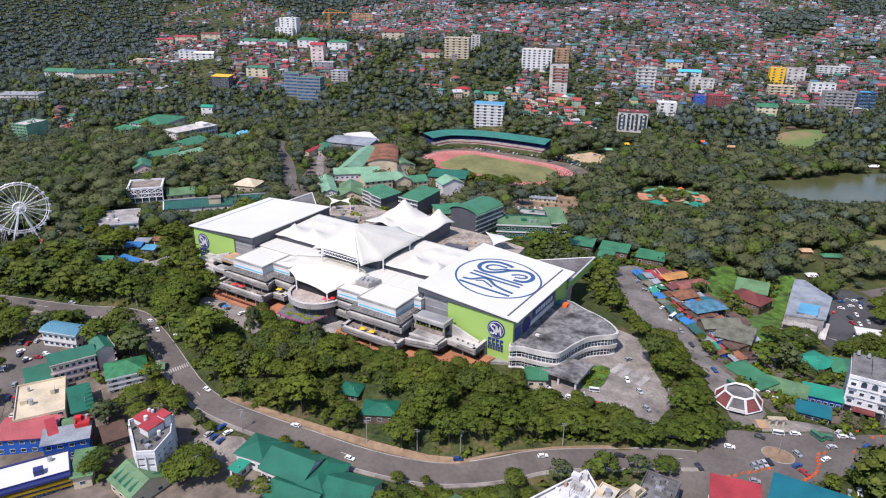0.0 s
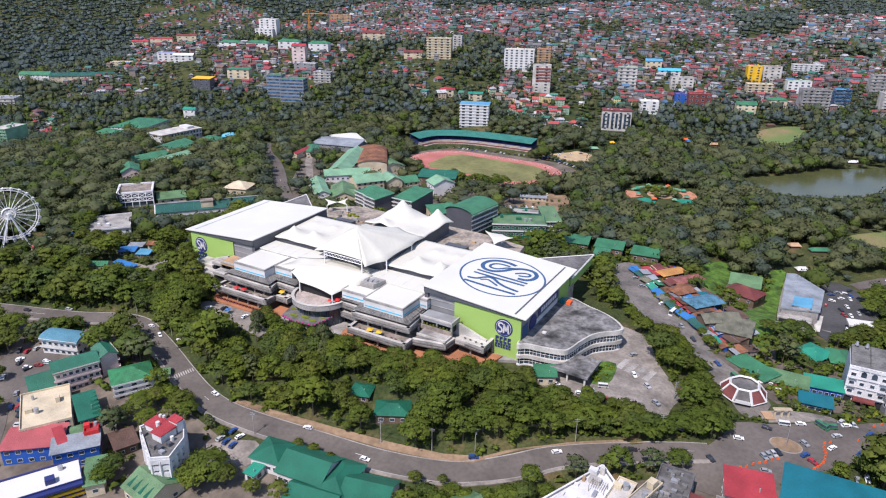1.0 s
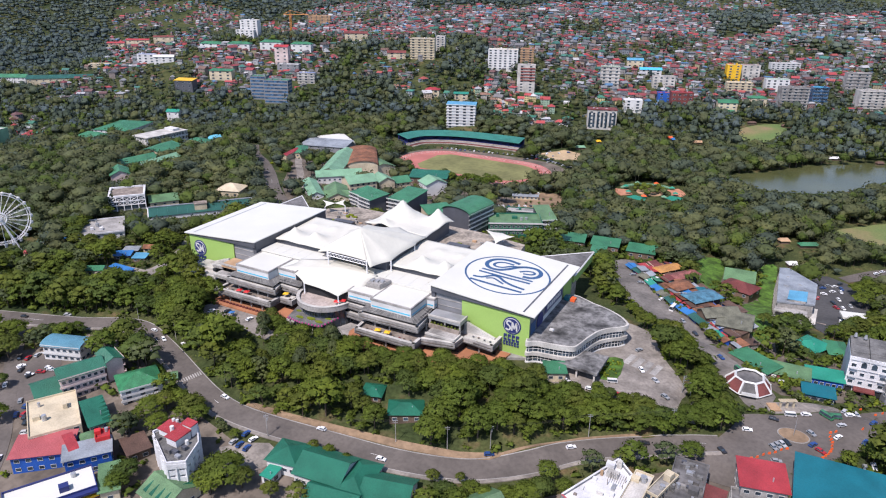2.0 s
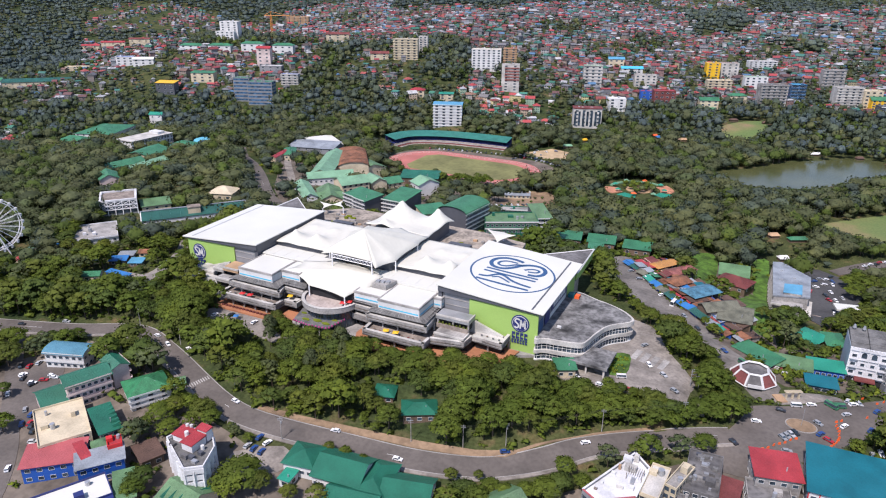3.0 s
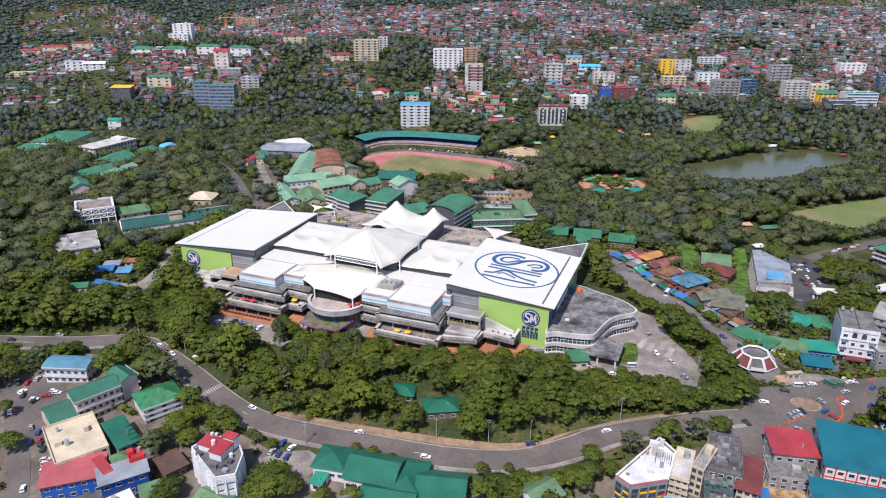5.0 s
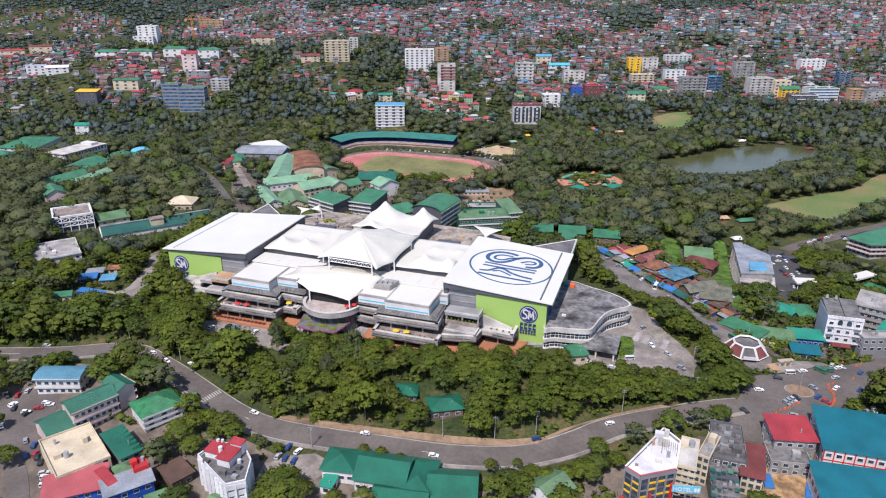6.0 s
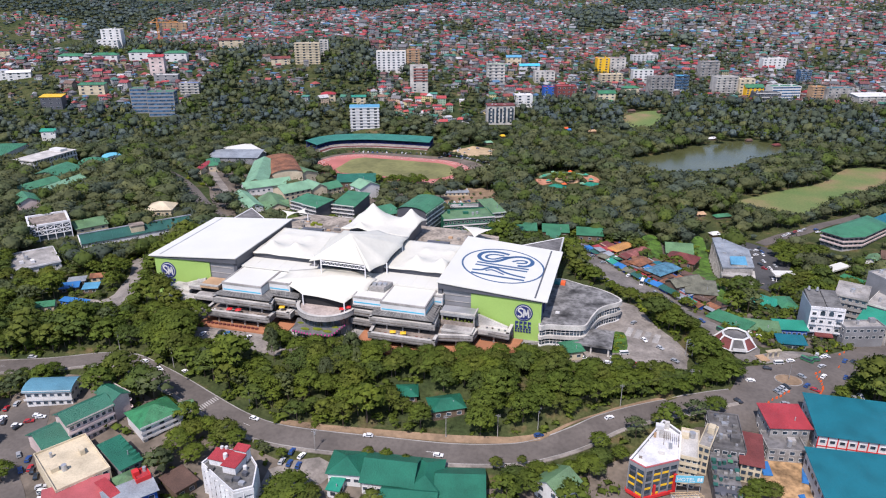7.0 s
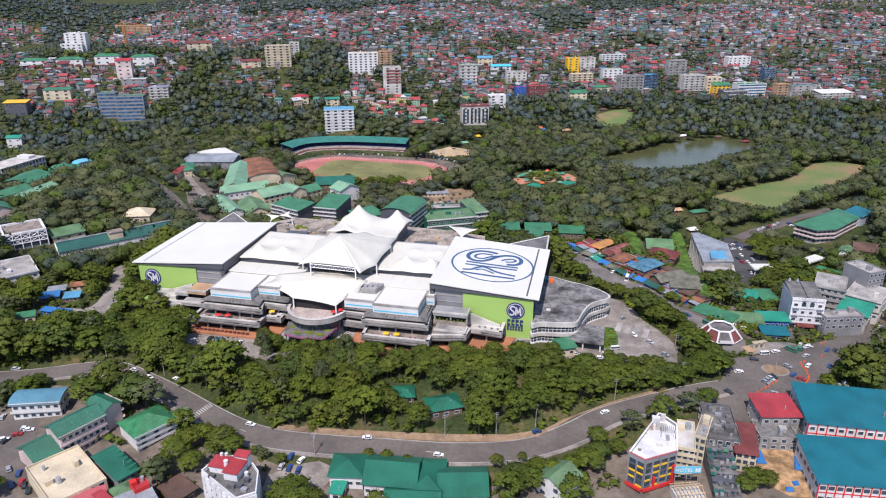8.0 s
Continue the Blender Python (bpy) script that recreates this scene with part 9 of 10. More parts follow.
# tarpaulins at the building site
for x, y, w, d, a in ((-22, 214, 9, 3, 5), (-29, 204, 4, 8, 10), (-14, 204, 3, 9, -8), (-17, 192, 2.5, 2, 20), (-20, 188, 3, 2, 0)):
    g = Geo()
    g.solid([(-w / 2, -d / 2, 0), (w / 2, -d / 2, 0), (w / 2, d / 2, 0), (-w / 2, d / 2, 0)], [(-w / 2 + 0.2, -d / 2 + 0.2, 0.9), (w / 2 - 0.3, -d / 2 + 0.1, 0.5), (w / 2 - 0.1, d / 2 - 0.2, 1.1), (-w / 2 + 0.1, d / 2 - 0.1, 0.7)])
    tp = part("tarpaulin", g, "tarp_blue", None, "crumpled blue tarpaulin over site material", pose(x, y, ground_z(x, y) + 0.3, 0, 0, a))
    tagged(tp, category="tarpaulin")
# bright garden strip beside the drop-off and apron markings
sheet("garden_plot", [(-97.5, 272), (-97.3, 281.5), (-90.6, 283.6), (-88.3, 274.7), (-88.1, 265), (-94.6, 261)], "grass_lush", 0.55, "small bright green planted plot by the drop-off", "garden", soft=2)
for k in range(4):
    x, y = -90 + k * 4.6, 281 - k * 1.2
    sheet("paved_strip", [(x, y), (x + 3.0, y - 0.6), (x + 4.6, y + 9), (x + 1.6, y + 10)], "concrete", 0.36, "pale worn concrete strip in the driveway", "driveway")
crossing = bpy.data.objects["road"]
for cx, cy, ca in ((-268, 173, -25),):
    for k in range(9):
        g = Geo()
        px, py = cx + (k - 4) * 1.1 * math.sin(math.radians(-ca)), cy + (k - 4) * 1.1 * math.cos(math.radians(ca))
        c, s = math.cos(math.radians(ca)), math.sin(math.radians(ca))
        ring = [(px - 1.6 * c - 0.28 * -s, py - 1.6 * s - 0.28 * c), (px + 1.6 * c - 0.28 * -s, py + 1.6 * s - 0.28 * c), (px + 1.6 * c + 0.28 * -s, py + 1.6 * s + 0.28 * c), (px - 1.6 * c + 0.28 * -s, py - 1.6 * s + 0.28 * c)]
        g.solid([(x, y, ground_z(x, y) + 0.29) for x, y in ring], [(x, y, ground_z(x, y) + 0.33) for x, y in ring])
        part("crossing_bar", g, "concrete", crossing)

# roof sign and rooftop box on nearby buildings
sign = thing("hotel_sign", -59.6, 179, 24.5, 14, "pale blue hotel sign board on a steel frame", "sign")
g = Geo()
g.box(-5.2, 5.2, -0.15, 0.15, 0, 3.0)
board = part("board", g, "sign_blue", sign)
for x in (-4.5, 0, 4.5):
    g = Geo()
    g.beam((x, 0.3, -9), (x, 0.3, 3), 0.12)
    part("post", g, "steel", sign)
word = bpy.data.curves.new("lettering", "FONT")
word.body, word.size, word.extrude, word.align_x = "HOTEL", 2.2, 0.05, "LEFT"
letters = new("lettering", word)
letters.parent = board
letters.matrix_basis = pose(-4.9, -0.2, 0.65, 90, 0, 0)
letters.data.materials.append(M["white"])
for k in range(2):
    g = Geo()
    g.box(2.9 + 1.1 * k, 3.7 + 1.1 * k, -0.25, -0.154, 0.65, 2.2)
    part("sign_bar", g, "white", board)

# small tables along the mall terraces
table_rng = random.Random(12)
for x0, x1, y, z in ((-61, -29, -22.6, 6.95), (33, 62, -22.6, 6.95), (-58, -30, -18.2, 12.15), (31, 60, -17.6, 12.15), (84, 97, -6, 7.9)):
    n = int((x1 - x0) / 3.2)
    for k in range(n):
        x = x0 + (k + 0.5) * (x1 - x0) / n + table_rng.uniform(-0.5, 0.5)
        yy = y + table_rng.uniform(-0.5, 0.7)
        q = mall.matrix_basis @ Vector((x, yy, z))
        tb = thing("cafe_table", q.x, q.y, q.z, table_rng.uniform(0, 90), "small cafe table with stools on a mall terrace", "table", "tables on the mall terraces")
        g = Geo()
        g.box(-0.5, 0.5, -0.5, 0.5, 0.68, 0.75)
        part("tabletop", g, table_rng.choice(("wood", "white", "r_maroon", "charcoal")), tb)
        g = Geo()
        g.tube(0, 0, 0, 0.68, 0.08, n=6)
        part("pedestal", g, "charcoal", tb)
park("car", ((-86, 296, 60), (-72, 272, -40), (-96, 250, 10), (-300, 217, 90), (-190, 174.5, -170), (-120, 196, 30), (-60, 248, 40), (-292, 190, 160), (-318, 193, 172), (4, 276, 60), (-30, 262, 20), (-2, 262, -30), (14, 278, 70)))

# the verge below the road keeps only its hand-set trees
CLEAR.append([(-152, 160), (-119, 170), (-88, 199), (-95, 208), (-117, 189), (-135, 182), (-156, 177)])

# ---- the town on the hillsides: rows of small houses ----
VIEW = [(-40, 150), (-420, 60), (-900, 220), (-2600, 700), (-2300, 2300), (-900, 3100), (900, 3100), (1150, 2700), (340, 700), (170, 300), (70, 190)]
TOWN = [(480, 1130), (300, 1120), (150, 1112), (-8, 1108), (-130, 1106), (-235, 1010), (-330, 935), (-400, 985), (-480, 1040), (-520, 1120), (-700, 1130), (-860, 1180), (-1150, 1200), (-1500, 1500), (-1500, 1900), (-1100, 2500), (-500, 3000), (700, 3000), (1100, 2500)]
HAMLETS = [
    [(-700, 860), (-560, 900), (-430, 900), (-400, 960), (-560, 1040), (-720, 980)],
    [(-1020, 560), (-930, 640), (-850, 700), (-760, 760), (-900, 900), (-1150, 900), (-1300, 760)],
    [(-430, 820), (-330, 800), (-260, 860), (-300, 920), (-420, 920)],
    [(-1500, 1900), (-1100, 2300), (-1900, 2500), (-2300, 2000)],
    [(180, 1000), (420, 1000), (520, 1180), (330, 1150)],
    [(-509, 892), (-447, 989), (-388, 1092), (-352, 1000), (-315, 846), (-347, 796), (-411, 828)],
    [(-700, 1066), (-557, 1201), (-415, 841), (-496, 861), (-560, 812), (-657, 915)],
]
# closely built quarters on the left slopes
QUARTERS = [
    [(-1121, 733), (-1046, 733), (-1000, 880), (-1080, 980), (-1300, 1250), (-1563, 1500), (-1664, 1346), (-1623, 1207), (-1807, 1264), (-1400, 950)],
    [(-1029, 866), (-894, 901), (-814, 1010), (-748, 912), (-720, 769), (-859, 711)],
    [(-1423, 1612), (-1139, 1602), (-838, 1310), (-700, 1066), (-814, 1010), (-963, 985)],
    [(-979, 497), (-1004, 531), (-964, 532), (-868, 484), (-801, 438), (-806, 422), (-879, 449)],
    [(-2144, 1539), (-1939, 1693), (-1663, 1656), (-1563, 1500), (-1691, 1371), (-1843, 1293)],
]
WOODS = [
    [(-673, 1113), (-659, 1164), (-589, 1131), (-507, 982), (-509, 917), (-553, 919)],
    [(-465, 2483), (-351, 2586), (-273, 2620), (-174, 1704), (-206, 1568), (-272, 1577)],
    [(-308, 2785), (-107, 3062), (100, 3000), (60, 2560), (-198, 2500)],
    [(-1258, 1937), (-941, 2154), (-760, 2340), (-830, 1878), (-967, 1839), (-1147, 1796)],
    [(-2040, 983), (-1859, 1193), (-1486, 1037), (-1182, 762), (-1599, 757)],
    [(-103, 1573), (-21, 1577), (-22, 1490), (-101, 1482)],
]
rng = np.random.default_rng(7)


def spread(step, poly, jitter=0.45):
    xs, ys = [p[0] for p in poly], [p[1] for p in poly]
    gx, gy = np.meshgrid(np.arange(min(xs), max(xs), step), np.arange(min(ys), max(ys), step))
    x = gx.ravel() + rng.uniform(-jitter, jitter, gx.size) * step
    y = gy.ravel() + rng.uniform(-jitter, jitter, gx.size) * step
    keep = inside(x, y, poly) & inside(x, y, VIEW)
    return x[keep], y[keep]


def free(x, y, margin=0.0):
    ok = np.ones(x.shape, bool)
    for poly in CLEAR:
        ok &= ~inside(x, y, poly)
    for line, half in LINES:
        ok &= away(x, y, line) > half + margin
    for fx, fy, a, hw, hd in FOOT:
        dx, dy = x - fx, y - fy
        ok &= (np.abs(dx * math.cos(a) + dy * math.sin(a)) > hw + margin) | (np.abs(dy * math.cos(a) - dx * math.sin(a)) > hd + margin)
    return ok


def soft_noise(x, y, size, seed):
    """Smooth random field between about 0 and 1."""
    r = np.random.default_rng(seed)
    out = np.zeros(np.shape(x))
    for k in range(7):
        a, ph = r.uniform(0, 2 * math.pi), r.uniform(0, 6.28)
        f = r.uniform(0.6, 1.7) / size
        out += np.sin((x * math.cos(a) + y * math.sin(a)) * f * 6.28 + ph)
    return 0.5 + out / 7


hx, hy, hs = [], [], []
for poly, step, share in [(TOWN, 11.4, 0.72)] + [(h, 15.0, 0.42) for h in HAMLETS] + [(q, 14.0, 0.72) for q in QUARTERS]:
    x, y = spread(step, poly, 0.5)
    green = soft_noise(x, y, 220, 3)
    keep = (rng.random(len(x)) < np.clip(share + (0.45 - green) * 0.9 - np.clip((np.hypot(x, y) - 1900) / 1500, 0, 0.5), 0.05, 0.96)) & free(x, y, 5)
    for w in WOODS:
        keep &= ~inside(x + 26 * np.sin(y / 19), y + 30 * np.sin(x / 23), w)
    hx.append(x[keep])
    hy.append(y[keep])
hx, hy = np.concatenate(hx), np.concatenate(hy)
order = np.argsort(np.hypot(hx + 80, hy))
hx, hy = hx[order], hy[order]


def small_house(g, w, d, h, roof, over=0.8, base=-2.5, storeys=1):
    """Walls, roof and windows of a small house, built round its own middle."""
    gw, gr, gg = g
    gw.box(-w / 2, w / 2, -d / 2, d / 2, base, h)
    a, b = w / 2 + over, d / 2 + over
    if roof == 0:      # gable
        r = 0.36 * d
        ends = [(-a, -b, h - 0.05), (a, -b, h - 0.05), (a, b, h - 0.05), (-a, b, h - 0.05)]
        n = len(gr.v)
        gr.v += ends + [(-a, 0, h + r), (a, 0, h + r)]
        gr.f += [(n, n + 1, n + 5, n + 4), (n + 2, n + 3, n + 4, n + 5), (n + 1, n + 2, n + 5), (n + 3, n, n + 4), (n + 3, n + 2, n + 1, n)]
        gr.m += [0] * 5
    elif roof == 1:    # hip
        r, q = 0.34 * min(w, d), max(0.3, (w - d) / 2 + 0.3)
        n = len(gr.v)
        gr.v += [(-a, -b, h - 0.05), (a, -b, h - 0.05), (a, b, h - 0.05), (-a, b, h - 0.05), (-q, 0, h + r), (q, 0, h + r)]
        gr.f += [(n, n + 1, n + 5, n + 4), (n + 2, n + 3, n + 4, n + 5), (n + 1, n + 2, n + 5), (n + 3, n, n + 4), (n + 3, n + 2, n + 1, n)]
        gr.m += [0] * 5
    elif roof == 2:    # lean-to
        gr.solid([(-a, -b, h - 0.05), (a, -b, h - 0.05), (a, b, h + 0.12 * d), (-a, b, h + 0.12 * d)], [(-a, -b, h + 0.15), (a, -b, h + 0.15), (a, b, h + 0.12 * d + 0.2), (-a, b, h + 0.12 * d + 0.2)])
    else:              # flat with parapet
        gr.box(-a + 0.4, a - 0.4, -b + 0.4, b - 0.4, h, h + 0.5)
    for s in range(storeys):
        z = 0.9 + s * 2.9
        for fx in (-0.28, 0.02, 0.3):
            x = fx * w
            gg.face([(x - 0.6, -d / 2 - 0.06, z), (x + 0.6, -d / 2 - 0.06, z), (x + 0.6, -d / 2 - 0.06, z + 1.2), (x - 0.6, -d / 2 - 0.06, z + 1.2)])
            y = fx * d
            gg.face([(w / 2 + 0.06, y - 0.6, z), (w / 2 + 0.06, y + 0.6, z), (w / 2 + 0.06, y + 0.6, z + 1.2), (w / 2 + 0.06, y - 0.6, z + 1.2)])


def house_forms(count, seed):
    r = random.Random(seed)
    out = []
    for i in range(count):
        storeys = r.choice((1, 1, 1, 1, 2, 2, 2, 3))
        w, d = r.uniform(5.5, 11), r.uniform(5, 8.5)
        if storeys >= 3:
            w, d = w + 2, d + 2
        g = (Geo(), Geo(), Geo())
        if i % 4 != 3:      # lean-to or porch against one side
            aw, ad, ah = r.uniform(3, 6), r.uniform(2.5, 4.5), r.uniform(2.2, max(2.4, storeys * 2.2))
            ax, ay = (r.uniform(-w * 0.3, w * 0.3), -d / 2 - ad / 2 + 0.1) if i % 2 else (r.choice((-1, 1)) * (w / 2 + aw / 2 - 0.1), r.uniform(-1, 1))
            g[0].box(ax - aw / 2, ax + aw / 2, ay - ad / 2, ay + ad / 2, -2.5, ah)
            low = [(ax - aw / 2 - 0.4, ay - ad / 2 - 0.5, ah - 0.3), (ax + aw / 2 + 0.4, ay - ad / 2 - 0.5, ah - 0.3), (ax + aw / 2 + 0.4, ay + ad / 2, ah + 0.5), (ax - aw / 2 - 0.4, ay + ad / 2, ah + 0.5)]
            g[1].solid(low, [(p, q, z + 0.15) for p, q, z in low])
        small_house(g, w, d, storeys * 2.9 + 0.3, r.choice((0, 0, 1, 2, 0, 1)), storeys=storeys)
        out.append(g)
    return out


FORMS = house_forms(24, 5)
MESHES = [[geo.mesh(n, mm) for geo, n, mm in zip(g, ("wall", "roof", "window_row"), ("house_wall", "house_roof", "glass"))] for g in FORMS]
# the nearest houses are things of their own
OWN_WALL = islands("own_house_wall", [(0.62, 0.6, 0.56), (0.5, 0.46, 0.4), (0.7, 0.69, 0.66), (0.36, 0.34, 0.32), (0.6, 0.5, 0.25), (0.33, 0.36, 0.38), (0.3, 0.42, 0.3), (0.55, 0.42, 0.3)], 0.75, True)
OWN_ROOF = islands("own_house_roof", [(0.34, 0.05, 0.05), (0.30, 0.31, 0.32), (0.04, 0.17, 0.11), (0.22, 0.055, 0.045), (0.42, 0.08, 0.07), (0.16, 0.15, 0.15), (0.05, 0.22, 0.16), (0.45, 0.45, 0.45), (0.24, 0.13, 0.09), (0.38, 0.06, 0.06)], 0.6, True)
for trio in MESHES:
    own = [m.copy() for m in trio[:2]]
    own[0].materials[0], own[1].materials[0] = OWN_WALL, OWN_ROOF
    trio.append(own)
NEAR_HOUSES = 100
for i in range(min(NEAR_HOUSES, len(hx))):
    x, y = float(hx[i]), float(hy[i])
    k = int(rng.integers(len(FORMS)))
    wall, roof, win, own = MESHES[k]
    h = thing("house", x, y, ground_z(x, y), float(rng.normal(25, 22)), "small painted town house with a sheet metal roof among neighbours", "house", "houses on the slope")
    part("wall", own[0], None, h)
    part("roof", own[1], None, h)
    tagged(part("glazing", win, None, h), kind="stuff")
rest_x, rest_y = hx[NEAR_HOUSES:], hy[NEAR_HOUSES:]


def scatter(name, forms, x, y, z, ang, size, mats, label, category, kind="stuff", flat=False):
    """Many turned and scaled copies of plain forms joined into one mesh; forms are (points, triangles, material numbers)."""
    vs, ts, ms, ns, n = [], [], [], [], 0
    pick = rng.integers(0, len(forms), len(x))
    for k, (v, t, m, *soft) in enumerate(forms):
        idx = np.nonzero(pick == k)[0]
        if not len(idx):
            continue
        c, s = np.cos(ang[idx]), np.sin(ang[idx])
        sz = size[idx]
        px = (v[None, :, 0] * c[:, None] - v[None, :, 1] * s[:, None]) * sz[:, None] + x[idx, None]
        py = (v[None, :, 0] * s[:, None] + v[None, :, 1] * c[:, None]) * sz[:, None] + y[idx, None]
        pz = v[None, :, 2] * sz[:, None] + z[idx, None]
        vs.append(np.stack([px, py, pz], 2).reshape(-1, 3))
        ts.append((t[None] + (n + np.arange(len(idx)) * len(v))[:, None, None]).reshape(-1, t.shape[1]))
        ms.append(np.tile(m, len(idx)))
        n += len(idx) * len(v)
        if soft:
            q = soft[0]
            nz = np.broadcast_to(q[None, :, 2], px.shape)
            ns.append(np.stack([q[None, :, 0] * c[:, None] - q[None, :, 1] * s[:, None], q[None, :, 0] * s[:, None] + q[None, :, 1] * c[:, None], nz], 2).reshape(-1, 3))
    me = fast_mesh(name, np.concatenate(vs), np.concatenate(ts), mats, np.concatenate(ms), np.concatenate(ns) if ns else None)
    if flat:
        me.shade_flat()
    return tagged(new(name, me), label, category, kind=kind)


def as_arrays(geos):
    """Joins Geo forms into arrays of triangles, one material number for each form."""
    v, t, m = [], [], []
    for k, g in enumerate(geos):
        off = len(v)
        v += g.v
        for f in g.f:
            for i in range(1, len(f) - 1):
                t.append((off + f[0], off + f[i], off + f[i + 1]))
                m.append(k)
    return np.array(v, float), np.array(t, int), np.array(m, int)


def fewer(geo):
    """Only the windows of the front."""
    out = Geo()
    out.v, out.f, out.m = geo.v, geo.f[::2], geo.m[::2]
    return out


house_arrays = [as_arrays([weld(g[0]), weld(g[1]), fewer(g[2])]) for g in FORMS]
far_house = np.hypot(rest_x, rest_y) > 1550
scatter("distant_houses", [as_arrays([weld(g[0]), weld(g[1])]) for g in FORMS[3::4] + FORMS[2::4]], rest_x[far_house], rest_y[far_house], height(rest_x[far_house], rest_y[far_house]), np.radians(rng.normal(25, 40, far_house.sum())), rng.uniform(0.66, 1.1, far_house.sum()),
        ["house_wall", "house_roof"], "distant hillside houses with red, green and grey roofs", "houses", flat=True)
rest_x, rest_y = rest_x[~far_house], rest_y[~far_house]
scatter("hillside_houses", house_arrays, rest_x, rest_y, height(rest_x, rest_y), np.radians(rng.normal(25, 40, len(rest_x))), rng.uniform(0.66, 1.12, len(rest_x)),
        ["house_wall", "house_roof", "glass"], "dense hillside houses with red, green and grey sheet roofs", "houses", flat=True)


# open water, lawns and the sports ground; trees on their camera side are shrunk
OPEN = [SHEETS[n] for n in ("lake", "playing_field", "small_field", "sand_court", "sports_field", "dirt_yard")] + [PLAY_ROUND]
# direction from the mean camera position to each place
def from_camera(x, y):
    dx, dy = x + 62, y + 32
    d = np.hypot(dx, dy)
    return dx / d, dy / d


# ---- trees ----
def leafy_crown(seed, clumps, leaves, leaf, radius, tall, core=True, flat=0.55, big=1.0, fine=False, dome=0.0, own=0.75):
    """Points, triangles and soft normals of a crown: clumps of small leaf sprays round dense hearts, uneven and with gaps."""
    r = np.random.default_rng(seed)
    ico = np.array([(0, 0, 1), (0.894, 0, 0.447), (0.276, 0.851, 0.447), (-0.724, 0.526, 0.447), (-0.724, -0.526, 0.447), (0.276, -0.851, 0.447), (0.724, 0.526, -0.447), (-0.276, 0.851, -0.447), (-0.894, 0, -0.447), (-0.276, -0.851, -0.447), (0.724, -0.526, -0.447), (0, 0, -1)])
    tri = np.array([(0, 1, 2), (0, 2, 3), (0, 3, 4), (0, 4, 5), (0, 5, 1), (1, 6, 2), (2, 6, 7), (2, 7, 3), (3, 7, 8), (3, 8, 4), (4, 8, 9), (4, 9, 5), (5, 9, 10), (5, 10, 1), (1, 10, 6), (6, 11, 7), (7, 11, 8), (8, 11, 9), (9, 11, 10), (10, 11, 6)])
    if not fine:
        ico = np.array([(1, 0, 0), (0, 1, 0), (-1, 0, 0), (0, -1, 0), (0, 0, 1), (0, 0, -1)])
        tri = np.array([(0, 1, 4), (1, 2, 4), (2, 3, 4), (3, 0, 4), (1, 0, 5), (2, 1, 5), (3, 2, 5), (0, 3, 5)])
    vs, ts, ns, n = [], [], [], 0
    heart = np.array([0, 0, tall * 0.42])
    lean = r.normal(0, 0.10 * radius, 2)

    def soft(p, side, jitter):
        out = (p - heart) / np.array([radius, radius, tall * 0.55])
        out /= np.linalg.norm(out, axis=1)[:, None] + 1e-6
        q = out * (1.65 - own) + side * own + r.normal(size=p.shape) * jitter
        # upward bias in the normals makes the crown look lit from above
        q[:, 2] += 0.15 if not dome else 0.42
        return q / (np.linalg.norm(q, axis=1)[:, None] + 1e-6)

    for i in range(clumps):
        a = r.uniform(0, 2 * math.pi) if not dome else 2.4 * i + r.uniform(-0.4, 0.4)
        up = r.uniform(-0.45, 1.15) if not dome else 1.08 - dome * (i + 0.5) / clumps + r.uniform(-0.12, 0.12)
        out = math.sqrt(max(0.05, 1 - max(min(up, 1), 0) ** 2)) * (r.uniform(0.45, 1.0) if not dome else r.uniform(0.78, 1.16))
        c = np.array([out * radius * 0.70 * math.cos(a) + lean[0] * up, out * radius * 0.70 * math.sin(a) + lean[1] * up, tall * (0.52 + 0.38 * up if not dome else 0.60 + 0.29 * up)])
        rc = radius * big * r.uniform(0.24, 0.46)
        if core:
            d = ico * r.uniform(0.75, 1.2, (len(ico), 1))
            v = d * rc * (0.80 if fine else 0.88) * np.array([1, 1, flat + 0.15]) + c
            vs.append(v)
            ts.append(tri + n)
            ns.append(soft(v, ico, 0.10))
            n += len(ico)
        if leaves:
            d = r.normal(size=(leaves, 3))
            d[:, 2] = np.abs(d[:, 2]) * 0.9 - 0.25
            d /= np.linalg.norm(d, axis=1)[:, None]
            p = c + d * rc * r.uniform(0.70, 1.38, (leaves, 1)) * np.array([1, 1, flat + 0.2])
            nrm = d + r.normal(size=(leaves, 3)) * 0.42
            nrm[:, 2] += 0.25
            nrm /= np.linalg.norm(nrm, axis=1)[:, None]
            u = np.cross(nrm, r.normal(size=(leaves, 3)))
            u /= np.linalg.norm(u, axis=1)[:, None]
            w = np.cross(nrm, u)
            s = leaf * r.uniform(0.5, 1.35, (leaves, 1))
            v = np.stack([p + u * s, p - u * s * 0.6 + w * s * 0.9, p - u * s * 0.55 - w * s * 0.8], 1).reshape(-1, 3)
            vs.append(v)
            ts.append(np.arange(leaves * 3).reshape(-1, 3) + n)
            ns.append(np.repeat(soft(p, d, 0.22), 3, axis=0))
            n += leaves * 3
    return np.concatenate(vs), np.concatenate(ts), np.concatenate(ns)


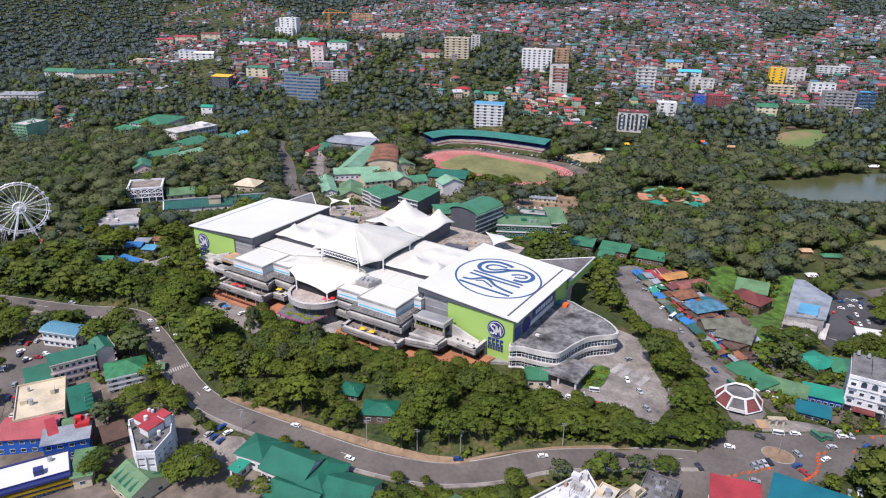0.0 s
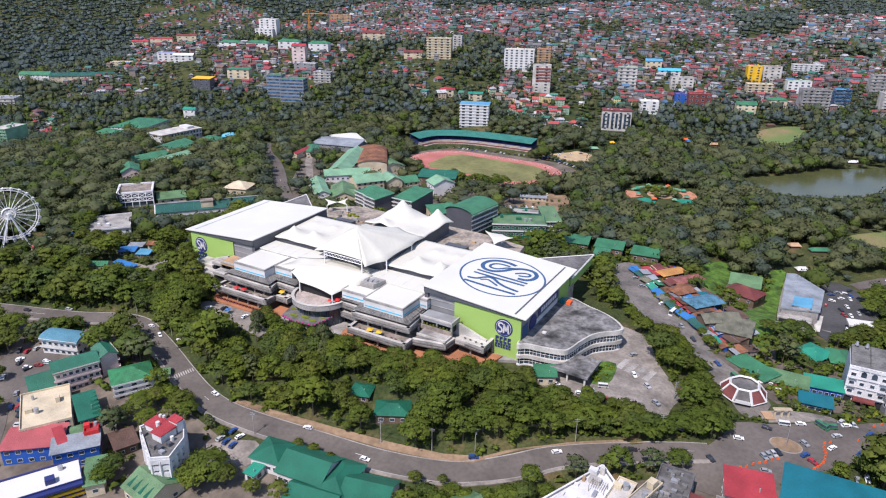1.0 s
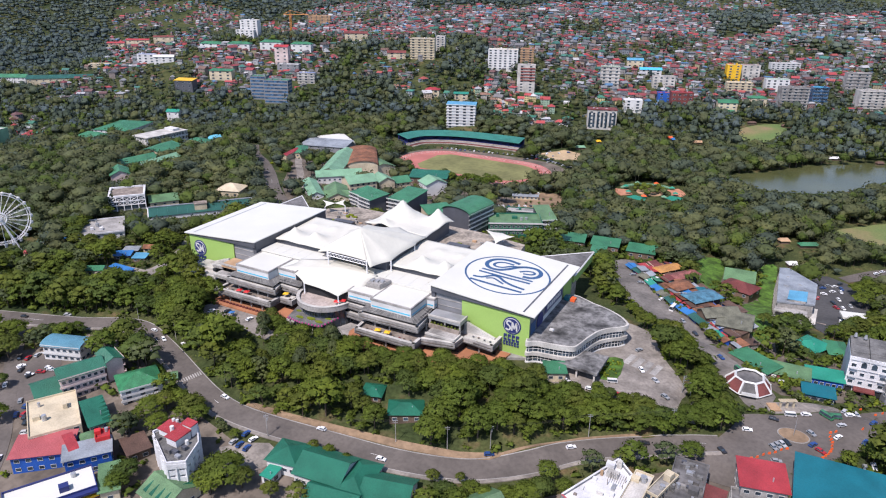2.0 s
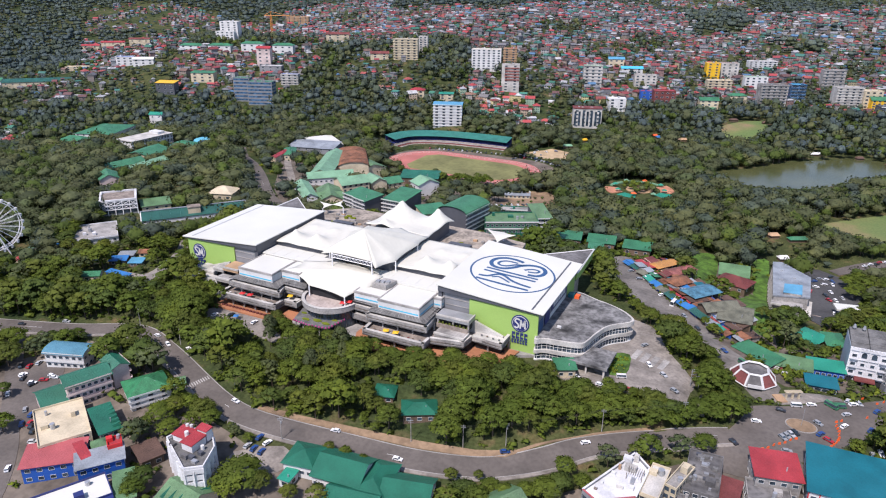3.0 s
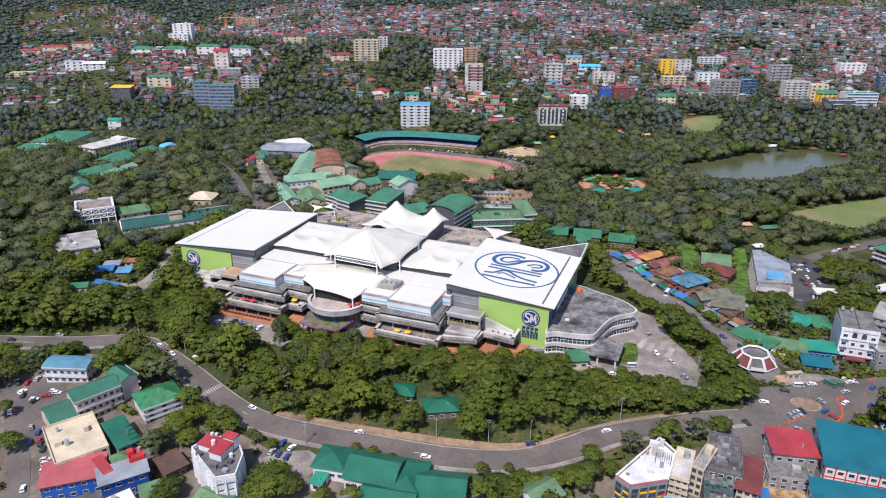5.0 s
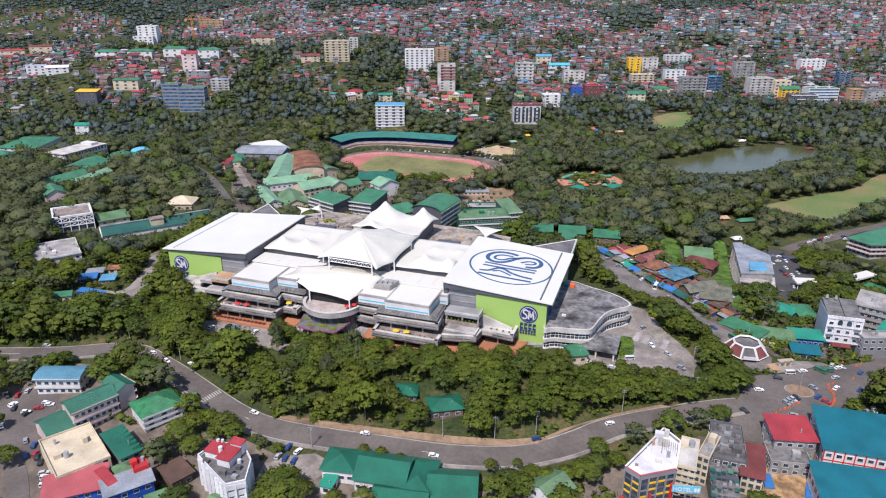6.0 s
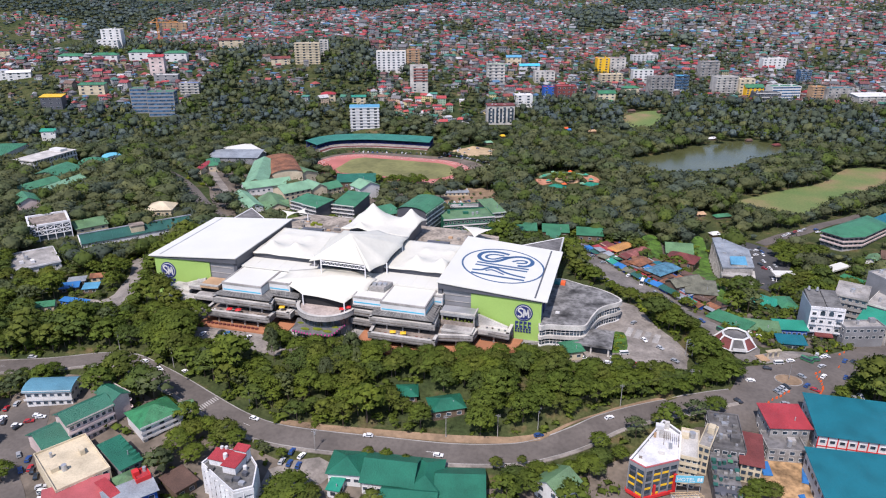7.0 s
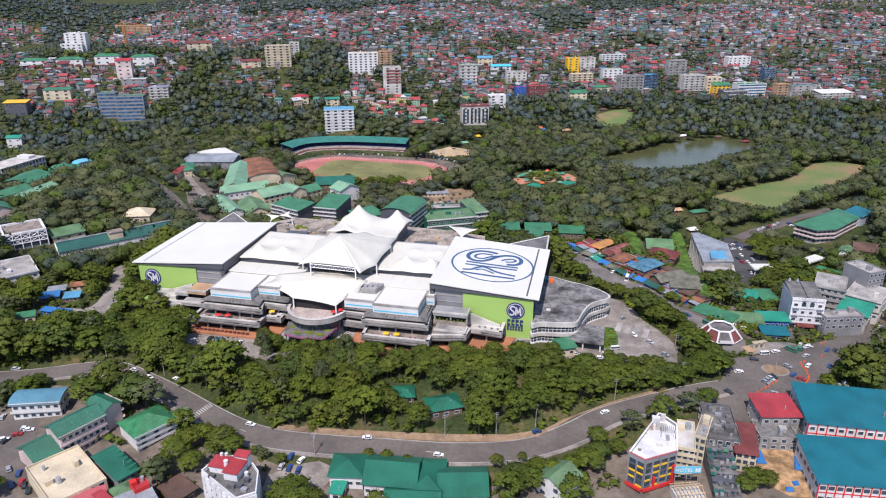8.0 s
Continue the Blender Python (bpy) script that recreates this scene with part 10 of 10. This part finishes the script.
def lobed_crown(seed, radius, tall, segs, rings, leaves, leaf, lobes=8, depth=0.34):
    """A round crown seen from afar: one lobed dense heart under a coat of small leaf sprays."""
    r = np.random.default_rng(seed)
    d = r.normal(size=(lobes, 3))
    d[:, 2] = np.abs(d[:, 2]) * 0.8
    d /= np.linalg.norm(d, axis=1)[:, None]
    amp, wide = r.uniform(0.5, 1.1, lobes) * depth, r.uniform(0.05, 0.13, lobes)
    stretch = np.array([radius * r.uniform(0.88, 1.1), radius * r.uniform(0.88, 1.1), tall * 0.40])

    def at(az, el):
        q = np.stack([np.cos(el) * np.cos(az), np.cos(el) * np.sin(az), np.sin(el)], -1)
        k = 0.76 + (amp * np.exp((q @ d.T - 1) / wide)).sum(-1)
        return q * k[..., None] * stretch + np.array([0, 0, tall * 0.56])

    def normal(az, el):
        e = 0.05
        n = np.cross(at(az + e, el) - at(az - e, el), at(az, el + e) - at(az, el - e))
        n /= np.linalg.norm(n, axis=-1)[..., None] + 1e-6
        # normal raised so that the crown's top catches more sun
        n[..., 2] += 0.22
        return n / np.linalg.norm(n, axis=-1)[..., None]

    els = np.linspace(-0.55, 1.18, rings)
    az, el = np.meshgrid(np.arange(segs) * 2 * math.pi / segs, els)
    az = az + (np.arange(rings) % 2)[:, None] * math.pi / segs + r.uniform(-0.1, 0.1, az.shape)
    mid = np.array([0, 0, tall * 0.56])
    v = [(mid + (at(az, el) - mid) * 0.86).reshape(-1, 3), mid + (at(np.array([0.3]), np.array([1.5])) - mid) * 0.86]
    ns = [normal(az, el).reshape(-1, 3), np.array([[0, 0, 1.0]])]
    t = []
    for j in range(rings - 1):
        for i in range(segs):
            a, b = j * segs + i, j * segs + (i + 1) % segs
            t += [(a, b, b + segs), (a, b + segs, a + segs)]
    top = rings * segs
    t += [((rings - 1) * segs + i, (rings - 1) * segs + (i + 1) % segs, top) for i in range(segs)]
    n0 = top + 1
    laz, lel = r.uniform(0, 2 * math.pi, leaves), np.arcsin(r.uniform(-0.38, 0.99, leaves))
    n = normal(laz, lel)
    p = mid + (at(laz, lel) - mid) * r.uniform(0.84, 1.26, (leaves, 1))
    nrm = n + r.normal(size=n.shape) * 0.6
    nrm /= np.linalg.norm(nrm, axis=1)[:, None]
    u = np.cross(nrm, r.normal(size=n.shape))
    u /= np.linalg.norm(u, axis=1)[:, None]
    w = np.cross(nrm, u)
    sz = leaf * r.uniform(0.5, 1.4, (leaves, 1))
    v.append(np.stack([p + u * sz, p - u * sz * 0.6 + w * sz * 0.9, p - u * sz * 0.55 - w * sz * 0.8], 1).reshape(-1, 3))
    sn = n + r.normal(size=n.shape) * 0.5
    ns.append(np.repeat(sn / np.linalg.norm(sn, axis=1)[:, None], 3, axis=0))
    return np.concatenate(v), np.concatenate([np.array(t), np.arange(leaves * 3).reshape(-1, 3) + n0]), np.concatenate(ns)


def trunk_form(seed, tall, r0=0.32):
    """A tapered trunk with a few limbs."""
    r = random.Random(seed)
    g = Geo()
    g.tube(0, 0, -0.6, tall * 0.45, r0, r0 * 0.7, 7)
    g.tube(0, 0, tall * 0.45, tall * 0.72, r0 * 0.7, r0 * 0.3, 6)
    for i in range(4):
        a = i * 1.57 + r.uniform(-0.5, 0.5)
        g.beam((0, 0, tall * r.uniform(0.33, 0.5)), (math.cos(a) * tall * 0.24, math.sin(a) * tall * 0.24, tall * r.uniform(0.6, 0.78)), r0 * 0.35, 0, 5)
    return g


LEAF_KINDS = ["leaf", "leaf_dark", "leaf_olive", "leaf", "leaf_grey", "leaf"]


def with_trunk(seed, crown, tall):
    """A crown on a plain tapered trunk, for trees seen from far."""
    v, t, soft = crown
    if not tall:      # too far off for its stem to show
        return v, t, np.full(len(t), seed % 6, int), soft
    g = Geo()
    g.tube(0, 0, -0.6, tall * 0.6, 0.32, 0.15, 3)
    tv, tt, tm = as_arrays([g])
    side = tv * np.array([1, 1, 0]) + np.array([0, 0, 1e-3])
    return np.concatenate([v, tv]), np.concatenate([t, tt + len(v)]), np.concatenate([np.full(len(t), seed % 6, int), np.full(len(tt), 6, int)]), np.concatenate([soft, side / np.linalg.norm(side, axis=1)[:, None]])


ALL = [(-3000, 60), (1100, 60), (1100, 3000), (-3000, 3000)]
tx, ty = [], []
for step, lo, hi in ((5.9, 0, 480), (7.4, 480, 900), (9.7, 900, 1500), (19.5, 1500, 3200)):
    fx, fy = spread(step, ALL, 0.48)
    d = np.hypot(fx + 50, fy + 25)
    tx.append(fx[(d >= lo) & (d < hi)])
    ty.append(fy[(d >= lo) & (d < hi)])
tx, ty = np.concatenate(tx), np.concatenate(ty)
keep = free(tx, ty, 2.0)
in_town = inside(tx, ty, TOWN)
for h in HAMLETS + QUARTERS:
    in_town |= inside(tx, ty, h)
green = soft_noise(tx, ty, 220, 3)
share = np.where(in_town, np.clip(0.34 + (green - 0.5) * 1.3, 0.16, 0.9), 0.95)
for h in HAMLETS:
    share = np.where(inside(tx, ty, h), 0.55, share)
for q in QUARTERS:
    share = np.where(inside(tx, ty, q), 0.36, share)
for w in WOODS:
    share = np.where(inside(tx, ty, w), 0.97, share)
    in_town &= ~inside(tx, ty, w)
# built-up blocks by the roads keep few trees
BUILT = [[(-420, 60), (-345, 178), (-268, 158), (-200, 150), (-150, 160), (-120, 172), (-90, 200), (-50, 228), (20, 250), (90, 340), (140, 330), (120, 150), (-100, 60)],
         [(-140, 430), (-84, 470), (20, 540), (120, 520), (150, 380), (60, 330), (-30, 312), (-80, 362)],
         [(-520, 560), (-480, 480), (-440, 430), (-300, 400), (-230, 440), (-225, 600), (-420, 580)]]
BUILT.append([(-75, 160), (-75, 205), (-40, 232), (6, 246), (60, 246), (160, 240), (160, 60), (-60, 60)])
for b, few in zip(BUILT, (0.05, 0.46, 0.34, 0.0)):
    share = np.where(inside(tx, ty, b), few, share)
keep &= rng.random(len(tx)) < share
tx, ty = tx[keep], ty[keep]
far = np.hypot(tx + 50, ty + 25)
tz = height(tx, ty)
turn = rng.uniform(0, 6.28, len(tx))
size = np.clip(rng.lognormal(-0.06, 0.32, len(tx)), 0.42, 1.75) * (0.72 + 0.52 * soft_noise(tx, ty, 90, 11))
size = np.where(far > 480, 1.15 * size ** 0.70, size)
size = np.where(in_town[keep], size * 0.68, size)

AX, AY = from_camera(tx, ty)
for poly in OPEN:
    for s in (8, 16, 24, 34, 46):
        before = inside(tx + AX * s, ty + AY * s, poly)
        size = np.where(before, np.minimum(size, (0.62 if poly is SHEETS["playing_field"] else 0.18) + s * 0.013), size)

# trees on the camera side of larger buildings and near yards are shrunk too
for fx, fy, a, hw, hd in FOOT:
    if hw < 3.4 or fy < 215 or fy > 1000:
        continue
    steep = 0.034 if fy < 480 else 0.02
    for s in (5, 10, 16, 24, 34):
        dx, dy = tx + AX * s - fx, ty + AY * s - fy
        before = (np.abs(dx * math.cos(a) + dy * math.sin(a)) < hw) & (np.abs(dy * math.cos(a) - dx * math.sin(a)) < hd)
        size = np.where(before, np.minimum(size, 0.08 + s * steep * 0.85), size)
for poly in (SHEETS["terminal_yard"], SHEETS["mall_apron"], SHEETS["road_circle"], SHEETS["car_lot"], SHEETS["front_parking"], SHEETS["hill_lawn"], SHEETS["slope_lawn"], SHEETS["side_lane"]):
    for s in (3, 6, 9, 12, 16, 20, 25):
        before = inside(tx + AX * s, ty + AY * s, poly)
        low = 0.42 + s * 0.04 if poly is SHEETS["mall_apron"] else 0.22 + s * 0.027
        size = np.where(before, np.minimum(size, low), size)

# trees between the camera and the mall's front are lowered for the view
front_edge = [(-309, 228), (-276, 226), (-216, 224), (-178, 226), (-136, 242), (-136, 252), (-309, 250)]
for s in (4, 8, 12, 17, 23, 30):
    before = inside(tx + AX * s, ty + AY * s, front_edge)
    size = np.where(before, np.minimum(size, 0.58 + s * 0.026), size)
# trees on the camera side of the left roads are shrunk for the view
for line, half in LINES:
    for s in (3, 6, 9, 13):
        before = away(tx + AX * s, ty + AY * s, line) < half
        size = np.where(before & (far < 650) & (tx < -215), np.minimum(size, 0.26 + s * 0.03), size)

near_forms = [(leafy_crown(k, 36, 40, 0.40, 6.4 + 0.6 * (k % 3), 12.5, flat=0.42, big=0.66 + 0.06 * (k % 2), dome=1.25, own=0.5), trunk_form(k, 12.5)) for k in range(7)]
NEAR_TREES = 300
front = np.nonzero(inside(tx, ty, [(-345, 200), (-120, 178), (-40, 240), (-60, 345), (-100, 400), (-125, 262), (-300, 215), (-345, 240)]))[0]
front = front[np.argsort(far[front])]
thinned = front[rng.random(len(front)) < 0.28]
front = np.setdiff1d(front, thinned)[:NEAR_TREES]
crown_meshes, trunk_meshes = [], []
for k, ((v, t, soft), tr) in enumerate(near_forms):
    crown_meshes.append(fast_mesh("crown", v, t, [("leaf", "leaf_olive", "leaf", "leaf_dark", "leaf", "leaf", "leaf_olive")[k]], None, soft))
    trunk_meshes.append(tr.mesh("trunk", "trunk"))
slim_crown = fast_mesh("crown", *near_forms[2][0][:2], ["leaf_grey"], None, near_forms[2][0][2])
for i in front:
    k = int(rng.integers(len(near_forms)))
    t = thing("tree", float(tx[i]), float(ty[i]), float(tz[i]), math.degrees(turn[i]), "leafy broad green tree in the wood below the mall", "tree", "wood below the mall")
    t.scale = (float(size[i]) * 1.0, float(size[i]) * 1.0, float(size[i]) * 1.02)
    part("crown", crown_meshes[k], None, t)
    part("trunk", trunk_meshes[k], None, t)
# single trees between the houses below the road: x, y, size
GARDEN_TREES = (
    (-326.6, 169.8, 1.34), (-302.4, 168.3, 1.39), (-356.2, 173.8, 0.78), (-367.5, 165.7, 0.79), (-264.4, 139, 0.83), (-262.7, 145.4, 1.15), (-260.8, 152, 1.16),
    (-256.3, 156, 1.05), (-247.4, 155.1, 1.13), (-241.3, 153.6, 0.92), (-241.2, 114.7, 1.15), (-239.3, 110, 1.05), (-205.6, 132.1, 1.7), (-198.4, 135, 1.15),
    (-206.8, 126.8, 1.38), (-368.3, 142.8, 1.6), (-381.7, 153.6, 1.6), (-346, 125.8, 0.9), (-321.9, 110.4, 1.13), (-253.3, 140.8, 0.92), (-185.2, 137, 0.81),
    (-177.6, 164.1, 0.6), (-185.4, 163.4, 0.5), (-169.1, 164.1, 0.5), (-125.4, 167.4, 1.1), (-119.3, 164.8, 1.32), (-117.5, 174.1, 0.75), (-133.5, 173.2, 0.64),
    (-110.3, 173.4, 0.95), (-123.9, 178.3, 0.4), (-104.3, 178.5, 0.75), (-100.1, 186.2, 0.55), (-86, 191.8, 0.8), (-47.6, 232.8, 0.9), (-263.5, 133.3, 0.72),
    (-33.4, 186.5, 1.05), (-28.5, 188, 0.8), (-37.5, 183, 0.8), (-93.3, 187, 1.1), (-94.4, 196, 0.95), (-97, 181, 1.1),
)
# belt between the driveway and the junction
BELT_TREES = (
    (-85.5, 233.6, 1.16), (-81.6, 241.3, 0.98), (-74.7, 240.7, 1.07), (-68.1, 240.8, 1.16), (-63, 245.1, 0.97), (-57.3, 246.4, 1.07), (-53, 254.1, 1.09),
    (-50.7, 265.6, 1.02), (-44, 260.8, 1.21), (-42.7, 271.8, 1.14),
    (-37.5, 262.6, 0.91), (-51.6, 281.3, 0.96), (-51.6, 294.1, 0.99),
    (-57.6, 300.7, 1), (-45.9, 285.6, 0.96), (-65.8, 309.9, 0.91), (-74.6, 321.8, 0.94), (-92.5, 231.7, 1.06), (-79, 235.5, 0.8), (-70, 237.6, 0.75), (-60.5, 241.8, 0.7), (-47.5, 254, 0.8),
)
# trees round the car park below the college, and before the running track
LOT_TREES = (
    (16, 470, 1.35), (21, 482, 1.5), (12, 488, 1.1), (18, 494, 1.3), (27, 488, 1.5), (35, 489, 1.6), (43, 494, 1.3), (24, 466, 1.2), (22, 432, 1.4), (29, 435, 1.3),
    (36, 439, 1.2), (6, 398, 1.1), (13, 411, 1.2), (0, 391, 1.0), (20, 441, 1.1), (12, 427, 1.0), (-18, 385, 1.35), (-24, 389, 1.1), (-36, 380, 0.9),
    (-488, 288, 1.3), (-495, 284, 1.2), (-503, 292, 1.3), (-481, 262, 1.3), (-473, 252, 1.4), (-463, 247, 1.2), (-455, 253, 1.0), (-488, 270, 1.2), (-449, 248, 1.3), (-442, 258, 1.1),
    (-336, 589, 0.8), (-321, 579, 1.2), (-308, 577, 1.3), (-303, 588, 1.0), (-359, 588, 0.8), (-422, 596, 0.8), (-415, 600, 0.9), (-286, 594, 0.6), (-278, 596, 0.6),
)
for x, y, k in LOT_TREES:
    t = thing("tree", x, y, ground_z(x, y), 31 * x, "broad shade tree beside the parked cars" if x > -100 else "leafy tree before low buildings behind the mall" if y < 500 else "leafy tree before the running track", "tree", "single shade trees")
    t.scale = (0.78 * k, 0.78 * k, 0.5 * k + 0.2)
    part("crown", crown_meshes[int(x) % 7], None, t)
    part("trunk", trunk_meshes[int(x) % 7], None, t)
# slender tall trees before the mall's entrance
for i, (x, y, k) in enumerate(((-213.9, 213.5, 1.25), (-216.5, 203, 1.0), (-219.7, 197.5, 1.1), (-209, 208, 1.0), (-257, 212, 1.0), (-252, 206, 0.9))):
    t = thing("tree", x, y, ground_z(x, y), 71 * i, "slender tall grey green tree before the mall entrance", "tree", "slender trees by the entrance")
    t.scale = (0.52 * k, 0.52 * k, 1.18 * k)
    part("crown", slim_crown, None, t)
    part("trunk", trunk_meshes[i], None, t)
for i, (x, y, k) in enumerate(GARDEN_TREES + BELT_TREES):
    garden = i < len(GARDEN_TREES)
    t = thing("tree", x, y, ground_z(x, y), 47 * i, "leafy round-crowned tree standing between houses" if garden else "broad leafy tree in the belt beside the driveway", "tree", "garden trees between the houses" if garden else "belt beside the driveway")
    t.scale = (0.78 * k, 0.78 * k, 0.5 * k + 0.22)
    part("crown", crown_meshes[i % 7], None, t)
    part("trunk", trunk_meshes[i % 7], None, t)
rest = np.ones(len(tx), bool)
rest[front] = False
rest[thinned] = False
# far and distant woods wear the leaf colours with haze painted in
for name, lo, hi, forms, mats in (
        ("near_wood", 0, 480, [with_trunk(k, leafy_crown(20 + k, 17, 17, 0.50, 6.2, 12, flat=0.42, big=0.86, dome=1.22, own=0.5), 12) for k in range(6)], LEAF_KINDS + ["trunk"]),
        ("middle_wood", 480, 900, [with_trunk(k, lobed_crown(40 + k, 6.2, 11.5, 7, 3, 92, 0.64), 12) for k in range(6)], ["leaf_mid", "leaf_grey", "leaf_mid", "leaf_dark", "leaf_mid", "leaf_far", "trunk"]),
        ("far_wood", 900, 1500, [with_trunk(k, lobed_crown(60 + k, 7.6, 11.5, 6, 2, 28, 0.95, 6), 0)for k in range(6)], ["leaf_far", "leaf_dark", "leaf_far", "leaf_haze", "leaf_mid", "leaf_far", "trunk"]),
        ("distant_wood", 1500, 5000, [with_trunk(k, lobed_crown(80 + k, 12, 13, 5, 2, 10, 1.8, 5), 0) for k in range(6)], ["leaf_haze", "leaf_haze", "leaf_far", "leaf_haze", "leaf_haze", "leaf_far", "trunk"])):
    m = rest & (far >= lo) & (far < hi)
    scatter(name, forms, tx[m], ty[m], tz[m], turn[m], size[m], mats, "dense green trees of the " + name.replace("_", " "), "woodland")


# undergrowth below and between the nearer trees
bx, by = spread(5.2, [(-560, 90), (120, 90), (120, 520), (-560, 520)], 0.5)
ok = free(bx, by, 0.4) & (rng.random(len(bx)) < np.where(inside(bx, by, BUILT[3]), 0.0, np.where(inside(bx, by, BUILT[0]), 0.25, 0.8))) & (np.hypot(bx + 50, by + 25) < 520)
bx, by = bx[ok], by[ok]
bush = []
for k in range(5):
    v, tr, soft = leafy_crown(120 + k, 2, 9, 0.6, 2.8, 2.6, big=1.3)
    v = v * np.array([1, 1, 0.9]) - np.array([0, 0, 0.5])
    bush.append((v, tr, np.zeros(len(tr), int), soft))
scatter("undergrowth", bush, bx, by, height(bx, by), rng.uniform(0, 6.28, len(bx)), np.clip(rng.lognormal(0.12, 0.35, len(bx)), 0.5, 2.2), ["leaf"], "low bushes and undergrowth between the trees", "bushes")
gx, gy = spread(17, [(-560, 90), (120, 90), (120, 520), (-560, 520)], 0.5)
ok = free(gx, gy, 0.4) & (rng.random(len(gx)) < 0.16)
gx, gy = gx[ok], gy[ok]
scatter("flowering_bushes", bush, gx, gy, height(gx, gy), rng.uniform(0, 6.28, len(gx)), rng.uniform(0.9, 1.6, len(gx)), ["leaf_lime"], "bright yellow green bushes", "bushes")

# low yellow green bushes on the plot by the drop-off
px, py = rng.uniform(-96.5, -89.2, 34), rng.uniform(263, 281.5, 34)
ok = inside(px, py, SHEETS["garden_plot"])
px, py = px[ok], py[ok]
scatter("plot_bushes", bush, px, py, height(px, py) + 0.45, rng.uniform(0, 6.28, len(px)), rng.uniform(0.3, 0.6, len(px)), ["leaf_lime"], "low clipped yellow green bushes on the plot", "bushes")

# a grove before the running track and bushes by the lake
gx, gy = rng.uniform(-356, -304, 26), rng.uniform(566, 588, 26)
scatter("grove", [with_trunk(k, leafy_crown(20 + k, 15, 17, 0.55, 5.6, 12, flat=0.42, big=0.86, dome=1.22, own=0.5), 12) for k in range(6)], gx, gy, height(gx, gy), rng.uniform(0, 6.28, 26), rng.uniform(0.6, 1.15, 26), LEAF_KINDS + ["trunk"], "loose grove of trees before the running track", "woodland")
px, py = [], []
for k in range(16):
    a, r0 = 2.4 * k, 6 + 11 * ((k * 7) % 16) / 16
    px.append(-166 + r0 * math.cos(a))
    py.append(646 + r0 * math.sin(a))
px, py = np.array(px), np.array(py)
scatter("playground_trees", [with_trunk(k, lobed_crown(40 + k, 6.2, 11.5, 7, 3, 112, 0.58), 12) for k in range(6)], px, py, height(px, py), rng.uniform(0, 6.28, 16), rng.uniform(0.45, 0.75, 16), LEAF_KINDS + ["trunk"], "small shade trees inside the round playground", "woodland")
